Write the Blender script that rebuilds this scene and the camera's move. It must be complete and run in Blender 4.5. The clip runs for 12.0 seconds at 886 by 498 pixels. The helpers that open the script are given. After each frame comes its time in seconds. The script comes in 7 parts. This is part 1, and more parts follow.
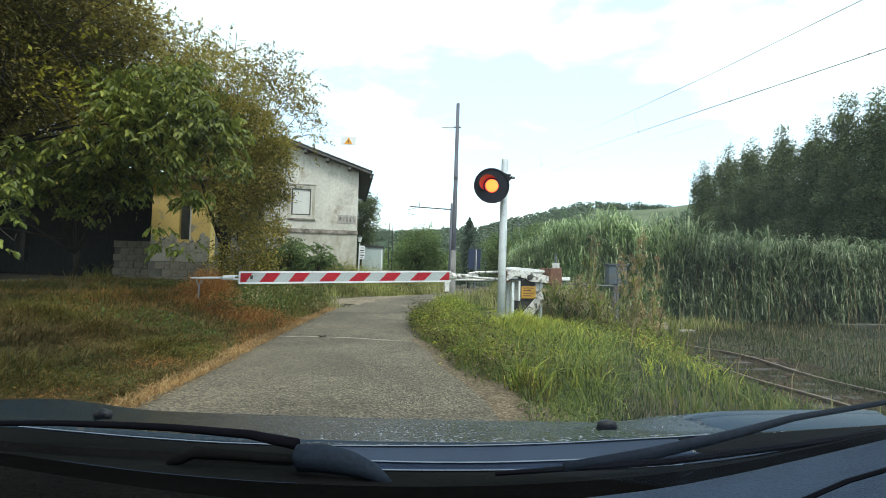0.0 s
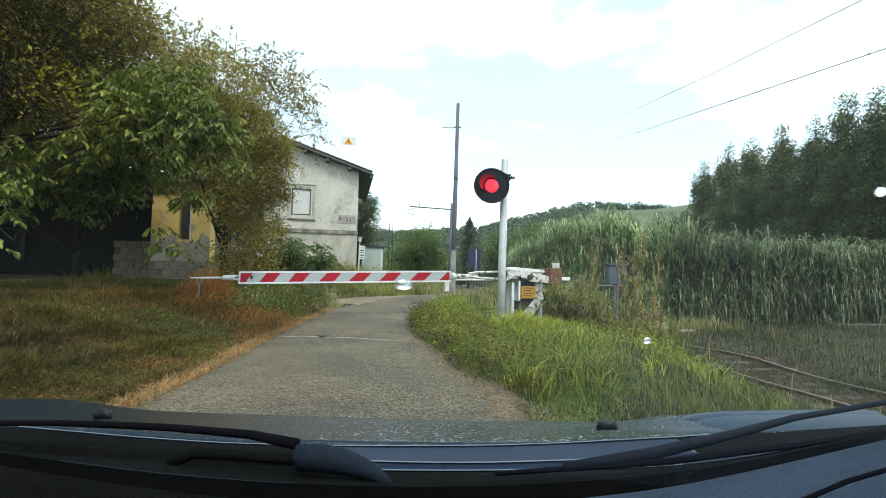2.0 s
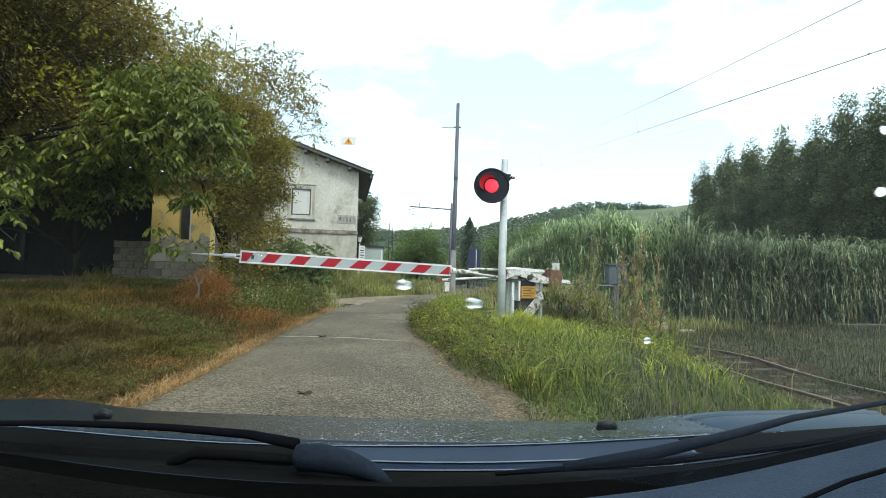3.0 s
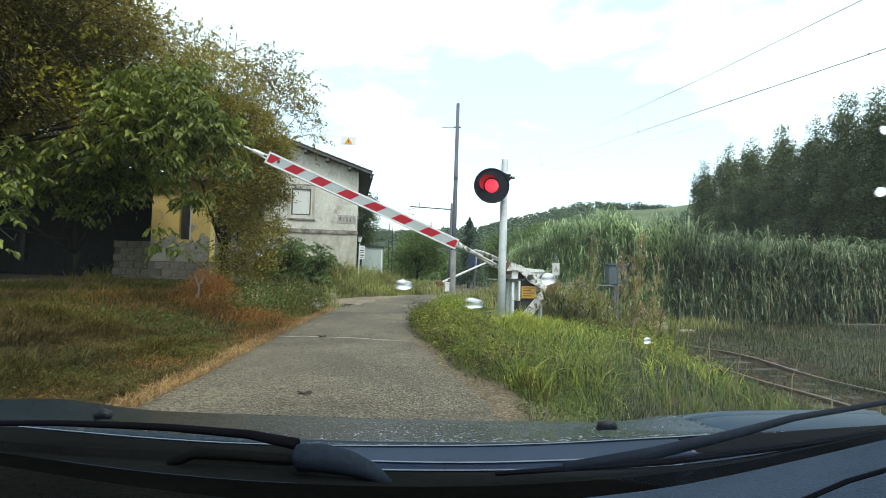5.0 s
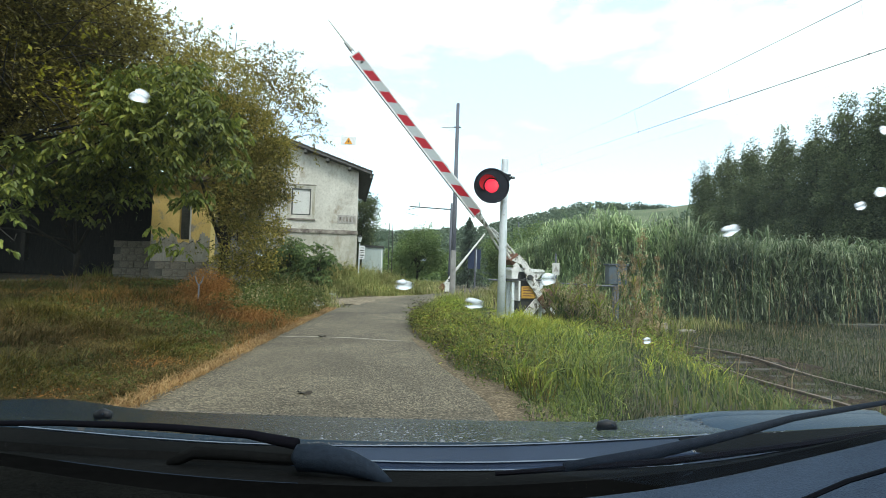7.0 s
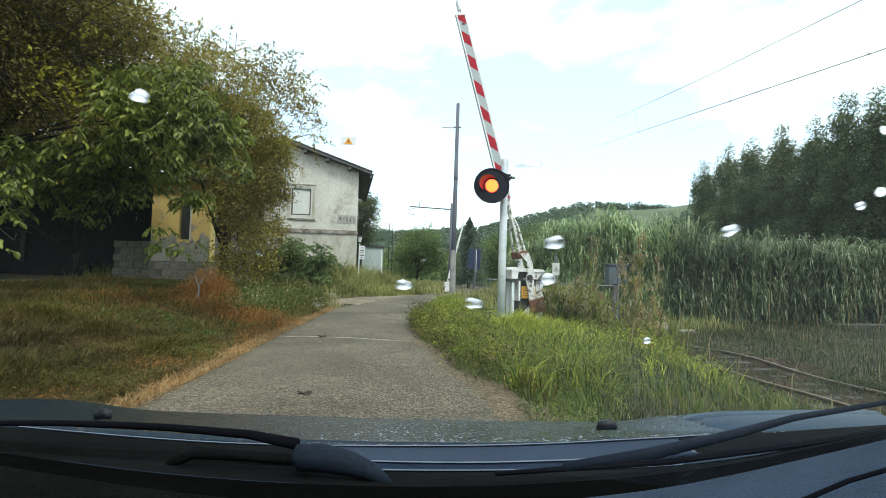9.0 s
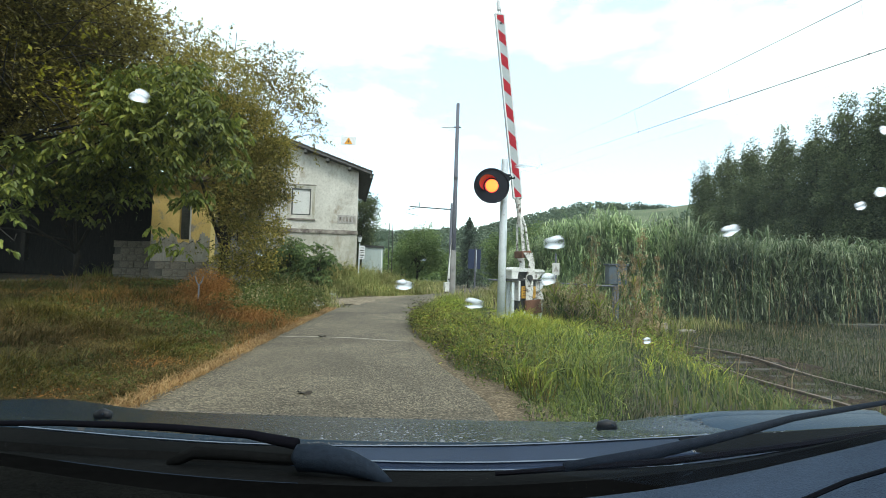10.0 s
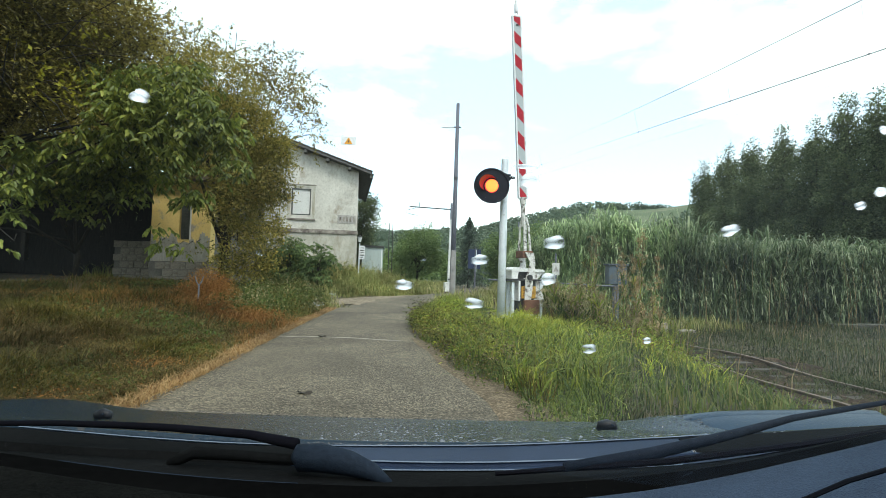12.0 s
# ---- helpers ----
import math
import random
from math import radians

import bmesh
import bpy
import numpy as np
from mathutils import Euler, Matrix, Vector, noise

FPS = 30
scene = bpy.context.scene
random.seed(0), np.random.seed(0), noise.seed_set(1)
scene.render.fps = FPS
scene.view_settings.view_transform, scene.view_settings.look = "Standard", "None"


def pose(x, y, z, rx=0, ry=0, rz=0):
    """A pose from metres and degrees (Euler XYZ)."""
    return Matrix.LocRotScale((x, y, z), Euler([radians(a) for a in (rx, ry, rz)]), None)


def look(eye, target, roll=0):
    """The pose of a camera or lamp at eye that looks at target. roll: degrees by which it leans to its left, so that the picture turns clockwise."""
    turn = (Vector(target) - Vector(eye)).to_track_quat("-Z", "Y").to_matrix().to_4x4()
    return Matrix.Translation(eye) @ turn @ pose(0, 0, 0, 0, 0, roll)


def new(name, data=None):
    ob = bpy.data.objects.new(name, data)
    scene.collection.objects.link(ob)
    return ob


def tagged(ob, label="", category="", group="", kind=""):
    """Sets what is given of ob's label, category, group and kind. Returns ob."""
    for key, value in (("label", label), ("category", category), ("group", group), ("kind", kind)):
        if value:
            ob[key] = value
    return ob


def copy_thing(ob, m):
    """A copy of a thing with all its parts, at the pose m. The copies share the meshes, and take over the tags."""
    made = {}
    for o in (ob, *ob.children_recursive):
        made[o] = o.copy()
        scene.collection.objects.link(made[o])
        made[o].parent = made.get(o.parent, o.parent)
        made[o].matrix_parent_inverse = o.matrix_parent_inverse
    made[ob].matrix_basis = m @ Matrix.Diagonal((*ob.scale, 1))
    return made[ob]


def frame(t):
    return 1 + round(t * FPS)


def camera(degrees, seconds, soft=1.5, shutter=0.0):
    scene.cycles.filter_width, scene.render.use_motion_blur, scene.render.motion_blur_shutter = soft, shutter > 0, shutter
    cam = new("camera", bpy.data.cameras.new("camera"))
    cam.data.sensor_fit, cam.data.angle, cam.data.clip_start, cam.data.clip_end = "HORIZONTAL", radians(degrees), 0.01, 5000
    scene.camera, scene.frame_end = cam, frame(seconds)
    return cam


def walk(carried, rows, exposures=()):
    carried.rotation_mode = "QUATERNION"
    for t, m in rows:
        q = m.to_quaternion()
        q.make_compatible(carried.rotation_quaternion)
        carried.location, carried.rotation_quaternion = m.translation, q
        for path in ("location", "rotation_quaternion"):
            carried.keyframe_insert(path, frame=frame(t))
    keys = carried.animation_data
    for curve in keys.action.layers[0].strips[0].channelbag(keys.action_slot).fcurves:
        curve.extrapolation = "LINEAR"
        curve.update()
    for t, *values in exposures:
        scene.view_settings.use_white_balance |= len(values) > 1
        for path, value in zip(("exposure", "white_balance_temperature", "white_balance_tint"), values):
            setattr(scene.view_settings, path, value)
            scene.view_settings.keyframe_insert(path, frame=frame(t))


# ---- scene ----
cam = camera(82.14, 12.0, soft=0.5)
EYE = (0.0, 0.0, 1.1)
STAND = look(EYE, (0.0, 900.0, 1.1 + 44.0), 1.4)
walk(cam, [(0.0, STAND), (12.0, STAND)], exposures=[(0.0, 0.04, 6400, 3), (12.0, 0.04, 6400, 3)])

# ---------------------------------------------------------------- light
world = bpy.data.worlds.new("overcast_sky")
scene.world = world
world.use_nodes = True
wn, wl = world.node_tree.nodes, world.node_tree.links
wn.clear()
w_out = wn.new("ShaderNodeOutputWorld")
w_bg = wn.new("ShaderNodeBackground")
w_sky = wn.new("ShaderNodeTexSky")
w_sky.sky_type, w_sky.sun_disc = "NISHITA", False
w_sky.sun_elevation, w_sky.sun_rotation = radians(58), radians(168)
w_sky.air_density, w_sky.dust_density = 1.0, 2.0
w_gain = wn.new("ShaderNodeMix")
w_gain.data_type, w_gain.blend_type, w_gain.clamp_result = "RGBA", "MULTIPLY", False
w_gain.inputs[0].default_value = 1.0
w_gain.inputs[7].default_value = (0.30, 0.30, 0.30, 1)
w_co = wn.new("ShaderNodeTexCoord")
w_map = wn.new("ShaderNodeMapping")
w_map.inputs["Scale"].default_value = (1.0, 1.0, 2.6)
w_map.inputs["Location"].default_value = (0.75, 0.1, 0.0)
w_noise = wn.new("ShaderNodeTexNoise")
w_noise.inputs["Scale"].default_value = 2.6
w_noise.inputs["Detail"].default_value = 6
w_noise.inputs["Roughness"].default_value = 0.55
w_ramp = wn.new("ShaderNodeValToRGB")
w_ramp.color_ramp.elements[0].position, w_ramp.color_ramp.elements[0].color = 0.475, (0.42, 0.42, 0.42, 1)
w_ramp.color_ramp.elements[1].position, w_ramp.color_ramp.elements[1].color = 0.615, (1, 1, 1, 1)
w_mix = wn.new("ShaderNodeMix")
w_mix.data_type, w_mix.clamp_result = "RGBA", False
w_mix.inputs[7].default_value = (1.45, 1.66, 1.67, 1)
wl.new(w_co.outputs["Generated"], w_map.inputs["Vector"])
wl.new(w_map.outputs[0], w_noise.inputs["Vector"])
wl.new(w_noise.outputs["Fac"], w_ramp.inputs[0])
wl.new(w_sky.outputs[0], w_gain.inputs[6])
wl.new(w_ramp.outputs[0], w_mix.inputs[0])
wl.new(w_gain.outputs[2], w_mix.inputs[6])
wl.new(w_mix.outputs[2], w_bg.inputs["Color"])
w_bg.inputs["Strength"].default_value = 1.0
wl.new(w_bg.outputs[0], w_out.inputs[0])
sun_data = bpy.data.lights.new("sun", "SUN")
sun_data.energy, sun_data.angle, sun_data.color = 1.9, radians(12), (1.0, 0.96, 0.88)
sun = new("sun", sun_data)
sun.matrix_world = look((5, -16, 40), (0, 8, 0))


# ---------------------------------------------------------------- materials
def base_mat(name):
    m = bpy.data.materials.new(name)
    m.use_nodes = True
    n, l = m.node_tree.nodes, m.node_tree.links
    return m, n, l, n["Principled BSDF"]


def rgb(c):
    return (c[0], c[1], c[2], 1.0)


def mat(name, a, b, scale=3.0, fine=60.0, rough=0.8, metal=0.0, bump=0.15, stain=None, stain_scale=1.0,
        stain_at=(0.55, 0.7), coat=0.0, stretch=(1, 1, 1), spec=0.5, grain=0.45):
    """Two colours mixed at a coarse and a fine scale, optional stains, and a fine relief."""
    m, n, l, p = base_mat(name)
    co = n.new("ShaderNodeTexCoord")
    mp = n.new("ShaderNodeMapping")
    mp.inputs["Scale"].default_value = stretch
    l.new(co.outputs["Object"], mp.inputs["Vector"])
    n1 = n.new("ShaderNodeTexNoise")
    n1.inputs["Scale"].default_value, n1.inputs["Detail"].default_value = scale, 5
    n2 = n.new("ShaderNodeTexNoise")
    n2.inputs["Scale"].default_value, n2.inputs["Detail"].default_value = fine, 3
    for q in (n1, n2):
        l.new(mp.outputs[0], q.inputs["Vector"])
    add = n.new("ShaderNodeMath")
    add.operation = "MULTIPLY_ADD"
    add.inputs[1].default_value = grain
    l.new(n2.outputs["Fac"], add.inputs[0])
    half = n.new("ShaderNodeMath")
    half.operation = "MULTIPLY"
    half.inputs[1].default_value = 1.07 - grain
    l.new(n1.outputs["Fac"], half.inputs[0])
    l.new(half.outputs[0], add.inputs[2])
    rp = n.new("ShaderNodeValToRGB")
    rp.color_ramp.elements[0].position, rp.color_ramp.elements[0].color = 0.36, rgb(a)
    rp.color_ramp.elements[1].position, rp.color_ramp.elements[1].color = 0.70, rgb(b)
    l.new(add.outputs[0], rp.inputs[0])
    colour = rp.outputs[0]
    if stain:
        n3 = n.new("ShaderNodeTexNoise")
        n3.inputs["Scale"].default_value, n3.inputs["Detail"].default_value = stain_scale, 8
        n3.inputs["Roughness"].default_value = 0.65
        l.new(mp.outputs[0], n3.inputs["Vector"])
        r3 = n.new("ShaderNodeValToRGB")
        r3.color_ramp.elements[0].position, r3.color_ramp.elements[1].position = stain_at
        l.new(n3.outputs["Fac"], r3.inputs[0])
        mx = n.new("ShaderNodeMix")
        mx.data_type = "RGBA"
        mx.inputs[7].default_value = rgb(stain)
        l.new(r3.outputs[0], mx.inputs[0])
        l.new(colour, mx.inputs[6])
        colour = mx.outputs[2]
    l.new(colour, p.inputs["Base Color"])
    p.inputs["Roughness"].default_value, p.inputs["Metallic"].default_value = rough, metal
    p.inputs["Coat Weight"].default_value = coat
    p.inputs["Specular IOR Level"].default_value = spec
    if bump:
        bp = n.new("ShaderNodeBump")
        bp.inputs["Strength"].default_value, bp.inputs["Distance"].default_value = bump, 0.02
        l.new(add.outputs[0], bp.inputs["Height"])
        l.new(bp.outputs[0], p.inputs["Normal"])
    return m


def leaf_mat(name, colours, shine=0.45, through_light=0.42):
    """Foliage: every leaf takes one of the colours, part of the light passes through."""
    m, n, l, p = base_mat(name)
    geo = n.new("ShaderNodeNewGeometry")
    rp = n.new("ShaderNodeValToRGB")
    cr = rp.color_ramp
    while len(cr.elements) < len(colours):
        cr.elements.new(0.5)
    for i, c in enumerate(colours):
        cr.elements[i].position, cr.elements[i].color = i / max(1, len(colours) - 1), rgb(c)
    l.new(geo.outputs["Random Per Island"], rp.inputs[0])
    co = n.new("ShaderNodeTexCoord")
    ns = n.new("ShaderNodeTexNoise")
    ns.inputs["Scale"].default_value, ns.inputs["Detail"].default_value = 0.55, 3
    l.new(co.outputs["Object"], ns.inputs["Vector"])
    hs = n.new("ShaderNodeHueSaturation")
    vr = n.new("ShaderNodeMapRange")
    vr.inputs["From Min"].default_value, vr.inputs["From Max"].default_value = 0.3, 0.7
    vr.inputs["To Min"].default_value, vr.inputs["To Max"].default_value = 0.55, 1.45
    l.new(ns.outputs["Fac"], vr.inputs["Value"])
    l.new(vr.outputs[0], hs.inputs["Value"])
    l.new(rp.outputs[0], hs.inputs["Color"])
    l.new(hs.outputs[0], p.inputs["Base Color"])
    p.inputs["Roughness"].default_value = shine
    p.inputs["Specular IOR Level"].default_value = 0.35
    tr = n.new("ShaderNodeBsdfTranslucent")
    l.new(hs.outputs[0], tr.inputs["Color"])
    ms = n.new("ShaderNodeMixShader")
    ms.inputs[0].default_value = through_light
    l.new(p.outputs[0], ms.inputs[1])
    l.new(tr.outputs[0], ms.inputs[2])
    l.new(ms.outputs[0], n["Material Output"].inputs["Surface"])
    return m


def glow_mat(name, c, strength):
    m, n, l, p = base_mat(name)
    p.inputs["Base Color"].default_value = rgb((0.4, 0.02, 0.02))
    p.inputs["Emission Color"].default_value = rgb(c)
    p.inputs["Emission Strength"].default_value = strength
    return m


M_ground = mat("soil_and_litter", (0.045, 0.036, 0.02), (0.11, 0.09, 0.05), 1.2, 30, 0.95, bump=0.5, stain=(0.05, 0.075, 0.02), stain_scale=0.6)
M_hill = mat("hill_meadow", (0.045, 0.065, 0.028), (0.11, 0.14, 0.06), 0.02, 0.6, 0.95, bump=0.0, stain=(0.15, 0.15, 0.085), stain_scale=0.012)


def chip_mat(name, dark, light, size, patch_scale, wear, spec=0.4):
    """Crushed stone bound in tar: every chip has its own grey, with worn and stained areas."""
    m, n, l, p = base_mat(name)
    co = n.new("ShaderNodeTexCoord")
    vo = n.new("ShaderNodeTexVoronoi")
    vo.inputs["Scale"].default_value = size
    l.new(co.outputs["Object"], vo.inputs["Vector"])
    sep = n.new("ShaderNodeSeparateColor")
    l.new(vo.outputs["Color"], sep.inputs[0])
    rp = n.new("ShaderNodeValToRGB")
    cr = rp.color_ramp
    cr.elements[0].position, cr.elements[0].color = 0.0, rgb(dark)
    cr.elements[1].position, cr.elements[1].color = 1.0, rgb(light)
    mid = cr.elements.new(0.62)
    mid.color = rgb([a * 0.62 + b * 0.38 for a, b in zip(dark, light)])
    l.new(sep.outputs[0], rp.inputs[0])
    ns = n.new("ShaderNodeTexNoise")
    ns.inputs["Scale"].default_value, ns.inputs["Detail"].default_value, ns.inputs["Roughness"].default_value = patch_scale, 9, 0.62
    l.new(co.outputs["Object"], ns.inputs["Vector"])
    vr = n.new("ShaderNodeMapRange")
    vr.inputs["From Min"].default_value, vr.inputs["From Max"].default_value = 0.3, 0.7
    vr.inputs["To Min"].default_value, vr.inputs["To Max"].default_value = 1.0 - wear, 1.0 + wear
    l.new(ns.outputs["Fac"], vr.inputs["Value"])
    hs = n.new("ShaderNodeHueSaturation")
    l.new(vr.outputs[0], hs.inputs["Value"])
    l.new(rp.outputs[0], hs.inputs["Color"])
    l.new(hs.outputs[0], p.inputs["Base Color"])
    p.inputs["Roughness"].default_value, p.inputs["Specular IOR Level"].default_value = 0.9, spec
    bp = n.new("ShaderNodeBump")
    bp.inputs["Strength"].default_value, bp.inputs["Distance"].default_value = 0.8, 0.006
    l.new(vo.outputs["Distance"], bp.inputs["Height"])
    l.new(bp.outputs[0], p.inputs["Normal"])
    return m


M_asphalt = chip_mat("worn_asphalt", (0.022, 0.019, 0.0135), (0.28, 0.234, 0.162), 92, 0.55, 0.45)
M_line = mat("faded_line", (0.24, 0.22, 0.17), (0.38, 0.35, 0.28), 5, 60, 0.85, stain=(0.17, 0.15, 0.12), stain_scale=6, stain_at=(0.42, 0.55))
M_gravel = chip_mat("pale_gravel", (0.11, 0.088, 0.058), (0.38, 0.315, 0.225), 26, 1.2, 0.4, 0.2)
M_ballast = chip_mat("rusty_ballast", (0.018, 0.0125, 0.008), (0.09, 0.064, 0.042), 22, 1.0, 0.4, 0.05)
M_rail = mat("rusty_rail", (0.10, 0.072, 0.052), (0.22, 0.165, 0.125), 4, 60, 0.7, metal=0.2)
M_sleeper = mat("grey_sleeper", (0.03, 0.025, 0.02), (0.085, 0.072, 0.058), 4, 50, 0.9)
M_galv = mat("galvanised_steel", (0.52, 0.56, 0.60), (0.74, 0.78, 0.80), 4, 70, 0.5, metal=0.1, bump=0.05, stain=(0.36, 0.36, 0.35), stain_scale=5, stain_at=(0.58, 0.72))
M_polegrey = mat("weathered_grey_pole", (0.07, 0.074, 0.095), (0.175, 0.182, 0.215), 3, 30, 0.7, metal=0.1, stretch=(1, 1, 0.2))
M_pole_low = mat("pale_pole_base", (0.19, 0.185, 0.18), (0.33, 0.32, 0.31), 3, 40, 0.75)
M_black = mat("black_enamel", (0.004, 0.005, 0.010), (0.010, 0.011, 0.020), 5, 80, 0.5, bump=0.02, spec=0.2)
# the lamp's red light on the visor is put into its colour
M_visor_glow = mat("visor_red_glow", (0.5, 0.01, 0.02), (0.62, 0.02, 0.03), 5, 60, 0.35, bump=0.02)
M_lens = glow_mat("lit_red_lens", (1.0, 0.030, 0.075), 1.15)
M_lamp_glow = glow_mat("orange_lamp_glow", (1.0, 0.36, 0.05), 1.7)
M_white = mat("dirty_white_paint", (0.55, 0.55, 0.53), (0.80, 0.80, 0.78), 3, 50, 0.5, bump=0.05, stain=(0.20, 0.17, 0.13), stain_scale=7, stain_at=(0.60, 0.72))
M_boomwhite = mat("boom_white", (0.62, 0.63, 0.64), (0.78, 0.79, 0.80), 3, 60, 0.45, bump=0.03, stain=(0.45, 0.44, 0.42), stain_scale=3)
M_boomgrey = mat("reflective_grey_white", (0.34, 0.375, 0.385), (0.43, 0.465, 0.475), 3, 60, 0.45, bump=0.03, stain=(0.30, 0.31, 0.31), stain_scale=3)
M_boomred = mat("reflective_red", (0.30, 0.008, 0.018), (0.40, 0.018, 0.032), 6, 90, 0.45, bump=0.02, spec=0.2)
M_peeled = mat("peeling_white_paint", (0.50, 0.49, 0.46), (0.78, 0.77, 0.74), 5, 60, 0.7, bump=0.2, stain=(0.11, 0.09, 0.07), stain_scale=11, stain_at=(0.50, 0.62))
M_rust = mat("rusted_iron", (0.085, 0.042, 0.028), (0.21, 0.10, 0.06), 6, 60, 0.9, bump=0.3)
M_yellow = mat("faded_yellow_plate", (0.42, 0.22, 0.02), (0.56, 0.33, 0.05), 6, 50, 0.6, bump=0.05, stain=(0.2, 0.12, 0.03), stain_scale=9)
M_dark = mat("dark_metal", (0.02, 0.02, 0.02), (0.06, 0.058, 0.055), 5, 60, 0.7)
M_plaster = mat("stained_pale_plaster", (0.40, 0.385, 0.335), (0.64, 0.62, 0.555), 0.9, 7, 0.95, bump=0.12, stain=(0.30, 0.255, 0.195), stain_scale=1.1, stain_at=(0.53, 0.68), stretch=(1, 1, 0.8))
M_plaster_low = mat("damp_plaster", (0.33, 0.32, 0.26), (0.55, 0.53, 0.46), 0.9, 5, 0.95, bump=0.15, stain=(0.25, 0.22, 0.15), stain_scale=0.8, stain_at=(0.5, 0.68), stretch=(1, 1, 0.6))
M_moulding = mat("grey_moulding", (0.15, 0.125, 0.105), (0.36, 0.33, 0.285), 2.5, 24, 0.95, stain=(0.10, 0.08, 0.07), stain_scale=2.2, stain_at=(0.5, 0.64))
M_panelwhite = mat("white_window_board", (0.52, 0.52, 0.49), (0.62, 0.62, 0.59), 1, 20, 0.7, bump=0.04)
M_frame = mat("dark_window_frame", (0.04, 0.045, 0.04), (0.09, 0.09, 0.085), 3, 30, 0.6)
M_inscr = mat("worn_inscription", (0.26, 0.25, 0.23), (0.42, 0.40, 0.37), 5, 20, 0.95)
M_tile = mat("brown_roof_tile", (0.07, 0.055, 0.045), (0.16, 0.12, 0.095), 1.5, 20, 0.9, bump=0.3)
M_eave = mat("dark_eave_wood", (0.06, 0.06, 0.058), (0.13, 0.125, 0.12), 2, 30, 0.85, stretch=(1, 8, 1))
M_ochre = mat("ochre_plaster", (0.70, 0.49, 0.16), (0.84, 0.65, 0.26), 1.2, 20, 0.95, bump=0.15, stain=(0.36, 0.32, 0.26), stain_scale=1.0, stain_at=(0.55, 0.62))
M_greywall = mat("bare_grey_render", (0.30, 0.28, 0.235), (0.50, 0.465, 0.40), 1.5, 18, 0.95, bump=0.25, stain=(0.17, 0.155, 0.13), stain_scale=2.2, stain_at=(0.52, 0.70), stretch=(1, 1, 0.35))
M_stone = mat("grey_plinth_stone", (0.19, 0.168, 0.135), (0.37, 0.33, 0.27), 2, 22, 0.95, bump=0.5, stain=(0.10, 0.085, 0.065), stain_scale=2.5, stain_at=(0.50, 0.68))
M_shutter = mat("dark_green_shutter", (0.03, 0.035, 0.03), (0.07, 0.075, 0.06), 3, 30, 0.7)
M_bark = mat("dark_bark", (0.018, 0.015, 0.012), (0.05, 0.042, 0.033), 3, 30, 0.95, bump=0.6, stretch=(1, 1, 0.25))
M_signwhite = mat("sign_white", (0.68, 0.69, 0.70), (0.78, 0.79, 0.79), 3, 30, 0.5, bump=0.0)
M_signorange = mat("sign_orange", (0.72, 0.30, 0.02), (0.80, 0.38, 0.03), 3, 30, 0.5, bump=0.0)
M_ink = mat("black_ink", (0.02, 0.02, 0.02), (0.04, 0.04, 0.04), 3, 30, 0.6, bump=0.0)
M_blue = mat("sign_blue", (0.008, 0.016, 0.05), (0.015, 0.028, 0.08), 3, 30, 0.5, bump=0.0)
M_shed = mat("pale_green_sheet", (0.34, 0.40, 0.38), (0.46, 0.52, 0.50), 2, 20, 0.7, stain=(0.25, 0.25, 0.21), stain_scale=2)
M_cabinet = mat("grey_cabinet", (0.05, 0.068, 0.085), (0.09, 0.115, 0.14), 3, 30, 0.6, stain=(0.10, 0.085, 0.06), stain_scale=5, stain_at=(0.5, 0.65))
M_wire = mat("dark_wire", (0.10, 0.10, 0.11), (0.16, 0.16, 0.17), 3, 30, 0.5, metal=0.5, bump=0.0)
M_concrete = mat("grey_concrete", (0.25, 0.24, 0.22), (0.40, 0.385, 0.36), 3, 40, 0.9, bump=0.3)

M_walnut = leaf_mat("walnut_leaf", [(0.066, 0.084, 0.022), (0.135, 0.168, 0.036), (0.21, 0.245, 0.05), (0.33, 0.345, 0.066)], 0.40)
M_acacia = leaf_mat("acacia_leaf", [(0.11, 0.09, 0.033), (0.215, 0.18, 0.052), (0.335, 0.28, 0.068), (0.45, 0.385, 0.082)], 0.5)
M_autumn = leaf_mat("yellowing_leaf", [(0.095, 0.098, 0.024), (0.20, 0.19, 0.042), (0.33, 0.275, 0.058), (0.43, 0.325, 0.085)], 0.55, 0.5)
M_bramble = leaf_mat("bramble_leaf", [(0.045, 0.07, 0.015), (0.09, 0.13, 0.025), (0.15, 0.18, 0.04)], 0.5)
M_fern = leaf_mat("ailanthus_leaf", [(0.05, 0.085, 0.03), (0.10, 0.15, 0.045), (0.17, 0.23, 0.07)], 0.5)
M_poplar = leaf_mat("poplar_leaf", [(0.062, 0.082, 0.040), (0.135, 0.162, 0.078), (0.22, 0.25, 0.122)], 0.6, 0.58)
M_farleaf = leaf_mat("far_tree_leaf", [(0.08, 0.125, 0.042), (0.145, 0.205, 0.068), (0.23, 0.29, 0.10)], 0.6)
# distance haze is put into this paler, greyer leaf colour
M_hillwood = leaf_mat("hazed_hill_leaf", [(0.09, 0.125, 0.09), (0.14, 0.18, 0.125), (0.19, 0.23, 0.16)], 0.7)
M_spruce = leaf_mat("spruce_needles", [(0.055, 0.075, 0.058), (0.095, 0.125, 0.095), (0.15, 0.185, 0.14)], 0.6)
M_drygrass = leaf_mat("dry_grass", [(0.044, 0.037, 0.008), (0.094, 0.076, 0.016), (0.165, 0.119, 0.036), (0.29, 0.20, 0.08)], 0.7)
M_greengrass = leaf_mat("lush_grass", [(0.06, 0.10, 0.012), (0.15, 0.205, 0.022), (0.28, 0.335, 0.036), (0.46, 0.46, 0.065)], 0.5)
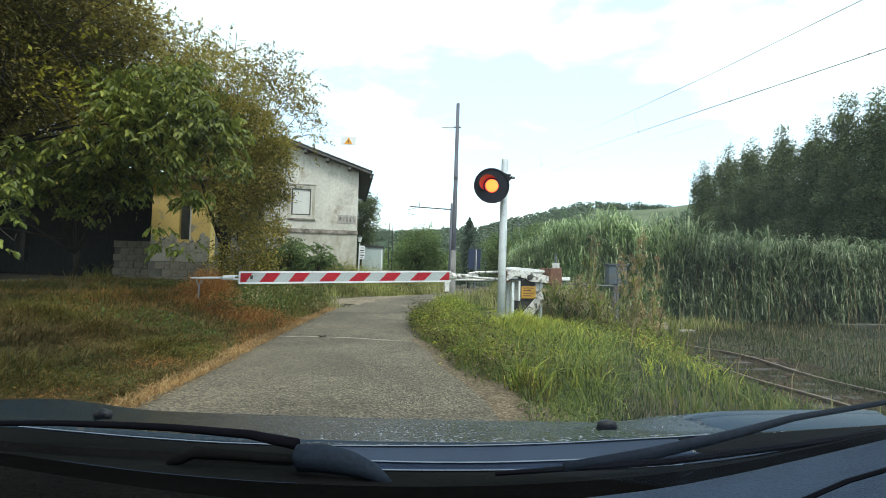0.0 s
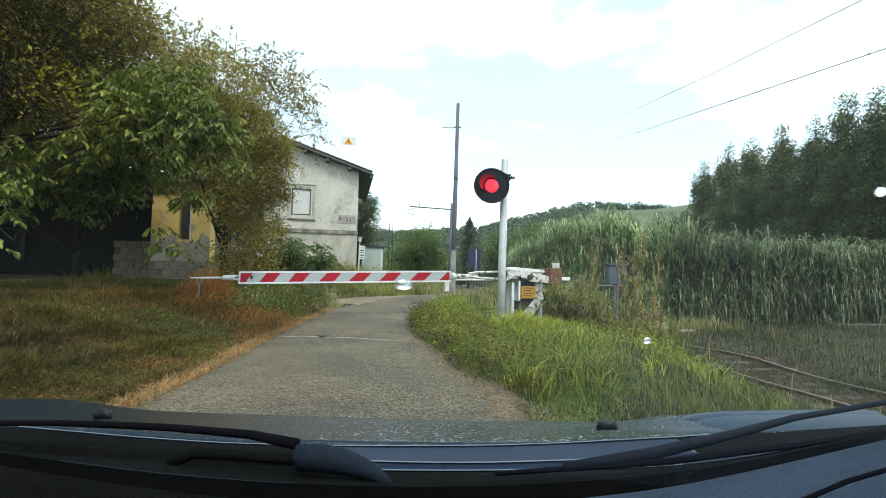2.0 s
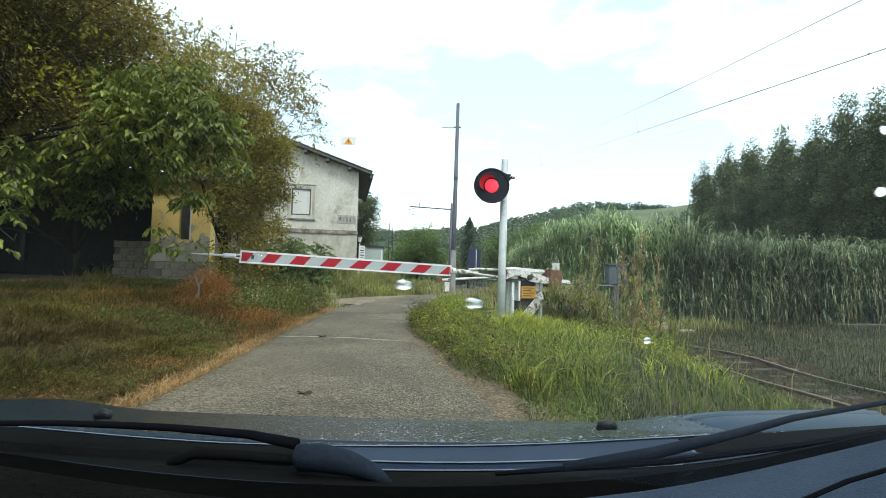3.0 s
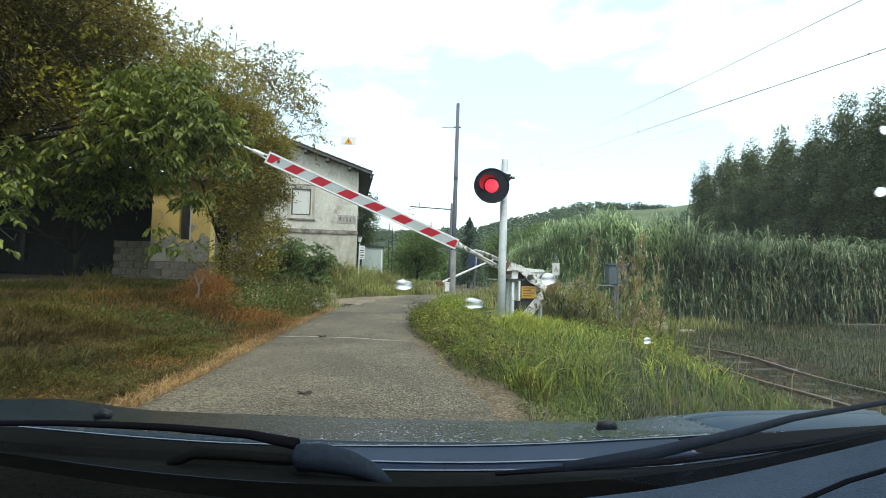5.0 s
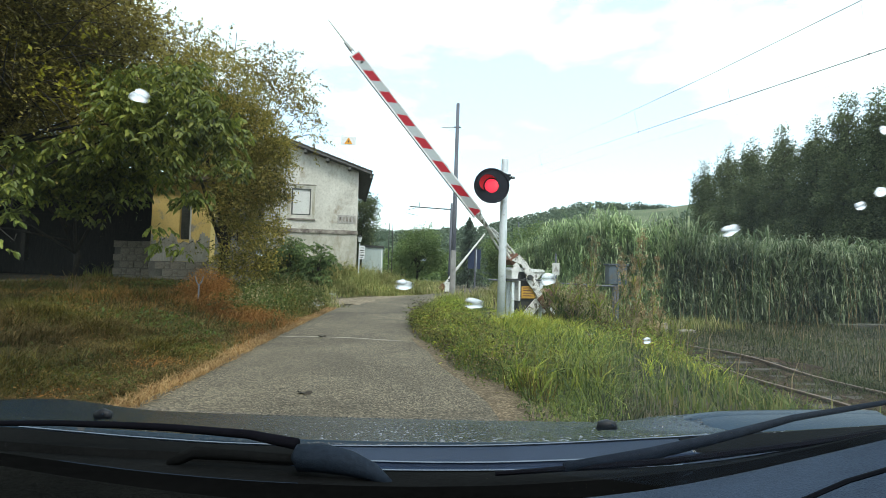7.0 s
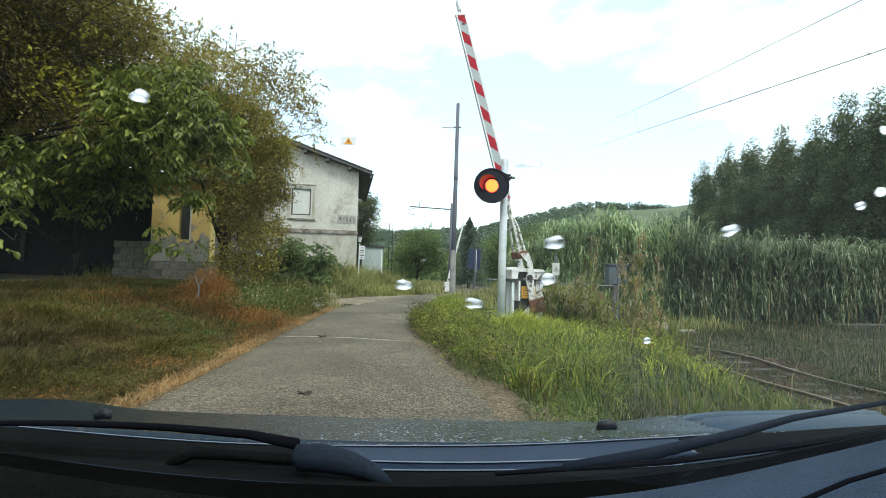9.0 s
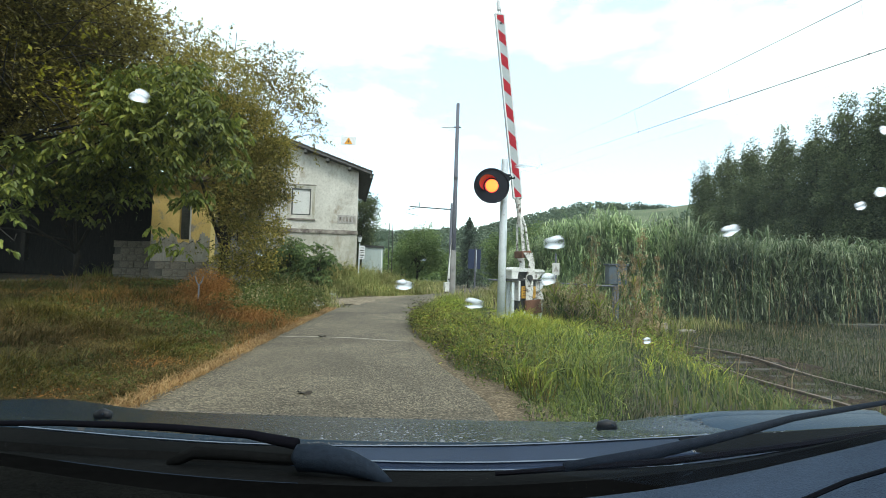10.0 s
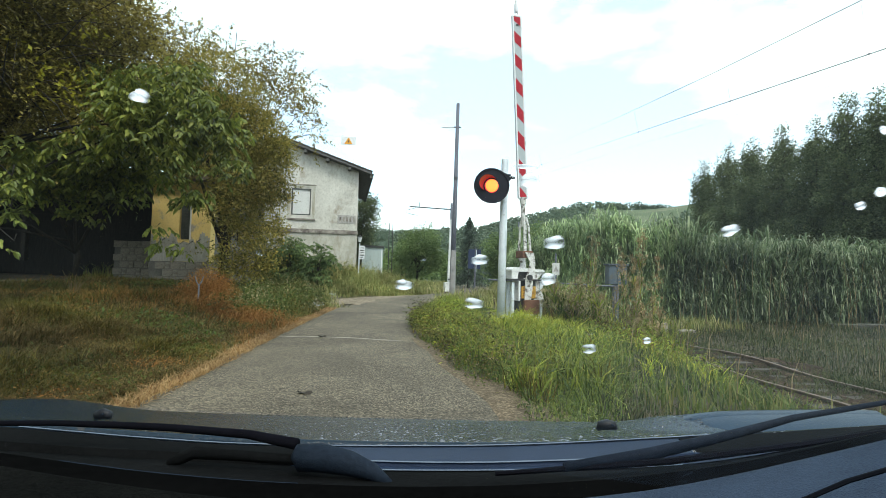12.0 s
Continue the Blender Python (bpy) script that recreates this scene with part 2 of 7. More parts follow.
M_coolgrass = leaf_mat("blue_green_grass", [(0.070, 0.11, 0.026), (0.155, 0.215, 0.046), (0.265, 0.33, 0.07), (0.42, 0.44, 0.12)], 0.5)
M_darkgrass = leaf_mat("shaded_grass", [(0.045, 0.07, 0.016), (0.095, 0.135, 0.03), (0.155, 0.19, 0.045), (0.26, 0.225, 0.08)], 0.6)
M_yellowgrass = leaf_mat("yellowed_grass", [(0.13, 0.19, 0.02), (0.25, 0.31, 0.03), (0.40, 0.42, 0.05), (0.48, 0.40, 0.06)], 0.6)
M_goldleaf = leaf_mat("golden_acacia_leaf", [(0.20, 0.19, 0.02), (0.34, 0.32, 0.03), (0.46, 0.43, 0.045)], 0.5)
M_dullgrass = leaf_mat("dull_trackside_grass", [(0.026, 0.036, 0.014), (0.052, 0.068, 0.025), (0.088, 0.105, 0.042), (0.145, 0.13, 0.066)], 0.7)
M_bankgreen = leaf_mat("olive_bank_grass", [(0.042, 0.042, 0.007), (0.086, 0.084, 0.012), (0.150, 0.130, 0.020), (0.255, 0.175, 0.038)], 0.65)
M_orange = leaf_mat("withered_orange_weed", [(0.20, 0.085, 0.022), (0.36, 0.165, 0.042), (0.47, 0.255, 0.085)], 0.8)
M_straw = leaf_mat("straw_edge", [(0.25, 0.145, 0.06), (0.39, 0.25, 0.11), (0.50, 0.355, 0.175)], 0.8)
M_reed = leaf_mat("giant_reed", [(0.10, 0.15, 0.068), (0.20, 0.27, 0.125), (0.33, 0.42, 0.195), (0.52, 0.58, 0.34)], 0.40, 0.55)
# duller copy of the reed colour, with shade and veil put in
M_reed_dull = leaf_mat("reed_in_shade", [(0.044, 0.068, 0.033), (0.10, 0.138, 0.064), (0.175, 0.22, 0.112), (0.36, 0.39, 0.25)], 0.45, 0.5)
M_stalk = leaf_mat("dry_stalk", [(0.18, 0.13, 0.06), (0.28, 0.21, 0.11), (0.36, 0.28, 0.16)], 0.8)
M_redweed = leaf_mat("tan_seed_head", [(0.32, 0.22, 0.11), (0.48, 0.35, 0.18), (0.60, 0.47, 0.27)], 0.8)
M_palestraw = leaf_mat("pale_straw_plume", [(0.24, 0.21, 0.10), (0.40, 0.35, 0.18), (0.54, 0.48, 0.27)], 0.8)
M_litter = leaf_mat("brown_stem_litter", [(0.022, 0.022, 0.010), (0.045, 0.043, 0.020), (0.082, 0.074, 0.038)], 0.8)
M_meadow = leaf_mat("pale_meadow_grass", [(0.105, 0.13, 0.038), (0.20, 0.225, 0.065), (0.32, 0.32, 0.105), (0.43, 0.375, 0.155)], 0.6)
M_soil = chip_mat("bare_sandy_soil", (0.075, 0.056, 0.034), (0.25, 0.195, 0.13), 60, 2.0, 0.35, 0.2)


# ---------------------------------------------------------------- building helpers
def part(name, bm, material, parent=None, label="", smooth=False):
    """Links a bmesh as one mesh object, under a thing or a part if one is given."""
    me = bpy.data.meshes.new(name)
    bm.to_mesh(me)
    bm.free()
    me.materials.append(material)
    if smooth:
        for f in me.polygons:
            f.use_smooth = True
    ob = new(name, me)
    if parent:
        ob.parent = parent
    if label:
        ob["label"] = label
    return ob


def thing(name, m, label, category, group="", kind=""):
    ob = new(name)
    ob.empty_display_size = 0.2
    ob.matrix_basis = m
    return tagged(ob, label, category, group, kind)


def add_box(bm, lo, hi, bevel=0.0, turn=None):
    c = [(a + b) / 2 for a, b in zip(lo, hi)]
    s = [b - a for a, b in zip(lo, hi)]
    m = Matrix.Translation(c) @ (turn or Matrix.Identity(4)) @ Matrix.Diagonal((*s, 1))
    made = bmesh.ops.create_cube(bm, size=1.0, matrix=m)
    if bevel:
        edges = {e for v in made["verts"] for e in v.link_edges}
        bmesh.ops.bevel(bm, geom=list(edges), offset=bevel, segments=2, affect="EDGES", profile=0.6)
    return bm


def box(lo, hi, bevel=0.0, turn=None):
    return add_box(bmesh.new(), lo, hi, bevel, turn)


def add_rod(bm, a, b, r0, r1=None, seg=12):
    a, b = Vector(a), Vector(b)
    d = b - a
    m = Matrix.Translation((a + b) / 2) @ d.to_track_quat("Z", "Y").to_matrix().to_4x4()
    bmesh.ops.create_cone(bm, cap_ends=True, segments=seg, radius1=r0, radius2=r0 if r1 is None else r1, depth=d.length, matrix=m)
    return bm


def rod(a, b, r0, r1=None, seg=12):
    return add_rod(bmesh.new(), a, b, r0, r1, seg)


def add_tube(bm, pts, radii, seg=8):
    """A tube along points, with a radius at each."""
    rings = []
    pts = [Vector(p) for p in pts]
    for i, p in enumerate(pts):
        d = (pts[min(i + 1, len(pts) - 1)] - pts[max(i - 1, 0)]).normalized()
        q = d.to_track_quat("Z", "Y")
        rings.append([bm.verts.new(p + q @ Vector((math.cos(k * math.tau / seg) * radii[i], math.sin(k * math.tau / seg) * radii[i], 0))) for k in range(seg)])
    for a, b in zip(rings, rings[1:]):
        for k in range(seg):
            bm.faces.new((a[k], a[(k + 1) % seg], b[(k + 1) % seg], b[k]))
    bm.faces.new(rings[0][::-1])
    bm.faces.new(rings[-1])
    return bm


def add_plate(bm, outline, axis_depth, front):
    """A prism: outline of (x, z), from y = front back by axis_depth."""
    a = [bm.verts.new((x, front, z)) for x, z in outline]
    b = [bm.verts.new((x, front + axis_depth, z)) for x, z in outline]
    bm.faces.new(a)
    bm.faces.new(b[::-1])
    for i in range(len(a)):
        j = (i + 1) % len(a)
        bm.faces.new((a[j], a[i], b[i], b[j]))
    return bm


def plate(outline, axis_depth, front=0.0):
    return add_plate(bmesh.new(), outline, axis_depth, front)


def array_mesh(name, verts, faces, material, parent=None, smooth=False):
    """A mesh from arrays: verts (n, 3), faces (m, 3 or 4)."""
    me = bpy.data.meshes.new(name)
    verts, faces = np.asarray(verts, np.float32), np.asarray(faces, np.int32)
    k = faces.shape[1]
    me.vertices.add(len(verts))
    me.vertices.foreach_set("co", verts.ravel())
    me.loops.add(faces.size)
    me.loops.foreach_set("vertex_index", faces.ravel())
    me.polygons.add(len(faces))
    me.polygons.foreach_set("loop_start", np.arange(len(faces), dtype=np.int32) * k)
    me.polygons.foreach_set("loop_total", np.full(len(faces), k, np.int32))
    if smooth:
        me.polygons.foreach_set("use_smooth", np.ones(len(faces), bool))
    me.update(calc_edges=True)
    me.materials.append(material)
    ob = new(name, me)
    if parent:
        ob.parent = parent
    return ob


rng = np.random.default_rng(7)


def unit(v):
    return v / (np.linalg.norm(v, axis=1, keepdims=True) + 1e-9)


def leaf_arrays(c, size, aspect=0.45, droop=0.35, spread=0.5, ovate=False):
    """Folded leaves at the centres c, hanging by droop: kite-shaped, or ovate with a midrib."""
    n = len(c)
    d = rng.normal(size=(n, 3))
    d[:, 2] = d[:, 2] * 0.6 - droop
    d = unit(d)
    s = unit(np.cross(d, rng.normal(size=(n, 3)) * spread + np.array([0, 0, 1.0])))
    up = np.cross(s, d)
    ln = size * rng.uniform(0.6, 1.35, (n, 1))
    w = ln * aspect
    if ovate:
        v = np.empty((n, 6, 3))
        v[:, 0], v[:, 3] = c - d * ln * 0.5, c + d * ln * 0.5 - up * ln * 0.16
        for k, sg in ((1, 1), (5, -1)):
            v[:, k] = c - d * ln * 0.20 + s * w * 0.46 * sg + up * ln * 0.07
        for k, sg in ((2, 1), (4, -1)):
            v[:, k] = c + d * ln * 0.18 + s * w * 0.42 * sg + up * ln * 0.02
        q = np.arange(n)[:, None] * 6
        return v.reshape(-1, 3), np.concatenate([q + [0, 1, 2, 3], q + [0, 3, 4, 5]])
    v = np.empty((n, 4, 3))
    v[:, 0] = c - d * ln * 0.5
    v[:, 1] = c + s * w * 0.5 + up * ln * 0.08
    v[:, 2] = c + d * ln * 0.5 - up * ln * 0.10
    v[:, 3] = c - s * w * 0.5 + up * ln * 0.08
    return v.reshape(-1, 3), np.arange(n * 4).reshape(n, 4)


def blades(xy, z, height, width, lean=0.35, bend=0.5):
    """Grass blades: two joined quads, narrowing and bending over."""
    n = len(xy)
    a = rng.uniform(0, math.tau, n)
    dirs = np.stack([np.cos(a), np.sin(a), np.zeros(n)], 1)
    side = np.stack([-np.sin(a + rng.normal(0, 0.7, n)), np.cos(a + rng.normal(0, 0.7, n)), np.zeros(n)], 1)
    h = np.asarray(height).reshape(-1, 1) * np.ones((n, 1))
    w = np.asarray(width).reshape(-1, 1) * np.ones((n, 1))
    ln = rng.uniform(0.1, 1.0, (n, 1)) * lean
    bd = rng.uniform(0.2, 1.0, (n, 1)) * bend
    b = np.column_stack([xy, z])
    up = np.array([0, 0, 1.0])
    mid = b + up * h * 0.58 + dirs * h * ln * 0.5
    tip = b + up * h * (1 - 0.35 * bd) + dirs * h * (ln + bd * 0.7)
    v = np.empty((n, 6, 3))
    v[:, 0], v[:, 1] = b - side * w * 0.5, b + side * w * 0.5
    v[:, 2], v[:, 3] = mid - side * w * 0.42, mid + side * w * 0.42
    v[:, 4], v[:, 5] = tip - side * w * 0.06, tip + side * w * 0.06
    k = np.arange(n)[:, None] * 6
    f = np.concatenate([k + [0, 1, 3, 2], k + [2, 3, 5, 4]])
    return v.reshape(-1, 3), f


def compound_leaves(c, size, droop=0.6):
    """Pinnate leaves at the centres c: three pairs of hanging leaflets and one at the end."""
    n = len(c)
    a = rng.uniform(0, math.tau, n)
    d = unit(np.column_stack([np.cos(a), np.sin(a), -droop * rng.uniform(0.3, 1.5, n)]))
    s = unit(np.cross(d, np.array([0, 0, 1.0]) + rng.normal(0, 0.25, (n, 3))))
    reach = size * rng.uniform(1.2, 1.9, (n, 1))
    roots, ways, lens = [], [], []
    for t, sg in ((0.35, 1), (0.35, -1), (0.62, 1), (0.62, -1), (0.88, 1), (0.88, -1), (1.0, 0)):
        roots.append(c + d * reach * t + np.array([0, 0, -0.10]) * reach * t * t)
        w = d * (0.55 + 0.45 * (sg == 0)) + s * 0.85 * sg + np.array([0, 0, -0.45]) + rng.normal(0, 0.16, (n, 3))
        ways.append(unit(w))
        lens.append(size * rng.uniform(0.7, 1.2, (n, 1)) * (0.75 + 0.35 * t))
    r, w, ln = np.concatenate(roots), np.concatenate(ways), np.concatenate(lens)
    side = unit(np.cross(w, np.array([0, 0, 1.0]) + rng.normal(0, 0.35, (len(w), 3))))
    up = np.cross(side, w)
    wd = ln * 0.42
    m = len(r)
    v = np.empty((m, 6, 3))
    v[:, 0], v[:, 3] = r, r + w * ln - up * ln * 0.14
    for k, sg in ((1, 1), (5, -1)):
        v[:, k] = r + w * ln * 0.30 + side * wd * 0.46 * sg + up * ln * 0.06
    for k, sg in ((2, 1), (4, -1)):
        v[:, k] = r + w * ln * 0.68 + side * wd * 0.42 * sg + up * ln * 0.01
    q = np.arange(m)[:, None] * 6
    return v.reshape(-1, 3), np.concatenate([q + [0, 1, 2, 3], q + [0, 3, 4, 5]])


def join_arrays(items):
    vs, fs, o = [], [], 0
    for v, f in items:
        vs.append(v)
        fs.append(f + o)
        o += len(v)
    return np.concatenate(vs), np.concatenate(fs)


# ---------------------------------------------------------------- the lie of the land
ROAD_Y = np.array([-8, 4, 6, 8.4, 11, 15, 18, 20.5, 22.5, 25, 29, 34, 45, 70.0])
ROAD_X = np.array([-0.92, -0.92, -1.22, -1.58, -1.84, -2.02, -2.02, -1.75, -1.1, 0.2, 1.6, 2.2, 2.4, 2.6])
ROAD_W = np.array([1.5, 1.46, 1.30, 1.15, 1.08, 1.12, 1.35, 1.5, 1.6, 1.6, 1.5, 1.5, 1.5, 1.5])
TRACK_Y = np.array([-12, 4, 9, 14, 19, 24, 29, 34, 46, 80.0])
TRACK_X = np.array([7.7, 7.25, 7.0, 6.6, 5.2, 2.6, -0.4, -3.3, -10, -29.0])


def smooth(a, b, v):
    t = np.clip((np.asarray(v, float) - a) / (b - a), 0, 1)
    return t * t * (3 - 2 * t)


def wob(x, y, s, k=0.0):
    return np.sin(x * s + 1.3 * k) * np.cos(y * s * 0.9 + k) + 0.5 * np.sin(x * s * 2.3 - y * s * 1.7 + 2 * k)


def land(x, y):
    """Height of the ground."""
    x, y = np.asarray(x, float), np.asarray(y, float)
    rx, rw, tx = np.interp(y, ROAD_Y, ROAD_X), np.interp(y, ROAD_Y, ROAD_W), np.interp(y, TRACK_Y, TRACK_X)
    d_left, d_road = (rx - rw) - x, np.abs(x - rx) - rw
    near = 1 - smooth(20, 30, y)
    z = smooth(0.1, 3.2, d_left) * 0.42 * near + smooth(3.0, 7.5, d_left) * 0.22 * near
    ex = smooth(6.5, 11, x)
    sink = 0.95 * (1 - smooth(15 + 14 * ex, 23 + 24 * ex, y))
    z = z - sink * smooth(-4.6, -1.9, x - tx) * (1 - 0.25 * smooth(6, 16, x - tx))
    z = z + 0.05 * wob(x, y, 0.8) * smooth(0.2, 1.5, d_road) * (np.abs(x) < 60)
    r = np.hypot(x, y)
    az = x / np.maximum(np.abs(y), 1.0)
    rise = 0.074 + 0.006 * np.sin(az * 14) + 0.058 * smooth(0.06, 0.30, az) + 0.02 * smooth(0.4, 0.9, az)
    front = smooth(20, 60, y)
    z = z + smooth(110, 560, r) * 540 * rise * front + 2.0 * smooth(200, 500, r) * wob(x, y, 0.012, 1) * front
    return z


def grid_axis(a, b, step, far, grow=1.22):
    mid = list(np.arange(a, b + step, step))
    out, s, v = [], step, mid[-1]
    while v < far:
        s *= grow
        v += s
        out.append(v)
    low, s, v = [], step, mid[0]
    while v > -far:
        s *= grow
        v -= s
        low.append(v)
    return np.array(low[::-1] + mid + out)


gx, gy = grid_axis(-16, 28, 0.4, 2200, 1.13), grid_axis(-8, 46, 0.4, 2200, 1.13)
GX, GY = np.meshgrid(gx, gy)
GZ = land(GX, GY)
beside = np.interp(GY, ROAD_Y, ROAD_X) - np.interp(GY, ROAD_Y, ROAD_W) - GX
GZ = np.where((GY > 14.5) & (GY < 25.5) & (beside > -1.0) & (beside < 1.1), np.minimum(GZ, 0.0) - 0.03, GZ)
on_road = np.abs(GX - np.interp(GY, ROAD_Y, ROAD_X)) < np.interp(GY, ROAD_Y, ROAD_W) + 0.2
GZ = np.where(on_road & (GY < 70) & (GY > -8), GZ - 0.035, GZ)
nx, ny = len(gx), len(gy)
ii, jj = np.meshgrid(np.arange(nx - 1), np.arange(ny - 1))
k0 = (jj * nx + ii).ravel()
quads = np.stack([k0, k0 + 1, k0 + nx + 1, k0 + nx], 1)
ground = array_mesh("ground", np.stack([GX, GY, GZ], -1).reshape(-1, 3), quads, M_ground, smooth=True)
ground.data.materials.append(M_hill)
cy = GY.ravel()[quads].mean(1)
ground.data.polygons.foreach_set("material_index", (cy > 60).astype(np.int32))
tagged(ground, "dry earth and meadow running to low wooded hills", "ground", kind="structure")


def ribbon(ys, left, right, zs, thick=0.06, cols=8):
    """A strip along y with slightly worn edges and a real thickness."""
    v, f, m = [], [], cols + 1
    for i, y in enumerate(ys):
        for c in range(m):
            x = left[i] + (right[i] - left[i]) * c / cols
            if c in (0, cols):
                x += 0.10 * math.sin(y * 2.1 + c) * math.sin(y * 0.7)
            v.append((x, y, zs[i] + 0.02 * math.sin(math.pi * c / cols)))
        v.append((left[i] - 0.05, y, zs[i] - thick))
        v.append((right[i] + 0.05, y, zs[i] - thick))
    s = m + 2
    for i in range(len(ys) - 1):
        a, b = i * s, (i + 1) * s
        for c in range(cols):
            f.append((a + c, a + c + 1, b + c + 1, b + c))
        f.append((a + m, a, b, b + m))
        f.append((a + cols, a + m + 1, b + m + 1, b + cols))
    return np.array(v), np.array(f)


ys = np.arange(-8, 60.01, 0.4)
rx, rw = np.interp(ys, ROAD_Y, ROAD_X), np.interp(ys, ROAD_Y, ROAD_W)
ker = np.ones(7) / 7
rx, rw = (np.convolve(np.pad(q, 3, mode="edge"), ker, "valid") for q in (rx, rw))
rv, rf = ribbon(ys, rx - rw, rx + rw, np.full(len(ys), 0.012), cols=10)
road = tagged(array_mesh("road", rv, rf, M_asphalt, smooth=True), "narrow worn grey asphalt lane without kerbs", "road", kind="structure")
sv, sf = ribbon(np.linspace(-0.05, 0.05, 3), np.full(3, -1.12), np.full(3, 1.08), np.full(3, 0.0), 0.004, 12)
sv[:, 1] += 8.26 - 0.13 * sv[:, 0] + 0.012 * np.sin(sv[:, 0] * 9)
sv[:, 0] -= 1.6
sv[:, 2] += 0.016
tagged(array_mesh("stop_line", sv, sf, M_line), "faded thin white stop line across the asphalt", "road marking", kind="structure")
gys = np.arange(15.0, 25.2, 0.4)
g_in = np.interp(gys, ROAD_Y, ROAD_X) - np.interp(gys, ROAD_Y, ROAD_W) + 0.2
g_out = g_in - 0.15 - 1.15 * np.sin((gys - 14.6) / 10.8 * math.pi) - 0.2 * np.sin(gys * 2.3)
gv, gf = ribbon(gys, g_out, g_in, np.full(len(gys), -0.004), 0.05, 6)
tagged(array_mesh("gravel_shoulder", gv, gf, M_gravel), "pale loose gravel beside the bend of the lane", "gravel", kind="structure")

l_in = g_in + 0.05 + 0.55 * np.clip(np.sin((gys - 15.5) / 9.4 * math.pi), 0, 1) + 0.10 * np.sin(gys * 3.1)
on_bend = (gys > 16.3) & (gys < 24.6)
lv, lf = ribbon(gys[on_bend], (g_in - 0.25)[on_bend], l_in[on_bend], np.full(on_bend.sum(), 0.026), 0.03, 6)
tagged(array_mesh("gravel_spill", lv, lf, M_gravel), "pale gravel spread over the asphalt of the bend", "gravel", kind="structure")

sys_ = np.arange(3.6, 8.6, 0.35)
s_in = np.interp(sys_, ROAD_Y, ROAD_X) + np.interp(sys_, ROAD_Y, ROAD_W) - 0.12
s_out = s_in + 0.32 + 0.22 * np.sin(sys_ * 1.9) + 0.28 * np.exp(-((sys_ - 5.0) / 0.9) ** 2)
ev, ef = ribbon(sys_, s_in, s_out, np.full(len(sys_), 0.0), 0.05, 6)
tagged(array_mesh("bare_soil", ev, ef, M_soil, smooth=True), "bare sandy soil at the edge of the lane", "soil", kind="structure")

# ---------------------------------------------------------------- railway
tys = np.arange(-10, 60.01, 0.5)
txs = np.interp(tys, TRACK_Y, TRACK_X)
txs = np.convolve(np.pad(txs, 8, mode="edge"), np.ones(17) / 17, "valid")
tzs = land(txs, tys) + 0.10
across = np.abs(txs - np.interp(tys, ROAD_Y, ROAD_X)) - np.interp(tys, ROAD_Y, ROAD_W)
tzs = tzs - 0.24 * (1 - smooth(0.4, 1.6, across))
bv, bf = ribbon(tys, txs - 1.75, txs + 1.75, tzs + 0.0, 0.25, 14)
bv[:, 2] += rng.normal(0, 0.03, len(bv))
tagged(array_mesh("ballast_bed", bv, bf, M_ballast, smooth=True), "rust-brown stone ballast with weeds", "ballast", kind="structure")


def rail_bar(off):
    bm = bmesh.new()
    prof = [(-0.065, 0.0), (0.065, 0.0), (0.065, 0.015), (0.012, 0.03), (0.012, 0.11), (0.035, 0.12), (0.035, 0.15), (-0.035, 0.15), (-0.035, 0.12), (-0.012, 0.11), (-0.012, 0.03), (-0.065, 0.015)]
    rings = []
    for i, y in enumerate(tys):
        rings.append([bm.verts.new((txs[i] + off + px, y, tzs[i] + pz - 0.05)) for px, pz in prof])
    for a, b in zip(rings, rings[1:]):
        for k in range(len(prof)):
            bm.faces.new((a[k], a[(k + 1) % len(prof)], b[(k + 1) % len(prof)], b[k]))
    return bm


for off in (-0.75, 0.75):
    tagged(part("rail", rail_bar(off), M_rail), "rusty steel rail on wooden sleepers", "rail", "rails of the track")
sleeper_bm = box((-1.25, -0.12, -0.10), (1.25, 0.12, 0.02), 0.015)
sleeper_mesh = None
for y in np.arange(2.0, 24.0, 0.62):
    x = float(np.interp(y, tys, txs))
    dx = float(np.interp(y + 0.5, tys, txs)) - x
    z = float(np.interp(y, tys, tzs))
    if sleeper_mesh is None:
        first = tagged(part("sleeper", sleeper_bm, M_sleeper), "weathered grey railway sleeper in the ballast", "sleeper", "sleepers of the track")
        sleeper_mesh = first.data
        first.matrix_basis = pose(x, y, z, 0, 0, -math.degrees(math.atan2(dx, 0.5)))
    else:
        copy_thing(first, pose(x, y, z, 0, 0, -math.degrees(math.atan2(dx, 0.5))))

# ---------------------------------------------------------------- crossing signal
signal = thing("crossing_signal", pose(1.30, 11.2, 0.0, 0, 0.5, 0), "galvanised post with a round black lamp board showing red", "signal")
bm = bmesh.new()
add_tube(bm, [(0, 0, -0.1), (0, 0, 1.6), (0, 0, 3.66), (0, 0, 3.70)], [0.092, 0.086, 0.076, 0.066], 20)
part("post", bm, M_galv, signal, smooth=True)
bm = bmesh.new()
add_tube(bm, [(0, 0, -0.05), (0, 0, 0.16), (0, 0, 0.17)], [0.105, 0.105, 0.09], 16)
part("post_socket", bm, M_dark, signal)
LX, LY, LZ = -0.31, -0.30, 3.02
bm = rod((LX, LY + 0.05, LZ), (LX, LY, LZ), 0.372, 0.372, 48)
bmesh.ops.bevel(bm, geom=[e for e in bm.edges], offset=0.006, segments=1, affect="EDGES")
board = part("lamp_board", bm, M_black, signal)
bm = bmesh.new()
ring = [(math.cos(k * math.tau / 40), math.sin(k * math.tau / 40)) for k in range(40)]
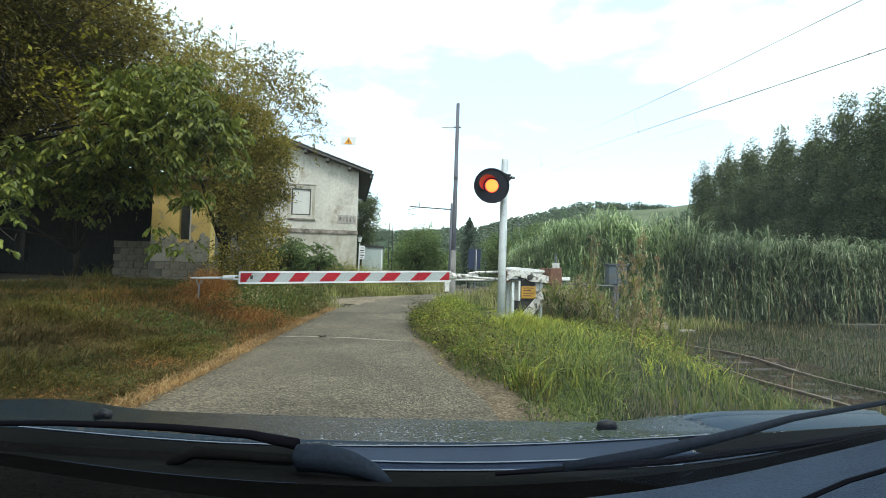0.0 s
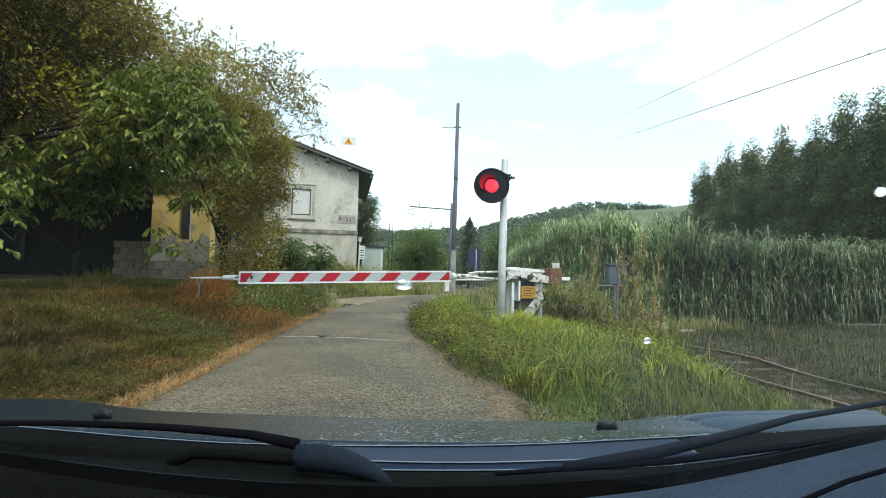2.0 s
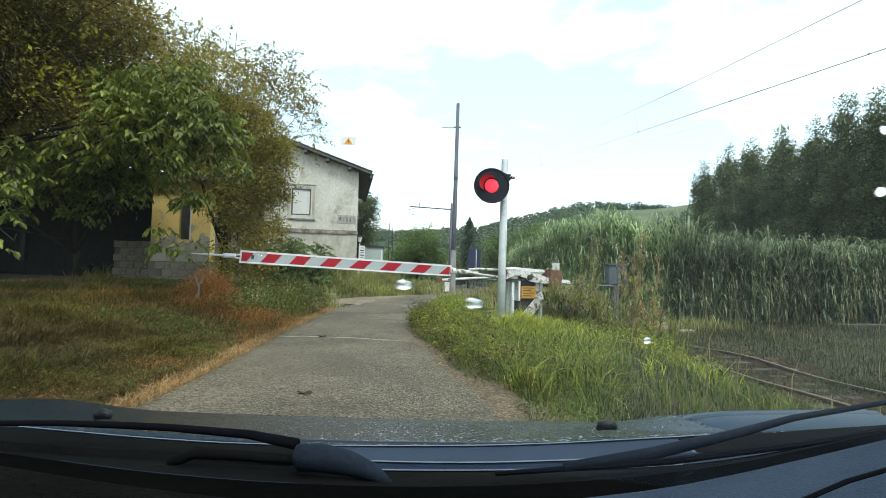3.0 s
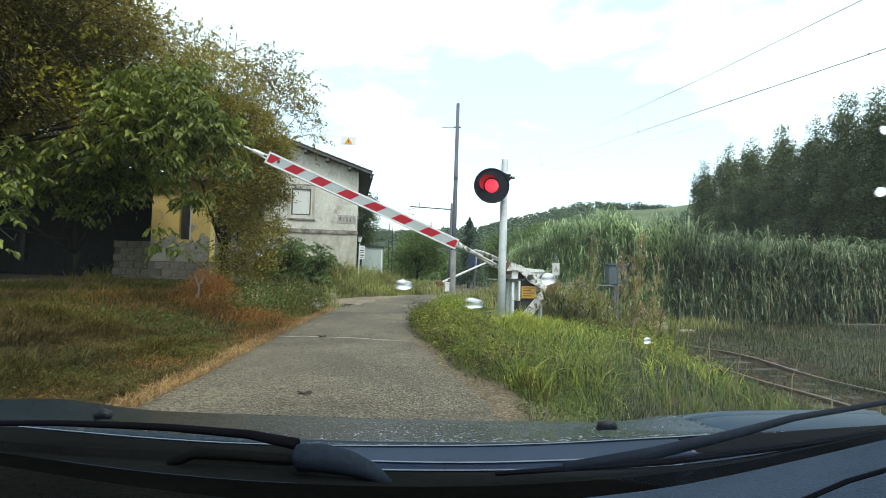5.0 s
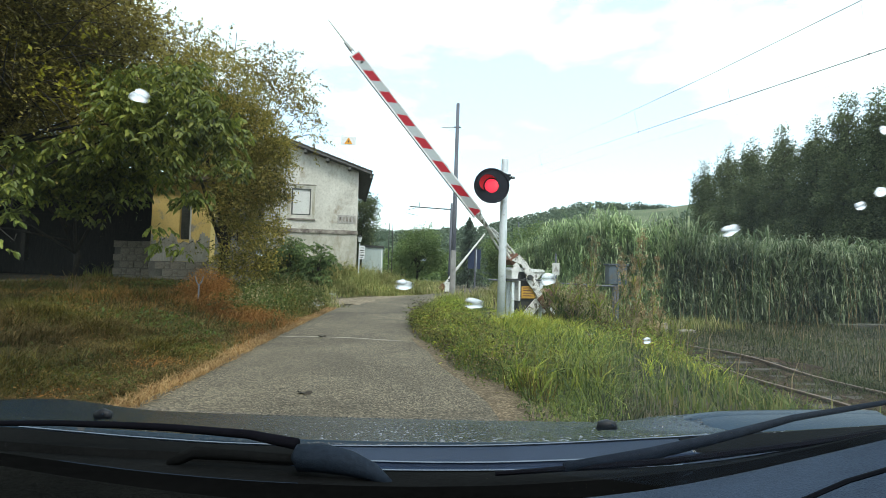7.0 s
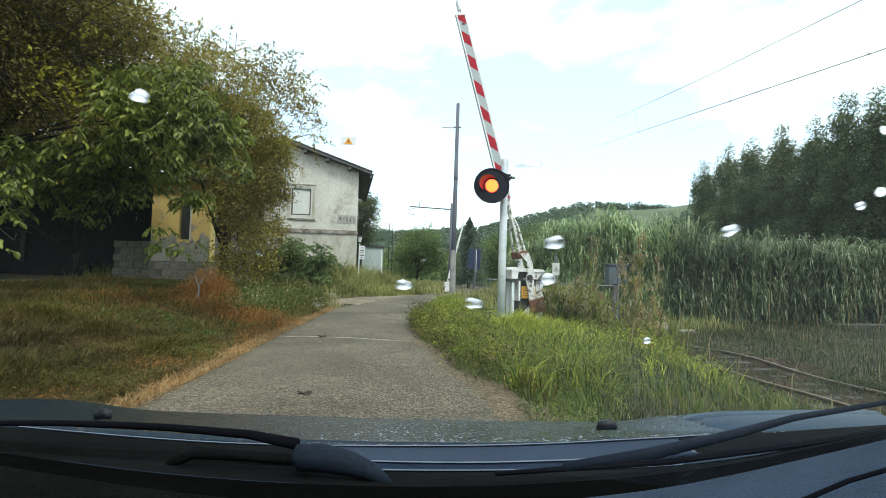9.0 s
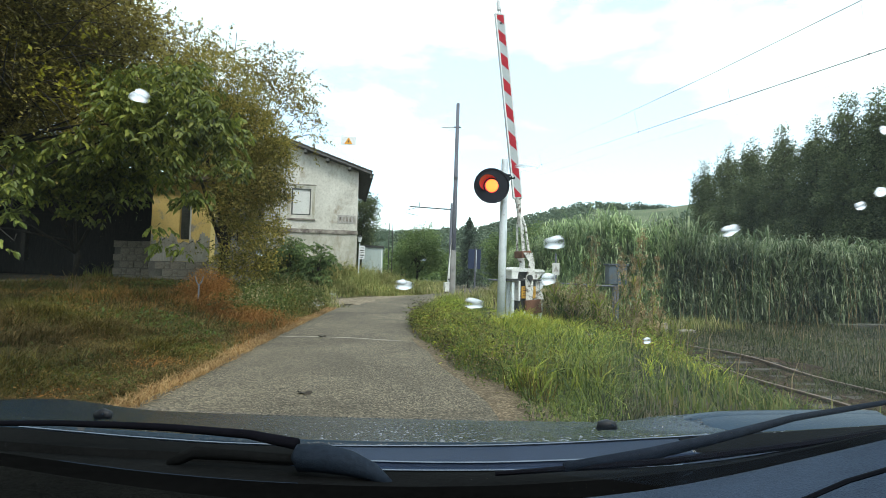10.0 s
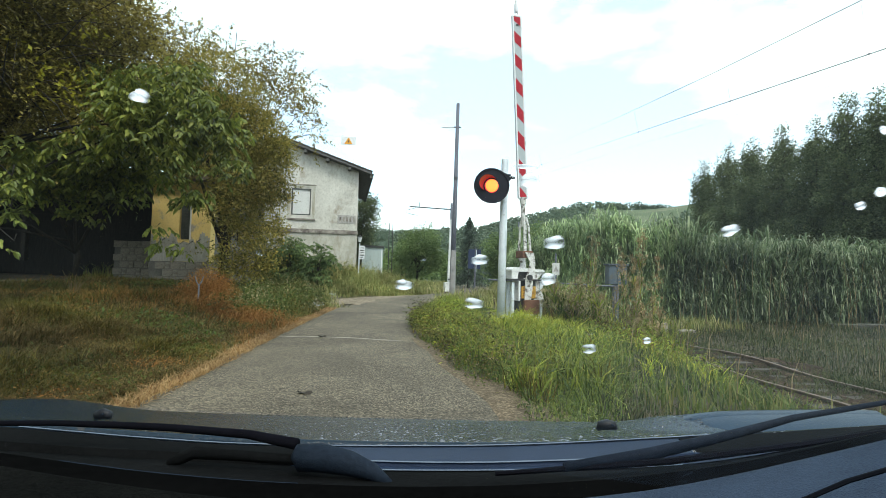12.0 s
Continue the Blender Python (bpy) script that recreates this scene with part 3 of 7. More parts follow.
for (r_a, y_a), (r_b, y_b) in (((0.372, 0.0), (0.385, -0.03)), ((0.385, -0.03), (0.36, -0.03)), ((0.36, -0.03), (0.352, 0.0))):
    for k in range(40):
        (c0, s0), (c1, s1) = ring[k], ring[(k + 1) % 40]
        bm.faces.new([bm.verts.new((LX + c * r, LY + y, LZ + s * r)) for c, s, r, y in ((c0, s0, r_a, y_a), (c1, s1, r_a, y_a), (c1, s1, r_b, y_b), (c0, s0, r_b, y_b))])
part("rim", bm, M_black, board)
bm = bmesh.new()
for k in range(26):
    a0, a1 = math.radians(52 + k * 165 / 26), math.radians(52 + (k + 1) * 165 / 26)
    for r, flip in ((0.185, 1), (0.178, 0)):
        q = []
        for a, y in ((a0, -0.0), (a1, -0.0), (a1, -0.24), (a0, -0.24)):
            q.append(bm.verts.new((LX - 0.0 + math.cos(a) * r - 0.10 * (-y / 0.24), LY + y, LZ + math.sin(a) * r + 0.02 * (-y / 0.24))))
        bm.faces.new(q if flip else q[::-1])
part("visor", bm, M_visor_glow, board, "red-lit visor over the lens")
bm = bmesh.new()
bmesh.ops.create_uvsphere(bm, u_segments=28, v_segments=14, radius=0.15, matrix=Matrix.Translation((LX, LY - 0.01, LZ)) @ Matrix.Diagonal((1, 0.25, 1, 1)))
lens = part("lens", bm, M_lens, board, "lit red-orange lens", smooth=True)
# added glow disc, hidden in the lens while the lamp looks red
bm = bmesh.new()
bmesh.ops.create_uvsphere(bm, u_segments=26, v_segments=12, radius=0.138, matrix=Matrix.Translation((LX + 0.003, LY - 0.03, LZ)) @ Matrix.Diagonal((1, 0.2, 1, 1)))
lamp_glow = part("lamp_glow", bm, M_lamp_glow, lens, "yellow-orange glow disc, slid out for the lamp's brighter phase", smooth=True)
bm = rod((LX - 0.02, LY + 0.04, LZ), (LX - 0.02, LY + 0.26, LZ), 0.24, 0.12, 24)
part("lamp_housing", bm, M_black, signal, smooth=True)
bm = bmesh.new()
add_tube(bm, [(LX + 0.02, LY + 0.06, LZ + 0.37), (LX + 0.20, LY + 0.12, LZ + 0.33), (0.12, -0.04, LZ + 0.25), (0.22, 0.0, LZ + 0.25)], [0.03, 0.03, 0.035, 0.03], 8)
add_box(bm, (-0.11, -0.11, LZ + 0.19), (0.13, 0.11, LZ + 0.31), 0.01)
part("bracket", bm, M_black, signal)
for k in (-1, 1):
    part("clamp_bolt", rod((0.14 + 0.03 * k, -0.13, LZ + 0.25), (0.14 + 0.03 * k, -0.07, LZ + 0.25), 0.018, seg=8), M_galv, signal)

# ---------------------------------------------------------------- near barrier
PIVOT = 1.067
barrier = thing("level_crossing_barrier", pose(1.932, 12.0, 0.0, 0, 0, 19.7), "white peeling barrier machine with red and white striped arm", "barrier")
SL = math.radians(-2.2)
boom = part("barrier_arm", rod((0, -0.30, 0), (0, 0.30, 0), 0.06, seg=16), M_dark, barrier, "red and white striped arm with counterweight")


def along(l, o):
    """Point of the arm's board: l from the pivot, o above its line."""
    return (-l, o - 0.038 + (l - 1.87) * math.tan(SL))


B0, B1, HB = 1.87, 6.24, 0.118
bm = bmesh.new()
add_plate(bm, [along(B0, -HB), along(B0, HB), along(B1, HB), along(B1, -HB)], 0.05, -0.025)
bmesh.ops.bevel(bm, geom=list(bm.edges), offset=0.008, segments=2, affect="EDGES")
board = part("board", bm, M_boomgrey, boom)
for lo, hi in ((HB - 0.030, HB + 0.006), (-HB - 0.006, -HB + 0.026)):
    bm = plate([along(B0 - 0.01, lo), along(B0 - 0.01, hi), along(B1 + 0.01, hi), along(B1 + 0.01, lo)], 0.064, -0.032)
    part("edge_strip", bm, M_boomwhite, boom)
for l in (B0 - 0.01, B1 - 0.02):
    part("end_strip", plate([along(l, -HB), along(l, HB), along(l + 0.03, HB), along(l + 0.03, -HB)], 0.066, -0.033), M_boomwhite, boom)
IN = HB - 0.031
# outer foot, outer head, inner head and inner foot of each slanted stripe
STRIPES = ((6.215, 6.215, 6.001, 6.116), (5.867, 5.740, 5.474, 5.604), (5.325, 5.192, 4.905, 5.041), (4.729, 4.567, 4.279, 4.421),
           (4.131, 3.939, 3.651, 3.812), (3.474, 3.309, 2.998, 3.153), (2.801, 2.629, 2.304, 2.480), (2.139, 1.946, 1.895, 1.895))
for a, b, c, d in STRIPES:
    for y in (-0.0285, 0.0245):
        part("red_stripe", plate([along(a, -IN), along(b, IN), along(c, IN), along(d, -IN)], 0.004, y), M_boomred, boom, "red reflective stripe")
part("label_patch", plate([along(B1 - 0.25, -0.03), along(B1 - 0.25, 0.04), along(B1 - 0.20, 0.04), along(B1 - 0.20, -0.03)], 0.004, -0.030), M_dark, boom)
bm = bmesh.new()
for s in (-1, 1):
    x0, z0 = along(B1, 0.035 * s)
    x1, z1 = along(B1 + 0.12, 0.03 * s)
    add_tube(bm, [(x0, 0, z0), (x1, 0, z1)], [0.016, 0.016], 8)
x0, z0 = along(B1 + 0.08, 0)
x1, z1 = along(B1 + 0.32, 0.0)
add_tube(bm, [(x0, 0, z0), (x0 - 0.02, 0, z0), (x1 + 0.03, 0, z1), (x1, 0, z1)], [0.02, 0.05, 0.045, 0.02], 10)
part("tip_fork", bm, M_boomwhite, boom)
x0, z0 = along(B1 + 0.30, 0.0)
x1, z1 = along(B1 + 0.86, 0.0)
part("tip_rod", add_tube(bmesh.new(), [(x0, 0, z0), ((x0 + x1) / 2, 0, (z0 + z1) / 2), (x1, 0, z1)], [0.022, 0.02, 0.010], 8), M_white, boom)
bm = bmesh.new()
add_tube(bm, [(-B0 - 0.02, 0, -0.035), (-1.72, 0, -0.033), (-1.35, 0, -0.025), (-1.2, 0, -0.02)], [0.09, 0.06, 0.045, 0.05], 12)
part("arm_neck", bm, M_peeled, boom)
for y, z in ((-0.10, -0.05), (0.10, -0.05), (-0.07, 0.075), (0.07, 0.075)):
    bm = add_tube(bmesh.new(), [(-1.42, y * 0.5, z * 0.5), (-1.2, y, z), (-0.55, y * 1.5, z * 1.4)], [0.022, 0.026, 0.03], 8)
    part("arm_strut", bm, M_peeled, boom)
part("arm_bracket", box((-0.62, -0.19, -0.13), (-0.46, 0.19, 0.13), 0.02), M_rust, boom)
for y in (-0.24, 0.21):
    bm = plate([(-0.58, -0.10), (-0.56, 0.13), (-0.30, 0.16), (0.02, 0.13), (0.10, 0.02), (0.05, -0.10), (-0.10, -0.03), (-0.34, 0.03)], 0.035, y)
    part("fork_cheek", bm, M_peeled, boom)
    bm = plate([(0.02, 0.10), (0.30, 0.08), (0.68, 0.02), (0.72, -0.06), (0.60, -0.12), (0.25, -0.10), (0.02, -0.10)], 0.03, y)
    part("tail_arm", bm, M_peeled, boom)
    part("tail_rod", box((0.68, y, -0.045), (1.10, y + 0.03, 0.035), 0.008), M_white, boom)
for y0, y1 in ((-0.30, -0.21), (-0.13, -0.01), (0.06, 0.2)):
    part("counterweight", box((0.52, y0, -0.16), (0.84, y1, 0.24), 0.02), M_rust, boom, "rusty iron counterweight")

part("machine_body", box((-0.24, -0.13, 0.14), (0.30, 0.17, 0.60), 0.03), M_dark, barrier)
part("top_beam", box((-0.50, -0.20, 0.985), (0.42, 0.20, 1.025), 0.008), M_dark, barrier)
part("side_plate", box((-0.25, -0.20, 0.52), (-0.20, 0.16, 0.985), 0.012), M_white, barrier)
part("side_plate", box((0.24, -0.12, 0.55), (0.36, 0.16, 0.985), 0.012), M_peeled, barrier)
part("motor_case", box((-0.14, -0.10, 0.60), (0.24, 0.14, 0.985), 0.03), M_dark, barrier)
bm = bmesh.new()
bm = plate([(-0.43, 1.24), (-0.36, 1.30), (0.36, 1.255), (0.45, 1.23), (0.43, 1.19), (-0.43, 1.20)], 0.36, -0.18)
part("cover_lid", bm, M_white, barrier)
bm = plate([(-0.42, 1.20), (-0.24, 1.20), (-0.27, 1.03), (-0.42, 1.03)], 0.34, -0.17)
part("cover_cheek", bm, M_white, barrier)
bm = plate([(-0.08, 1.027), (0.10, 1.20), (0.43, 1.19), (0.26, 1.027)], 0.30, -0.15)
part("cover_flank", bm, M_peeled, barrier)
# dark block stands in for the shade under the lid
part("cover_shade_block", box((-0.26, -0.10, 1.027), (0.16, 0.12, 1.195), 0.01), M_dark, barrier)
part("notice_plate", box((-0.17, -0.192, 0.58), (0.20, -0.176, 0.86), 0.003), M_yellow, barrier, "faded yellow notice plate")
for k in range(4):
    part("notice_line", box((-0.13, -0.197, 0.81 - k * 0.06), (0.15 - 0.06 * (k % 2), -0.192, 0.83 - k * 0.06)), M_rust, barrier)
bm = plate([(-0.36, 0.0), (-0.06, 0.0), (0.40, 0.52), (0.36, 0.78), (0.22, 0.62)], 0.05, -0.235)
part("foot_brace", bm, M_peeled, barrier)
for x in (-0.40, 0.34):
    part("machine_leg", box((x, -0.15, -0.1), (x + 0.07, -0.07, 0.95), 0.008), M_galv, barrier)
    part("machine_leg", box((x, 0.07, -0.1), (x + 0.07, 0.15, 0.95), 0.008), M_galv, barrier)
part("footing", box((-0.5, -0.32, -0.2), (0.48, 0.32, 0.06), 0.03), M_concrete, barrier)

# rest post under the arm's tip
rest = thing("barrier_rest_post", pose(-4.97, 10.42, 0.36), "small forked rest post for the barrier arm in dry weeds", "post")
part("stake", rod((0, 0, -0.15), (0.0, 0, 0.40), 0.02, 0.016, 8), M_pole_low, rest)
for s in (-1, 1):
    part("prong", add_tube(bmesh.new(), [(0, 0, 0.38), (0.05 * s, 0, 0.45), (0.09 * s, 0, 0.58)], [0.014, 0.013, 0.010], 8), M_pole_low, rest)

# ---------------------------------------------------------------- far barrier
far_barrier = thing("level_crossing_barrier", pose(0.36, 30.0, 0.0, 0, 0, 192), "distant white barrier machine beyond the track", "barrier")
far_boom = part("barrier_arm", rod((0, -0.16, 0), (0, 0.16, 0), 0.05), M_dark, far_barrier, "thin white arm")
part("pole", add_tube(bmesh.new(), [(0.5, 0, 0), (-0.3, 0, 0), (-2.2, 0, 0), (-3.55, 0, 0)], [0.06, 0.075, 0.06, 0.04], 8), M_white, far_boom)
part("counterweight", box((0.4, -0.16, -0.14), (0.75, 0.16, 0.14), 0.02), M_rust, far_boom)
part("machine_body", box((-0.25, -0.2, 0.0), (0.25, 0.2, 0.62), 0.03), M_white, far_barrier)


# ---------------------------------------------------------------- catenary
def catenary_pole(m, h, label):
    t = thing("catenary_pole", m, label, "pole", "poles of the overhead line")
    bm = bmesh.new()
    add_tube(bm, [(0, 0, -0.2), (0, 0, h * 0.5), (0, 0, h - 0.02), (0, 0, h)], [0.118, 0.090, 0.070, 0.06], 14)
    part("shaft", bm, M_polegrey, t, smooth=True)
    return t


cat = catenary_pole(pose(0.44, 22.0, 0.0, 0, 0.45, 0), 8.6, "tall weathered grey steel catenary pole beside the lane")
bm = bmesh.new()
add_tube(bm, [(0, 0, -0.15), (0, 0, 2.1), (0, 0, 2.12)], [0.130, 0.124, 0.105], 12)
part("pole_sleeve", bm, M_pole_low, cat)
part("cross_bracket", box((-0.16, -0.02, 7.50), (0.16, 0.02, 7.56), 0.006), M_dark, cat)
part("band_clamp", rod((0, 0, 5.2), (0, 0, 5.32), 0.094, seg=14), M_dark, cat)
part("number_plate", box((-0.10, -0.150, 1.30), (0.09, -0.122, 1.80), 0.006), M_pole_low, cat, "blank pale plate")
part("insulator_string", add_tube(bmesh.new(), [(-0.06 - 0.045 * k, 0, 7.53 - 0.002 * k) for k in range(15)], [0.012 if k % 2 else 0.03 for k in range(15)], 8), M_panelwhite, cat, "string of small pale insulators")
cat2 = catenary_pole(pose(0.46, 33.2, 0.0, 0, 0.4, 0), 5.75, "slim far catenary pole carrying a cantilever arm")
bm = bmesh.new()
add_rod(bm, (0, 0, 5.33), (-2.75, -0.2, 5.42), 0.035, seg=8)
add_rod(bm, (-2.1, -0.15, 5.40), (-2.1, -0.15, 5.75), 0.02, seg=6)
part("cantilever_arm", bm, M_dark, cat2)
part("registration_arm", add_tube(bmesh.new(), [(-2.35, -0.2, 5.33), (-2.9, -0.2, 5.18), (-3.0, -0.2, 5.02), (-2.6, -0.2, 4.92), (-2.2, -0.2, 4.85)], [0.018] * 5, 6), M_dark, cat2)
part("insulator", add_tube(bmesh.new(), [(-0.3, 0, 5.34), (-0.35, 0, 5.34), (-0.4, 0, 5.34), (-0.45, 0, 5.34), (-0.5, 0, 5.34)], [0.03, 0.06, 0.03, 0.06, 0.03], 10), M_dark, cat2)
catenary_pole(pose(7.7, 52.0, 0.0), 6.6, "thin distant pole among the willows")
for x, y, h in ((-5.35, 50, 6.0), (-5.0, 50, 6.0)):
    far_mast = thing("line_mast", pose(x, y, 0), "thin dark mast beyond the crossing", "pole", "masts beyond the crossing")
    part("shaft", rod((0, 0, -0.2), (0, 0, h), 0.05, 0.04, 6), M_dark, far_mast)


# thin shrinks the far radius, imitating wire lost in the sky's glare
def wire(name, pts, r, label, thin=1.0):
    bm = add_tube(bmesh.new(), pts, [r * (1 - (1 - thin) * float(smooth(11, 17, q[1]))) for q in pts], 5)
    return tagged(part(name, bm, M_wire), label, "cable")


def line_x(y):
    return 7.73 - 0.41 * (y - 9.03)


def messenger_z(y):
    return 5.80 + 0.0042 * (y - 20.0) ** 2


wys = [-14, -8, -2, 3, 6, 9, 12, 15, 18, 21, 24, 27, 30, 33]
wire("contact_wire", [(line_x(y), y, 5.3) for y in wys], 0.0100, "thin dark overhead contact wire", 0.12)
wire("messenger_wire", [(line_x(y) - 0.14, y, messenger_z(y)) for y in wys], 0.0086, "thin dark sagging messenger wire", 0.10)
wire("feeder_wire", [(line_x(y) + 1.7, y, 5.5) for y in wys], 0.0018, "very thin pale feeder wire")
for y in (3.5, 9.1, 11.7, 14.4, 19.0):
    bm = rod((line_x(y), y, 5.3), (line_x(y) - 0.14, y, messenger_z(y)), 0.0018, seg=5)
    add_box(bm, (line_x(y) - 0.011, y - 0.012, 5.285), (line_x(y) + 0.011, y + 0.012, 5.325))
    tagged(part("dropper", bm, M_wire), "thin dropper between the overhead wires", "cable", "droppers of the overhead line")
span = [(0.5, 22.0, 7.53), (-1.2, 22.0, 7.28), (-2.6, 22.0, 7.12), (-4.25, 22.0, 7.02), (-6.5, 22.0, 7.0), (-9.5, 22.0, 7.2)]
wire("span_wire", span, 0.0025, "hair-thin span wire holding a warning plate")

warn = thing("warning_plate", pose(-4.24, 21.96, 6.62, 0, 0, 0), "white plate with orange high-voltage triangle on span wire", "sign")
part("plate", box((-0.32, -0.012, 0.0), (0.32, 0.012, 0.36), 0.004), M_signwhite, warn)
part("triangle", plate([(-0.18, 0.04), (0.18, 0.04), (0.0, 0.33)], 0.006, -0.020), M_signorange, warn, "orange warning triangle")
part("bolt_mark", plate([(0.02, 0.26), (-0.045, 0.15), (0.0, 0.155), (-0.02, 0.07), (0.05, 0.175), (0.005, 0.17)], 0.004, -0.025), M_ink, warn)
for x in (-0.29, 0.29):
    part("hook", rod((x, 0, 0.36), (x, 0, 0.42), 0.005, seg=6), M_wire, warn)

# ---------------------------------------------------------------- house beyond the crossing
house = thing("house", pose(-5.28, 31.0, 0.0, 0, 0, 10.7), "two-storey derelict house with stained pale plaster gable", "house")
W, D, EAVE, RIDGE = 9.0, 10.6, 7.25, 8.75
WX0, WX1, WZ0, WZ1 = -3.92, -2.80, 4.42, 6.02
bm = bmesh.new()
# gable wall with a window opening, in pieces butted end to end
add_plate(bm, [(-W, 3.6), (-W, EAVE), (WX0, EAVE), (WX0, 3.6)], 0.4, 0.0)
add_plate(bm, [(WX0, 3.6), (WX0, WZ0), (WX1, WZ0), (WX1, 3.6)], 0.4, 0.0)
add_plate(bm, [(WX0, WZ1), (WX0, EAVE), (WX1, EAVE), (WX1, WZ1)], 0.4, 0.0)
add_plate(bm, [(WX1, 3.6), (WX1, EAVE), (0, EAVE), (0, 3.6)], 0.4, 0.0)
add_plate(bm, [(-W, EAVE), (-W / 2, RIDGE), (0, EAVE)], 0.4, 0.0)
part("upper_wall", bm, M_plaster, house)
part("lower_wall", box((-W, 0.0, -0.3), (0, 0.4, 3.36)), M_plaster_low, house)
bm = box((-0.4, 0.4, -0.3), (0, D, EAVE))
part("side_wall", bm, M_plaster, house)
part("side_wall", box((-W, 0.4, -0.3), (-W + 0.4, D, EAVE)), M_plaster, house)
part("rear_wall", box((-W + 0.4, D - 0.4, -0.3), (-0.4, D, EAVE)), M_plaster, house)
bm = box((-W - 0.05, -0.07, 3.36), (0.06, 0.4, 3.44), 0.01)
add_box(bm, (-W - 0.03, -0.04, 3.44), (0.04, 0.4, 3.60), 0.01)
part("string_course", bm, M_moulding, house, "projecting grey string course")
part("sill_course", box((-W, -0.03, 2.62), (-3.0, 0.0, 2.68), 0.008), M_moulding, house)
part("corner_strip", box((-0.14, -0.02, -0.2), (0.012, 0.0, 3.36), 0.004), M_plaster_low, house)
win = part("window", box((WX0, 0.06, WZ0), (WX1, 0.12, WZ1)), M_panelwhite, house, "boarded white window in a dark frame")
for lo, hi in (((WX0, 0.0, WZ0), (WX0 + 0.07, 0.06, WZ1)), ((WX1 - 0.07, 0.0, WZ0), (WX1, 0.06, WZ1)), ((WX0 + 0.07, 0.0, WZ0), (WX1 - 0.07, 0.06, WZ0 + 0.07)), ((WX0 + 0.07, 0.0, WZ1 - 0.07), (WX1 - 0.07, 0.06, WZ1))):
    part("frame_bar", box(lo, hi, 0.01), M_frame, win)
part("window_sill", box((WX0 - 0.25, -0.08, WZ0 - 0.30), (WX1 + 0.28, 0.0, WZ0 - 0.20), 0.01), M_moulding, house)
for lo, hi in (((WX1 + 0.08, -0.025, WZ0 - 0.2), (WX1 + 0.24, 0.0, WZ1 + 0.2)), ((WX0 - 0.24, -0.025, WZ0 - 0.2), (WX0 - 0.08, 0.0, WZ1 + 0.2)), ((WX0 - 0.08, -0.025, WZ1 + 0.06), (WX1 + 0.08, 0.0, WZ1 + 0.2))):
    part("window_surround", box(lo, hi, 0.006), M_plaster_low, house)
part("window_head", box((WX0 - 0.3, -0.05, WZ1 + 0.2), (WX1 + 0.3, 0.0, WZ1 + 0.26), 0.01), M_moulding, house)
panel = part("inscription_panel", box((-1.20, -0.02, 4.02), (-0.10, 0.0, 4.52), 0.004), M_inscr, house, "worn illegible painted inscription")
for k in range(5):
    part("faded_letter", box((-1.08 + 0.2 * k, -0.026, 4.14), (-0.97 + 0.2 * k, -0.02, 4.40)), M_moulding, panel)
OV, TH = 0.75, 0.16
for side in (1, -1):
    x_out = (0 + OV) if side == 1 else (-W - OV)
    z_out = EAVE - OV * (RIDGE - EAVE) / (W / 2)
    bm = plate([(-W / 2, RIDGE + 0.02), (x_out, z_out + 0.02), (x_out, z_out + TH), (-W / 2, RIDGE + TH + 0.02)], D + 1.2, -0.6)
    roof = part("roof_slope", bm, M_eave, house)
    bm = bmesh.new()
    sl = math.atan2(RIDGE - EAVE, W / 2)
    run = math.hypot(RIDGE - z_out, abs(x_out + W / 2))
    rows_n = 14
    for k in range(rows_n):
        f0, f1 = k / rows_n, (k + 1.15) / rows_n
        xa, za = -W / 2 + (x_out + W / 2) * f0, RIDGE + (z_out - RIDGE) * f0
        xb, zb = -W / 2 + (x_out + W / 2) * f1, RIDGE + (z_out - RIDGE) * f1
        add_plate(bm, [(xa, za + TH + 0.02), (xb, zb + TH + 0.05), (xb, zb + TH + 0.09), (xa, za + TH + 0.06)], D + 1.3, -0.65)
    part("tile_course", bm, M_tile, roof, "courses of brown roof tiles")
    for k in range(4):
        fx = (0.25 + 0.25 * k)
        xr, zr = -W / 2 + (x_out + W / 2) * fx, RIDGE + (z_out - RIDGE) * fx
        part("purlin_end", box((xr - 0.09, -0.55, zr - 0.2), (xr + 0.09, 0.0, zr - 0.01), 0.01), M_eave, house)
    part("gutter", rod((x_out + 0.06 * side, -0.6, z_out), (x_out + 0.06 * side, D + 0.6, z_out), 0.07, seg=10), M_dark, house)

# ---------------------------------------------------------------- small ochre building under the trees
M_mortar_and_shade = mat("dark_mortar_and_side_shade", (0.12, 0.11, 0.095), (0.20, 0.185, 0.16), 3, 40, 0.95)
hut = thing("outbuilding", pose(-7.80, 17.0, 0.30), "small ochre outbuilding with grey stone plinth under trees", "building")
SX0, SX1, SZ0, SZ1 = -1.05, -0.71, 1.74, 3.30
bm = bmesh.new()
add_plate(bm, [(-2.0, 1.0), (-2.0, 3.7), (SX0, 3.7), (SX0, 1.0)], 0.35, 0.0)
add_plate(bm, [(SX0, 1.0), (SX0, SZ0), (SX1, SZ0), (SX1, 1.0)], 0.35, 0.0)
add_plate(bm, [(SX0, SZ1), (SX0, 3.7), (SX1, 3.7), (SX1, SZ1)], 0.35, 0.0)
add_plate(bm, [(SX1, 1.0), (SX1, 3.7), (0, 3.7), (0, 1.0)], 0.35, 0.0)
part("front_wall", bm, M_ochre, hut)
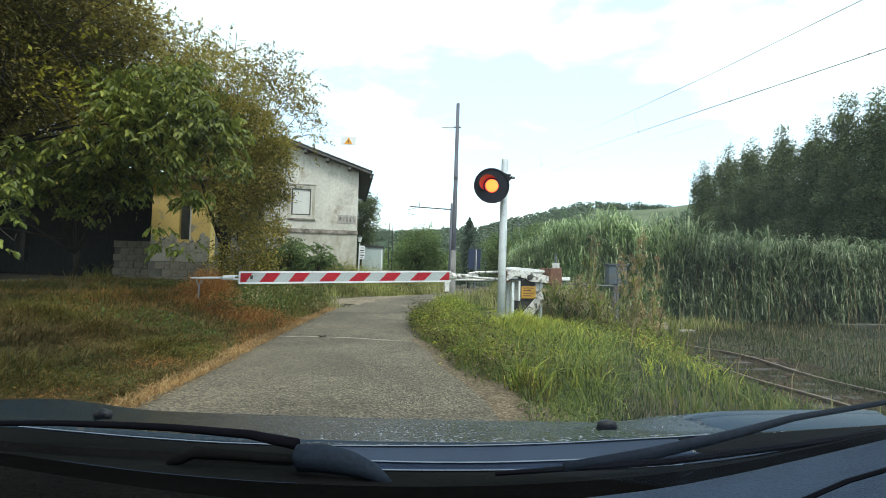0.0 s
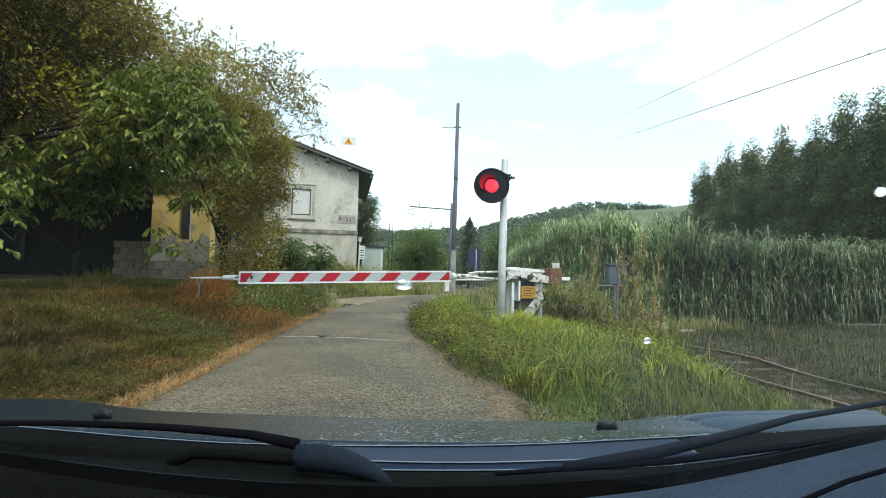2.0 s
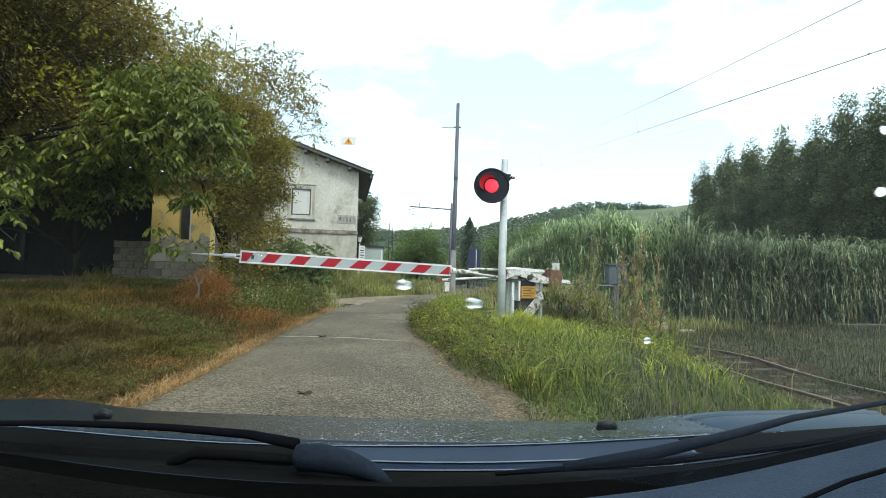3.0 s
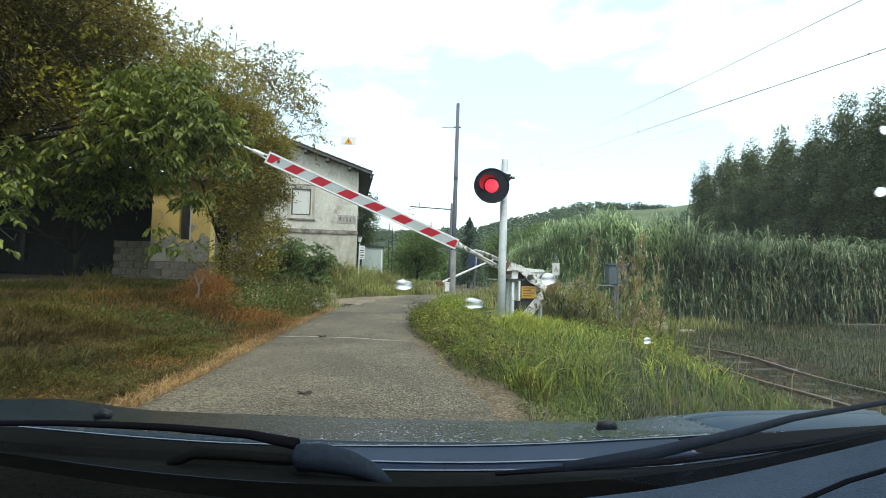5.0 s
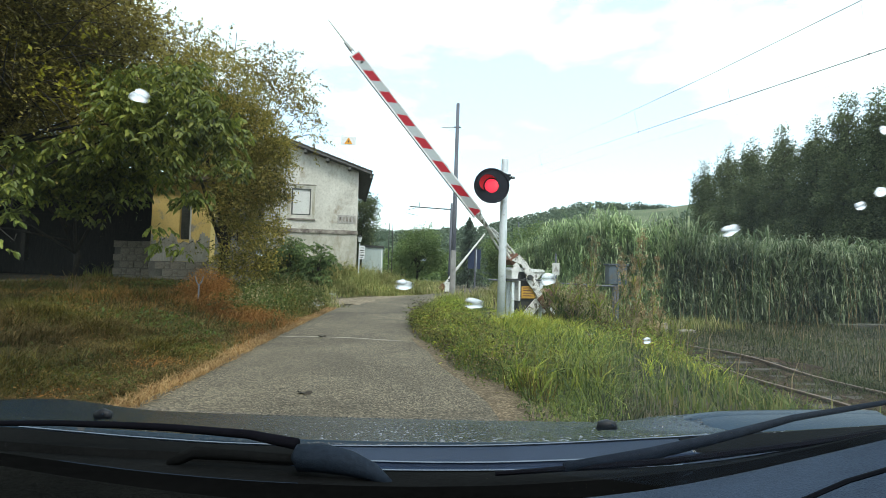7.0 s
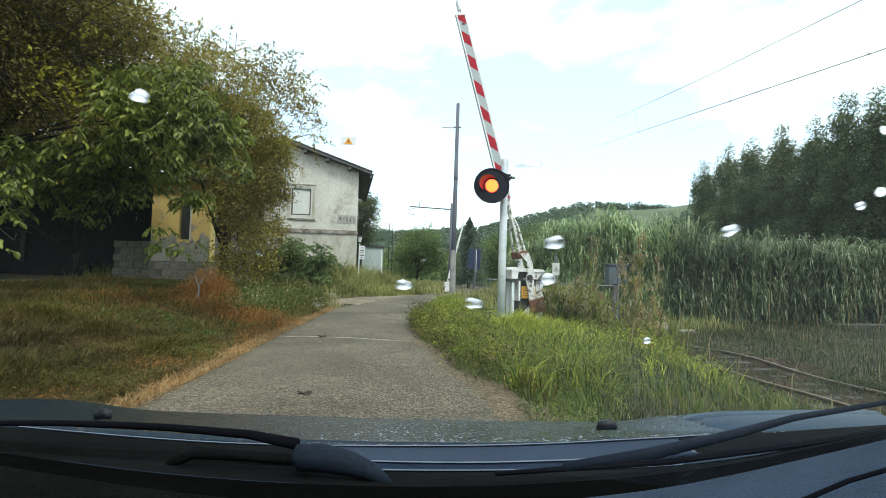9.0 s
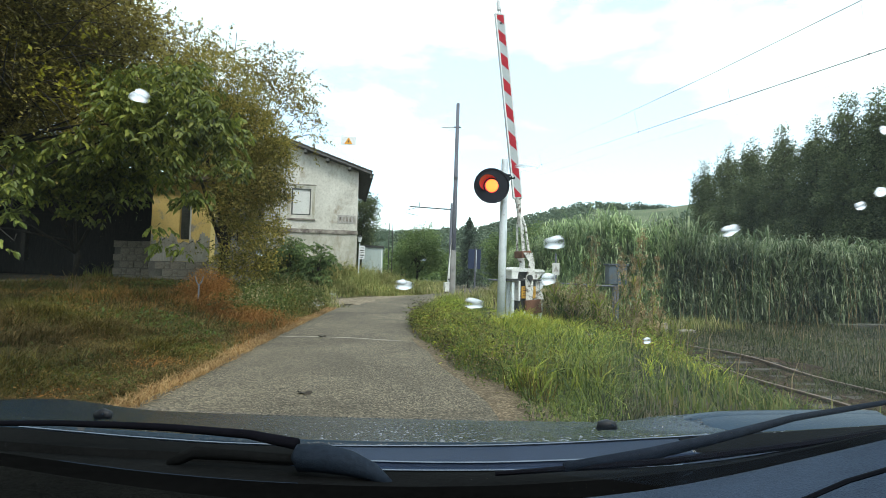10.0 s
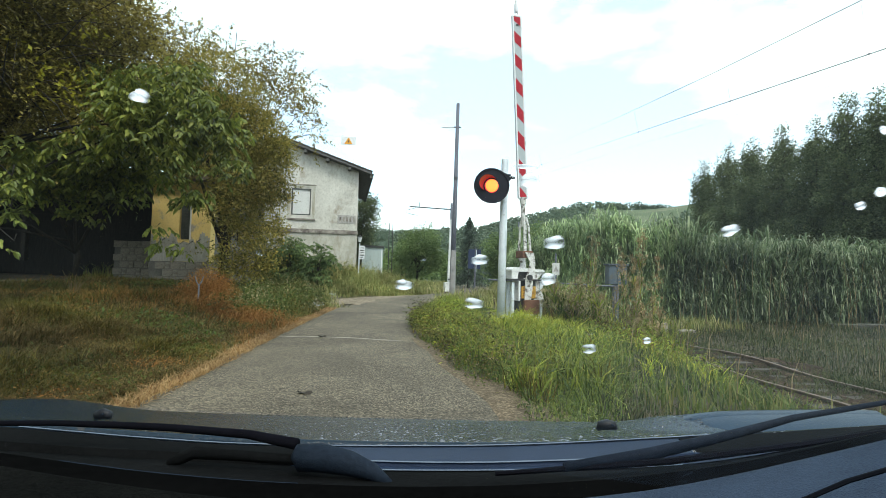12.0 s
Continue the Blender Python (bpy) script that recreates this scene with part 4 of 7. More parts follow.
def flaked(x0, x1, top, rough, seed):
    """Outline of bare render whose upper edge has flaked away unevenly."""
    q = random.Random(seed)
    n_ = max(4, int((x1 - x0) / 0.035))
    rim = []
    for k in range(n_ + 1):
        u = x0 + (x1 - x0) * k / n_
        rim.append((u, top + rough * (0.55 * math.sin(u * 7.3 + seed) + 0.35 * math.sin(u * 17.0 + 2 * seed) + q.uniform(-0.4, 0.4))))
    return [(x0, 1.004)] + rim + [(x1, 1.004)]


part("damp_band", plate(flaked(SX1 + 0.01, -0.02, 1.80, 0.20, 3), 0.012, -0.008), M_greywall, hut, "bare grey render where plaster fell")
part("damp_band", plate(flaked(-1.99, SX0 - 0.01, 1.80, 0.22, 5), 0.012, -0.008), M_greywall, hut)
part("damp_band", plate(flaked(SX0 - 0.006, SX1 + 0.006, 1.62, 0.05, 8), 0.012, -0.008), M_greywall, hut)
part("shutter_jamb", box((SX0 - 0.05, -0.02, SZ0), (SX0 - 0.004, 0.0, SZ1), 0.004), M_ochre, hut)
part("shutter_jamb", box((SX1 + 0.004, -0.02, SZ0), (SX1 + 0.05, 0.0, SZ1), 0.004), M_panelwhite, hut)
# side wall takes the dark mortar colour for the shade of the hedge
part("side_wall", box((-0.35, 0.35, 0.0), (0.0, 5.0, 3.7)), M_mortar_and_shade, hut)
# near-black wall colour stands in for the shade under the trees
M_shade_boards = mat("shade_black_boards", (0.012, 0.011, 0.010), (0.03, 0.027, 0.023), 3, 40, 0.9, stretch=(6, 1, 1))
part("rear_wall", box((-12.0, 4.6, 0.0), (-0.35, 4.95, 3.7)), M_shade_boards, hut)
part("partition_wall", box((-2.0, 0.35, 0.0), (-1.75, 4.6, 3.7)), M_shade_boards, hut)
part("end_wall", box((-12.3, 0.0, 0.0), (-12.0, 4.95, 3.7)), M_shade_boards, hut)
# open shed and posts are added where only darkness lies
for k in range(3):
    part("added_shed_post", box((-6.4 - 3.2 * k, 0.06, 0.9), (-6.24 - 3.2 * k, 0.22, 3.7), 0.01), M_bark, hut)
shut = part("shutter", box((SX0 + 0.02, 0.06, SZ0), (SX1 - 0.02, 0.10, SZ1), 0.004), M_shutter, hut, "half-open dark slatted shutter")
for k in range(16):
    part("slat", box((SX0 + 0.05, 0.03, SZ0 + 0.05 + k * 0.095), (SX1 - 0.05, 0.06, SZ0 + 0.11 + k * 0.095)), M_shutter, shut)
part("roof", box((-2.2, -0.35, 3.7), (0.4, 5.2, 3.9), 0.02), M_tile, hut)
# added roof, deepened to shade the block wall
part("added_shade_roof", box((-12.6, -1.7, 3.68), (-2.203, 5.2, 3.86), 0.02), M_tile, hut)
plinth = part("plinth", box((-2.0, -0.02, -0.3), (0.02, 0.34, 1.0)), M_mortar_and_shade, hut)
part("block_wall", box((-4.10, 1.42, -0.3), (-2.0, 1.74, 1.72)), M_mortar_and_shade, hut)
stone_me = box((0, 0, 0), (0.50, 0.05, 0.235), 0.014)
stone = part("plinth_stone", stone_me, M_stone, plinth)
stone.matrix_basis = pose(-0.50, -0.05, 0.04)
for rowi in range(7):
    for ci in range(12):
        x0 = -0.51 - ci * 0.515 + (0.26 if rowi % 2 else 0.0)
        if (rowi, ci) == (0, 0) or x0 < -4.12 or (rowi > 3 and x0 > -2.5):
            continue
        wide = 0.495 + 0.012 * math.sin(ci * 5.1 + rowi * 2.3)
        if x0 > -0.48:
            wide, x0 = 0.25, -0.25
        st = new("plinth_stone", stone.data)
        st.parent = plinth
        st.matrix_basis = pose(x0, (1.40 if x0 < -2.02 else 0.0) - 0.035 + 0.008 * math.sin(ci * 3 + rowi * 5), rowi * 0.247 + 0.006 + 0.004 * math.sin(ci * 7 + rowi)) @ Matrix.Diagonal((wide / 0.5, 1.0, 0.98 + 0.02 * math.sin(ci * 4 + rowi), 1))

# ---------------------------------------------------------------- signs, shed and boxes by the crossing
notice = thing("notice_board", pose(-4.30, 26.0, 0.2, 0, 0.7, 0), "white notice board with illegible lines on a thin post", "sign")
part("stake", rod((0, 0, -0.2), (0, 0, 2.35), 0.035, seg=8), M_galv, notice)
pl = part("plate", box((0.02, -0.05, 1.55), (0.28, -0.03, 2.24), 0.004), M_signwhite, notice)
for k, (w, hh) in enumerate(((0.18, 0.03), (0.2, 0.05), (0.16, 0.03), (0.2, 0.05), (0.14, 0.03))):
    part("text_bar", box((0.15 - w / 2, -0.056, 2.14 - k * 0.12 - hh), (0.15 + w / 2, -0.05, 2.14 - k * 0.12)), M_ink, pl)
shed = thing("shed", pose(-4.65, 34.0, 0.0, 0, 0, 6), "pale green sheet-metal shed with a flat roof", "shed")
part("wall_panel", box((-0.75, 0, -0.1), (0.62, 1.4, 2.75), 0.01), M_shed, shed)
part("roof", box((-0.82, -0.1, 2.75), (0.68, 1.5, 2.88), 0.01), M_dark, shed)
part("door_edge", box((0.52, -0.02, 0.1), (0.58, 0.0, 2.6), 0.004), M_signwhite, shed)
lantern = thing("lantern", pose(-5.20, 31.6, 0.0), "small white lantern on a thin post by the house", "lantern")
part("stake", rod((0, 0, -0.1), (0, 0, 2.95), 0.03, seg=8), M_dark, lantern)
part("lamp_head", rod((0, 0, 2.95), (0, 0, 3.25), 0.08, 0.15, 10), M_signwhite, lantern)
part("cap", rod((0, 0, 3.25), (0, 0, 3.36), 0.18, 0.05, 10), M_dark, lantern)
blue = thing("road_sign", pose(1.93, 30.4, 0.0, 0, 0.5, 0), "dark blue road sign on a grey post seen edge-on", "sign")
part("stake", rod((0, 0, -0.2), (0, 0, 2.7), 0.05, seg=10), M_polegrey, blue)
part("plate", box((-0.42, 0.06, 1.45), (0.32, 0.09, 2.62), 0.005), M_blue, blue)
part("edge_strip", box((-0.02, 0.03, 1.3), (0.08, 0.06, 2.6), 0.004), M_galv, blue)
tri = thing("warning_sign", pose(3.34, 15.0, -0.2), "small grey warning plate with faded triangle on a stake", "sign")
part("stake", rod((0, 0.02, -0.3), (0, 0.02, 1.98), 0.028, seg=8), M_polegrey, tri)
tp = part("plate", box((-0.105, -0.02, 1.34), (0.105, 0.0, 1.70), 0.004), M_panelwhite, tri)
part("triangle", plate([(-0.07, 1.45), (0.07, 1.45), (0.0, 1.64)], 0.005, -0.026), M_inscr, tp)
cab = thing("signal_cabinet", pose(5.52, 16.0, -0.35), "grey trackside equipment cabinet in the weeds", "cabinet")
part("body", box((-0.28, 0, 1.25), (0.28, 0.4, 1.85), 0.02), M_cabinet, cab)
part("door", box((-0.02, -0.02, 1.28), (0.25, 0.0, 1.82), 0.006), M_cabinet, cab)
part("hood", box((-0.32, -0.05, 1.85), (0.32, 0.45, 1.90), 0.01), M_cabinet, cab)
part("stake", box((-0.08, 0.12, -0.5), (0.08, 0.28, 1.25), 0.01), M_polegrey, cab)
guard = thing("guard_rail", pose(0, 0, 0), "thin grey horizontal guard rail behind the barrier", "fence")
part("bar", rod((1.25, 13.6, 0.98), (5.0, 14.6, 0.86), 0.022, seg=8), M_polegrey, guard)
for k in range(1, 5):
    f = k / 4
    part("guard_post", rod((1.25 + 3.75 * f, 13.6 + f, -1.2), (1.25 + 3.75 * f, 13.6 + f, 1.0 - 0.1 * f), 0.025, seg=8), M_polegrey, guard)
marker = thing("track_marker", pose(7.6, 17.6, -0.85), "pale stone marker beside the rusty track", "marker")
part("stone", box((-0.16, -0.1, -0.1), (0.16, 0.1, 0.45), 0.03), M_stone, marker)

M_trough = mat("mossy_dark_concrete", (0.045, 0.045, 0.035), (0.12, 0.115, 0.095), 2, 25, 0.95, bump=0.3, stain=(0.03, 0.04, 0.015), stain_scale=3)
trough = thing("cable_trough", pose(16.4, 21.3, -0.95, 0, 0, 7), "weathered concrete cable trough below the reeds", "trough")
for k in range(6):
    part("trough_body", box((k * 1.22, -0.18, -0.1), (k * 1.22 + 1.2, 0.18, 0.30), 0.02), M_trough, trough)
    part("trough_lid", box((k * 1.22 - 0.01, -0.22, 0.30), (k * 1.22 + 1.19, 0.22, 0.36 + 0.02 * (k % 2)), 0.012), M_trough, trough)
slab = thing("concrete_slab", pose(9.2, 19.2, -0.86, 4, -3, 12), "broken pale concrete slab beside the track", "slab")
part("slab_top", box((-0.30, -0.16, -0.02), (0.30, 0.16, 0.08), 0.02), M_stone, slab)

# ---------------------------------------------------------------- the car that carries the camera
M_paint = mat("dark_blue_grey_paint", (0.008, 0.018, 0.030), (0.015, 0.030, 0.048), 3, 130, 0.2, bump=0.22, spec=0.28, stain=(0.05, 0.05, 0.05), stain_scale=70, stain_at=(0.58, 0.68))
M_cowl = mat("deep_blue_paint", (0.009, 0.019, 0.046), (0.016, 0.030, 0.066), 6, 160, 0.5, bump=0.012, spec=0.12)
M_cap = mat("satin_wiper_cap", (0.009, 0.014, 0.023), (0.018, 0.026, 0.040), 6, 160, 0.7, bump=0.2, spec=0.05)
M_rubber = mat("black_rubber", (0.003, 0.003, 0.005), (0.006, 0.006, 0.009), 6, 120, 0.75, bump=0.1, spec=0.02)
M_frit = mat("black_glass_border", (0.002, 0.002, 0.002), (0.004, 0.004, 0.004), 6, 120, 0.9, bump=0.0, spec=0.0)
M_dash = mat("grained_dashboard", (0.017, 0.028, 0.050), (0.042, 0.062, 0.102), 14, 900, 0.7, bump=0.35, spec=0.08, grain=0.6)
M_dashtrim = mat("dark_dash_trim", (0.003, 0.004, 0.006), (0.006, 0.007, 0.010), 6, 120, 0.8, bump=0.0, spec=0.02)

car = thing("car", pose(-0.1, 0.0, 0.0), "dark blue-grey car bonnet, wipers and dashboard", "car")


def loft(curves, us, smooth_it=True):
    """A surface through curves, each a function of u giving (y, z)."""
    v = [(u, *c(u)) for c in curves for u in us]
    n = len(us)
    f = [(r * n + i, r * n + i + 1, (r + 1) * n + i + 1, (r + 1) * n + i) for r in range(len(curves) - 1) for i in range(n - 1)]
    return v, f


def loft_part(name, curves, us, material, label="", thick=0.0):
    v, f = loft(curves, us)
    ob = array_mesh(name, v, f, material, car, smooth=True)
    if thick:
        so = ob.modifiers.new("thickness", "SOLIDIFY")
        so.thickness, so.offset = thick, 1
    if label:
        ob["label"] = label
    return ob


US = np.linspace(-1.0, 1.0, 101)


def bonnet_curve(y):
    def c(u):
        q = abs(u)
        bow = 0.12 - 0.10 * float(smooth(0.6, 0.9, y))
        z = 0.891 - 0.24 * (y - 0.6) + bow * u * u + (0.026 * float(smooth(0.45, 0.60, q) * (1 + 0.3 * smooth(0.6, 0.8, q)) * smooth(0.90, 1.04, y) * (1 - smooth(1.08, 1.30, y))) if u > 0 else 0.018 * float(smooth(0.58, 0.84, q))) - 0.16 * float(smooth(0.84, 1.02, q))
        z -= 0.5 * max(0.0, y - 1.25) ** 1.5
        return (y - 0.12 * u * u * (1.4 - y) / 0.8, z)
    return c


loft_part("bonnet", [bonnet_curve(y) for y in (0.60, 0.61, 0.66, 0.72, 0.8, 0.88, 0.96, 1.04, 1.12, 1.2, 1.27, 1.33, 1.38, 1.42)], US, M_paint, "dark glossy bonnet speckled with droplets and dirt", 0.012)
loft_part("bonnet_edge", [lambda u: (bonnet_curve(0.6)(u)[0], bonnet_curve(0.6)(u)[1] + 0.002), lambda u: (bonnet_curve(0.6)(u)[0] - 0.008, bonnet_curve(0.6)(u)[1] - 0.004), lambda u: (bonnet_curve(0.6)(u)[0] - 0.010, bonnet_curve(0.6)(u)[1] - 0.03)], US, M_paint)
# bluer copy of the paint: the sky's reflection is put into the colour
M_wing = mat("sky_tinted_paint", (0.012, 0.030, 0.056), (0.022, 0.046, 0.080), 3, 240, 0.3, bump=0.10, spec=0.16, coat=0.05, stain=(0.05, 0.06, 0.07), stain_scale=70, stain_at=(0.62, 0.70))
WING_U = (0.54, 0.60, 0.65, 0.70, 0.75, 0.80, 0.85, 0.90, 0.95)
WING_TOP = (0.8180, 0.8385, 0.8447, 0.8478, 0.8498, 0.8518, 0.8531, 0.8543, 0.8550)
WING_FOOT = (0.8140, 0.8320, 0.8375, 0.8388, 0.8394, 0.8397, 0.8403, 0.8408, 0.8412)


def wing_rail(y0, values, dz=0.0):
    return lambda u: (y0, float(np.interp(u, WING_U, values)) + dz)


loft_part("wing_crest", [wing_rail(0.88, WING_FOOT, -0.016), wing_rail(0.90, WING_FOOT, 0.0040), wing_rail(0.987, WING_TOP, -0.0040), wing_rail(0.990, WING_TOP, -0.0032), wing_rail(1.0, WING_TOP), wing_rail(1.03, WING_TOP, -0.006), wing_rail(1.12, WING_TOP, -0.035)], np.linspace(0.54, 0.95, 30), M_wing, "raised crest of the wing, its sky reflection put into the blue")
TAB_U = (-0.5, -0.4, -0.3, -0.2, -0.1, 0.0, 0.1, 0.2, 0.3, 0.4, 0.5, 0.6)
TAB_EDGE = (0.9383, 0.9254, 0.9145, 0.9058, 0.9015, 0.9023, 0.9048, 0.9101, 0.9202, 0.9317, 0.9456, 0.9606)
TAB_STEP = (0.9434, 0.9290, 0.9183, 0.9128, 0.9082, 0.9058, 0.9053, 0.9112, 0.9209, 0.9338, 0.9570, 0.9843)
TAB_RIB = (0.9458, 0.9308, 0.9182, 0.9106, 0.9058, 0.9040, 0.9053, 0.9108, 0.9175, 0.9332, 0.9656, 0.9934)
TAB_FOOT = (0.9793, 0.9663, 0.9486, 0.9316, 0.9203, 0.9163, 0.9175, 0.9255, 0.9405, 0.9665, 1.0040, 1.0239)
TAB_DASH = (0.9984, 0.9949, 0.9852, 0.9681, 0.9504, 0.9422, 0.9432, 0.9530, 0.9765, 1.0135, 1.0424, 1.0520)


def tab(u, values):
    """Smooth reading of a height table across the car."""
    return sum(float(np.interp(u + d, TAB_U, values)) for d in (-0.06, -0.03, 0, 0.03, 0.06)) / 5


def rail_of(y0, bow, values, dz=0.0):
    return lambda u: (y0 - bow * u * u, tab(u, values) + dz)


# pale lip colour paints the sky's glint along the panel edges
M_lip_glint = mat("painted_lip_highlight", (0.10, 0.13, 0.18), (0.16, 0.19, 0.25), 6, 60, 0.45, bump=0.0, spec=0.3)
M_scuttle = mat("black_plastic_and_dark_cowl", (0.003, 0.0033, 0.0035), (0.008, 0.0085, 0.009), 8, 200, 0.85, bump=0.15, spec=0.03)
# one cowl in two colours: dark reflections are put into black ends
for name, us, m_, lab in (("cowl_panel", np.linspace(-0.05, 0.36, 34), M_cowl, "blue metallic cowl panel behind the bonnet"), ("dark_cowl_end", np.linspace(0.362, 0.62, 22), M_scuttle, "cowl end with its dark reflection put into matt black"), ("dark_cowl_end", np.linspace(-0.6, -0.052, 44), M_scuttle, "cowl end with its dark reflection put into matt black")):
    loft_part(name, [rail_of(0.586, 0.15, TAB_EDGE, -0.004), rail_of(0.582, 0.15, TAB_EDGE), rail_of(0.545, 0.16, TAB_STEP, -0.0035), rail_of(0.534, 0.16, TAB_STEP), rail_of(0.532, 0.16, TAB_STEP, -0.02)], us, m_, lab)
loft_part("bonnet_lip", [rail_of(0.5885, 0.15, TAB_EDGE, -0.003), rail_of(0.5870, 0.15, TAB_EDGE, 0.0012), rail_of(0.5850, 0.15, TAB_EDGE, 0.0008)], np.linspace(-0.36, 0.45, 60), M_lip_glint, "thin rear lip of the bonnet with a painted sky glint")
loft_part("cowl_highlight", [rail_of(0.5350, 0.16, TAB_STEP, -0.0005), rail_of(0.5340, 0.16, TAB_STEP, 0.0010), rail_of(0.5325, 0.16, TAB_STEP, 0.0002)], np.linspace(0.02, 0.26, 20), M_lip_glint)
loft_part("cowl_step", [rail_of(0.531, 0.16, TAB_STEP, -0.004), rail_of(0.529, 0.16, TAB_STEP, -0.003), rail_of(0.5165, 0.16, TAB_RIB, -0.001)], np.linspace(0.03, 0.44, 36), M_cowl)
loft_part("rib_highlight", [rail_of(0.5160, 0.16, TAB_RIB, -0.0012), rail_of(0.5150, 0.16, TAB_RIB, 0.0004), rail_of(0.5138, 0.16, TAB_RIB, -0.0002)], np.linspace(0.045, 0.335, 30), M_lip_glint)
UD = np.linspace(-0.55, 0.6, 70)
loft_part("cowl_grille", [rail_of(0.530, 0.16, TAB_STEP, -0.012), rail_of(0.528, 0.16, TAB_STEP, -0.006), rail_of(0.5135, 0.16, TAB_RIB, -0.0015), rail_of(0.452, 0.2, TAB_FOOT, -0.003), rail_of(0.446, 0.2, TAB_FOOT, -0.006)], UD, M_scuttle, "weathered black plastic cowl grille")
hump = [(-0.16, 0.502, 0.910), (-0.148, 0.502, 0.916), (-0.1358, 0.502, 0.9213), (-0.0946, 0.502, 0.9195), (-0.0391, 0.500, 0.9175), (-0.0172, 0.500, 0.914)]
part("scuttle_hump", add_tube(bmesh.new(), hump, [0.004, 0.006, 0.006, 0.005, 0.005, 0.003], 10), M_scuttle, car, smooth=True)
# thin lighter strip painted as a highlight along the glass foot
loft_part("glass_foot_highlight", [rail_of(0.4490, 0.2, TAB_FOOT, -0.003), rail_of(0.4480, 0.2, TAB_FOOT, -0.0005), rail_of(0.4465, 0.2, TAB_FOOT, -0.002)], np.linspace(-0.22, -0.02, 20), M_cap)
loft_part("glass_border", [rail_of(0.447, 0.2, TAB_FOOT, -0.002), rail_of(0.445, 0.2, TAB_FOOT), rail_of(0.40, 0.21, TAB_FOOT, -0.004), rail_of(0.35, 0.22, TAB_FOOT, -0.02)], UD, M_frit, "black border along the foot of the windscreen")
# one dashboard in two colours: dark left and sky sheen right put in
M_dash_dark = mat("dash_dark_side", (0.002, 0.0022, 0.0022), (0.010, 0.010, 0.009), 8, 420, 0.85, bump=0.4, spec=0.02)
loft_part("dashboard", [lambda u: (0.358 - 0.22 * u * u, tab(u, TAB_DASH) - 0.02), lambda u: (0.355 - 0.22 * u * u, tab(u, TAB_DASH) - 0.002), lambda u: (0.345 - 0.22 * u * u, tab(u, TAB_DASH) + 0.002), lambda u: (0.22 - 0.2 * u * u, tab(u, TAB_DASH) + 0.008), lambda u: (0.10, tab(u, TAB_DASH) * 0.5 + 0.485), lambda u: (-0.25, 0.95)], np.linspace(0.15, 0.6, 32), M_dash, "grey grained plastic dashboard top")
loft_part("dash_left_dark", [lambda u: (0.358 - 0.22 * u * u, tab(u, TAB_DASH) - 0.02), lambda u: (0.355 - 0.22 * u * u, tab(u, TAB_DASH) - 0.002), lambda u: (0.345 - 0.22 * u * u, tab(u, TAB_DASH) + 0.002), lambda u: (0.22 - 0.2 * u * u, tab(u, TAB_DASH) + 0.008), lambda u: (0.10, tab(u, TAB_DASH) * 0.5 + 0.485), lambda u: (-0.25, 0.95)], np.linspace(-0.55, 0.1495, 40), M_dash_dark, "left half of the dashboard, its darkness put into matt black")
part("dash_trim", add_tube(bmesh.new(), [(0.222, 0.2, 1.0095), (0.2428, 0.2, 1.0172), (0.2582, 0.2, 1.024), (0.2731, 0.2, 1.0286), (0.30, 0.2, 1.035)], [0.0009] * 5, 6), M_dashtrim, car, "dark seam of the dashboard pad")
M_nozzle = mat("dull_black_plastic", (0.006, 0.007, 0.010), (0.014, 0.015, 0.020), 9, 120, 0.5, bump=0.1, spec=0.3)
for u, z in ((-0.3555, 0.8952), (0.328, 0.8973)):
    bm = bmesh.new()
    add_tube(bm, [(u - 0.011, 0.705, z - 0.004), (u - 0.008, 0.702, z + 0.002), (u + 0.001, 0.700, z + 0.004), (u + 0.009, 0.698, z + 0.003), (u + 0.0115, 0.697, z - 0.001)], [0.003, 0.0065, 0.0072, 0.006, 0.003], 14)
    noz = part("washer_nozzle", bm, M_nozzle, car, smooth=True)
    part("jet", rod((u + 0.005, 0.694, z + 0.006), (u + 0.005, 0.689, z + 0.006), 0.0014, seg=8), M_cap, noz)
M_arm = mat("dull_wiper_steel", (0.006, 0.009, 0.016), (0.012, 0.017, 0.028), 6, 160, 0.7, bump=0.15, spec=0.06)
wl_ = part("wiper", add_tube(bmesh.new(), [(-0.37, 0.50, 0.944), (-0.2846, 0.52, 0.9406), (-0.234, 0.53, 0.9372), (-0.1759, 0.53, 0.9358), (-0.0927, 0.525, 0.9325), (-0.0368, 0.50, 0.9324)], [0.0025, 0.003, 0.0035, 0.0038, 0.0045, 0.0055], 12), M_rubber, car, "black wiper arm and blade", smooth=True)
part("pivot_cap", add_tube(bmesh.new(), [(-0.034, 0.487, 0.921), (-0.031, 0.487, 0.924), (-0.010, 0.486, 0.925), (0.018, 0.482, 0.922), (0.040, 0.476, 0.917), (0.058, 0.470, 0.909)], [0.006, 0.0125, 0.013, 0.011, 0.008, 0.003], 18), M_cap, wl_, smooth=True)
wr_ = part("wiper", add_tube(bmesh.new(), [(0.52, 0.46, 0.999), (0.43, 0.48, 0.974), (0.375, 0.48, 0.958), (0.29, 0.46, 0.945), (0.21, 0.45, 0.935)], [0.002, 0.003, 0.0042, 0.0055, 0.004], 12), M_arm, car, "black wiper arm and blade", smooth=True)
part("blade_spine", add_tube(bmesh.new(), [(0.54, 0.44, 0.985), (0.42, 0.455, 0.958), (0.30, 0.45, 0.942), (0.15, 0.45, 0.928)], [0.002, 0.003, 0.003, 0.002], 6), M_rubber, wr_)


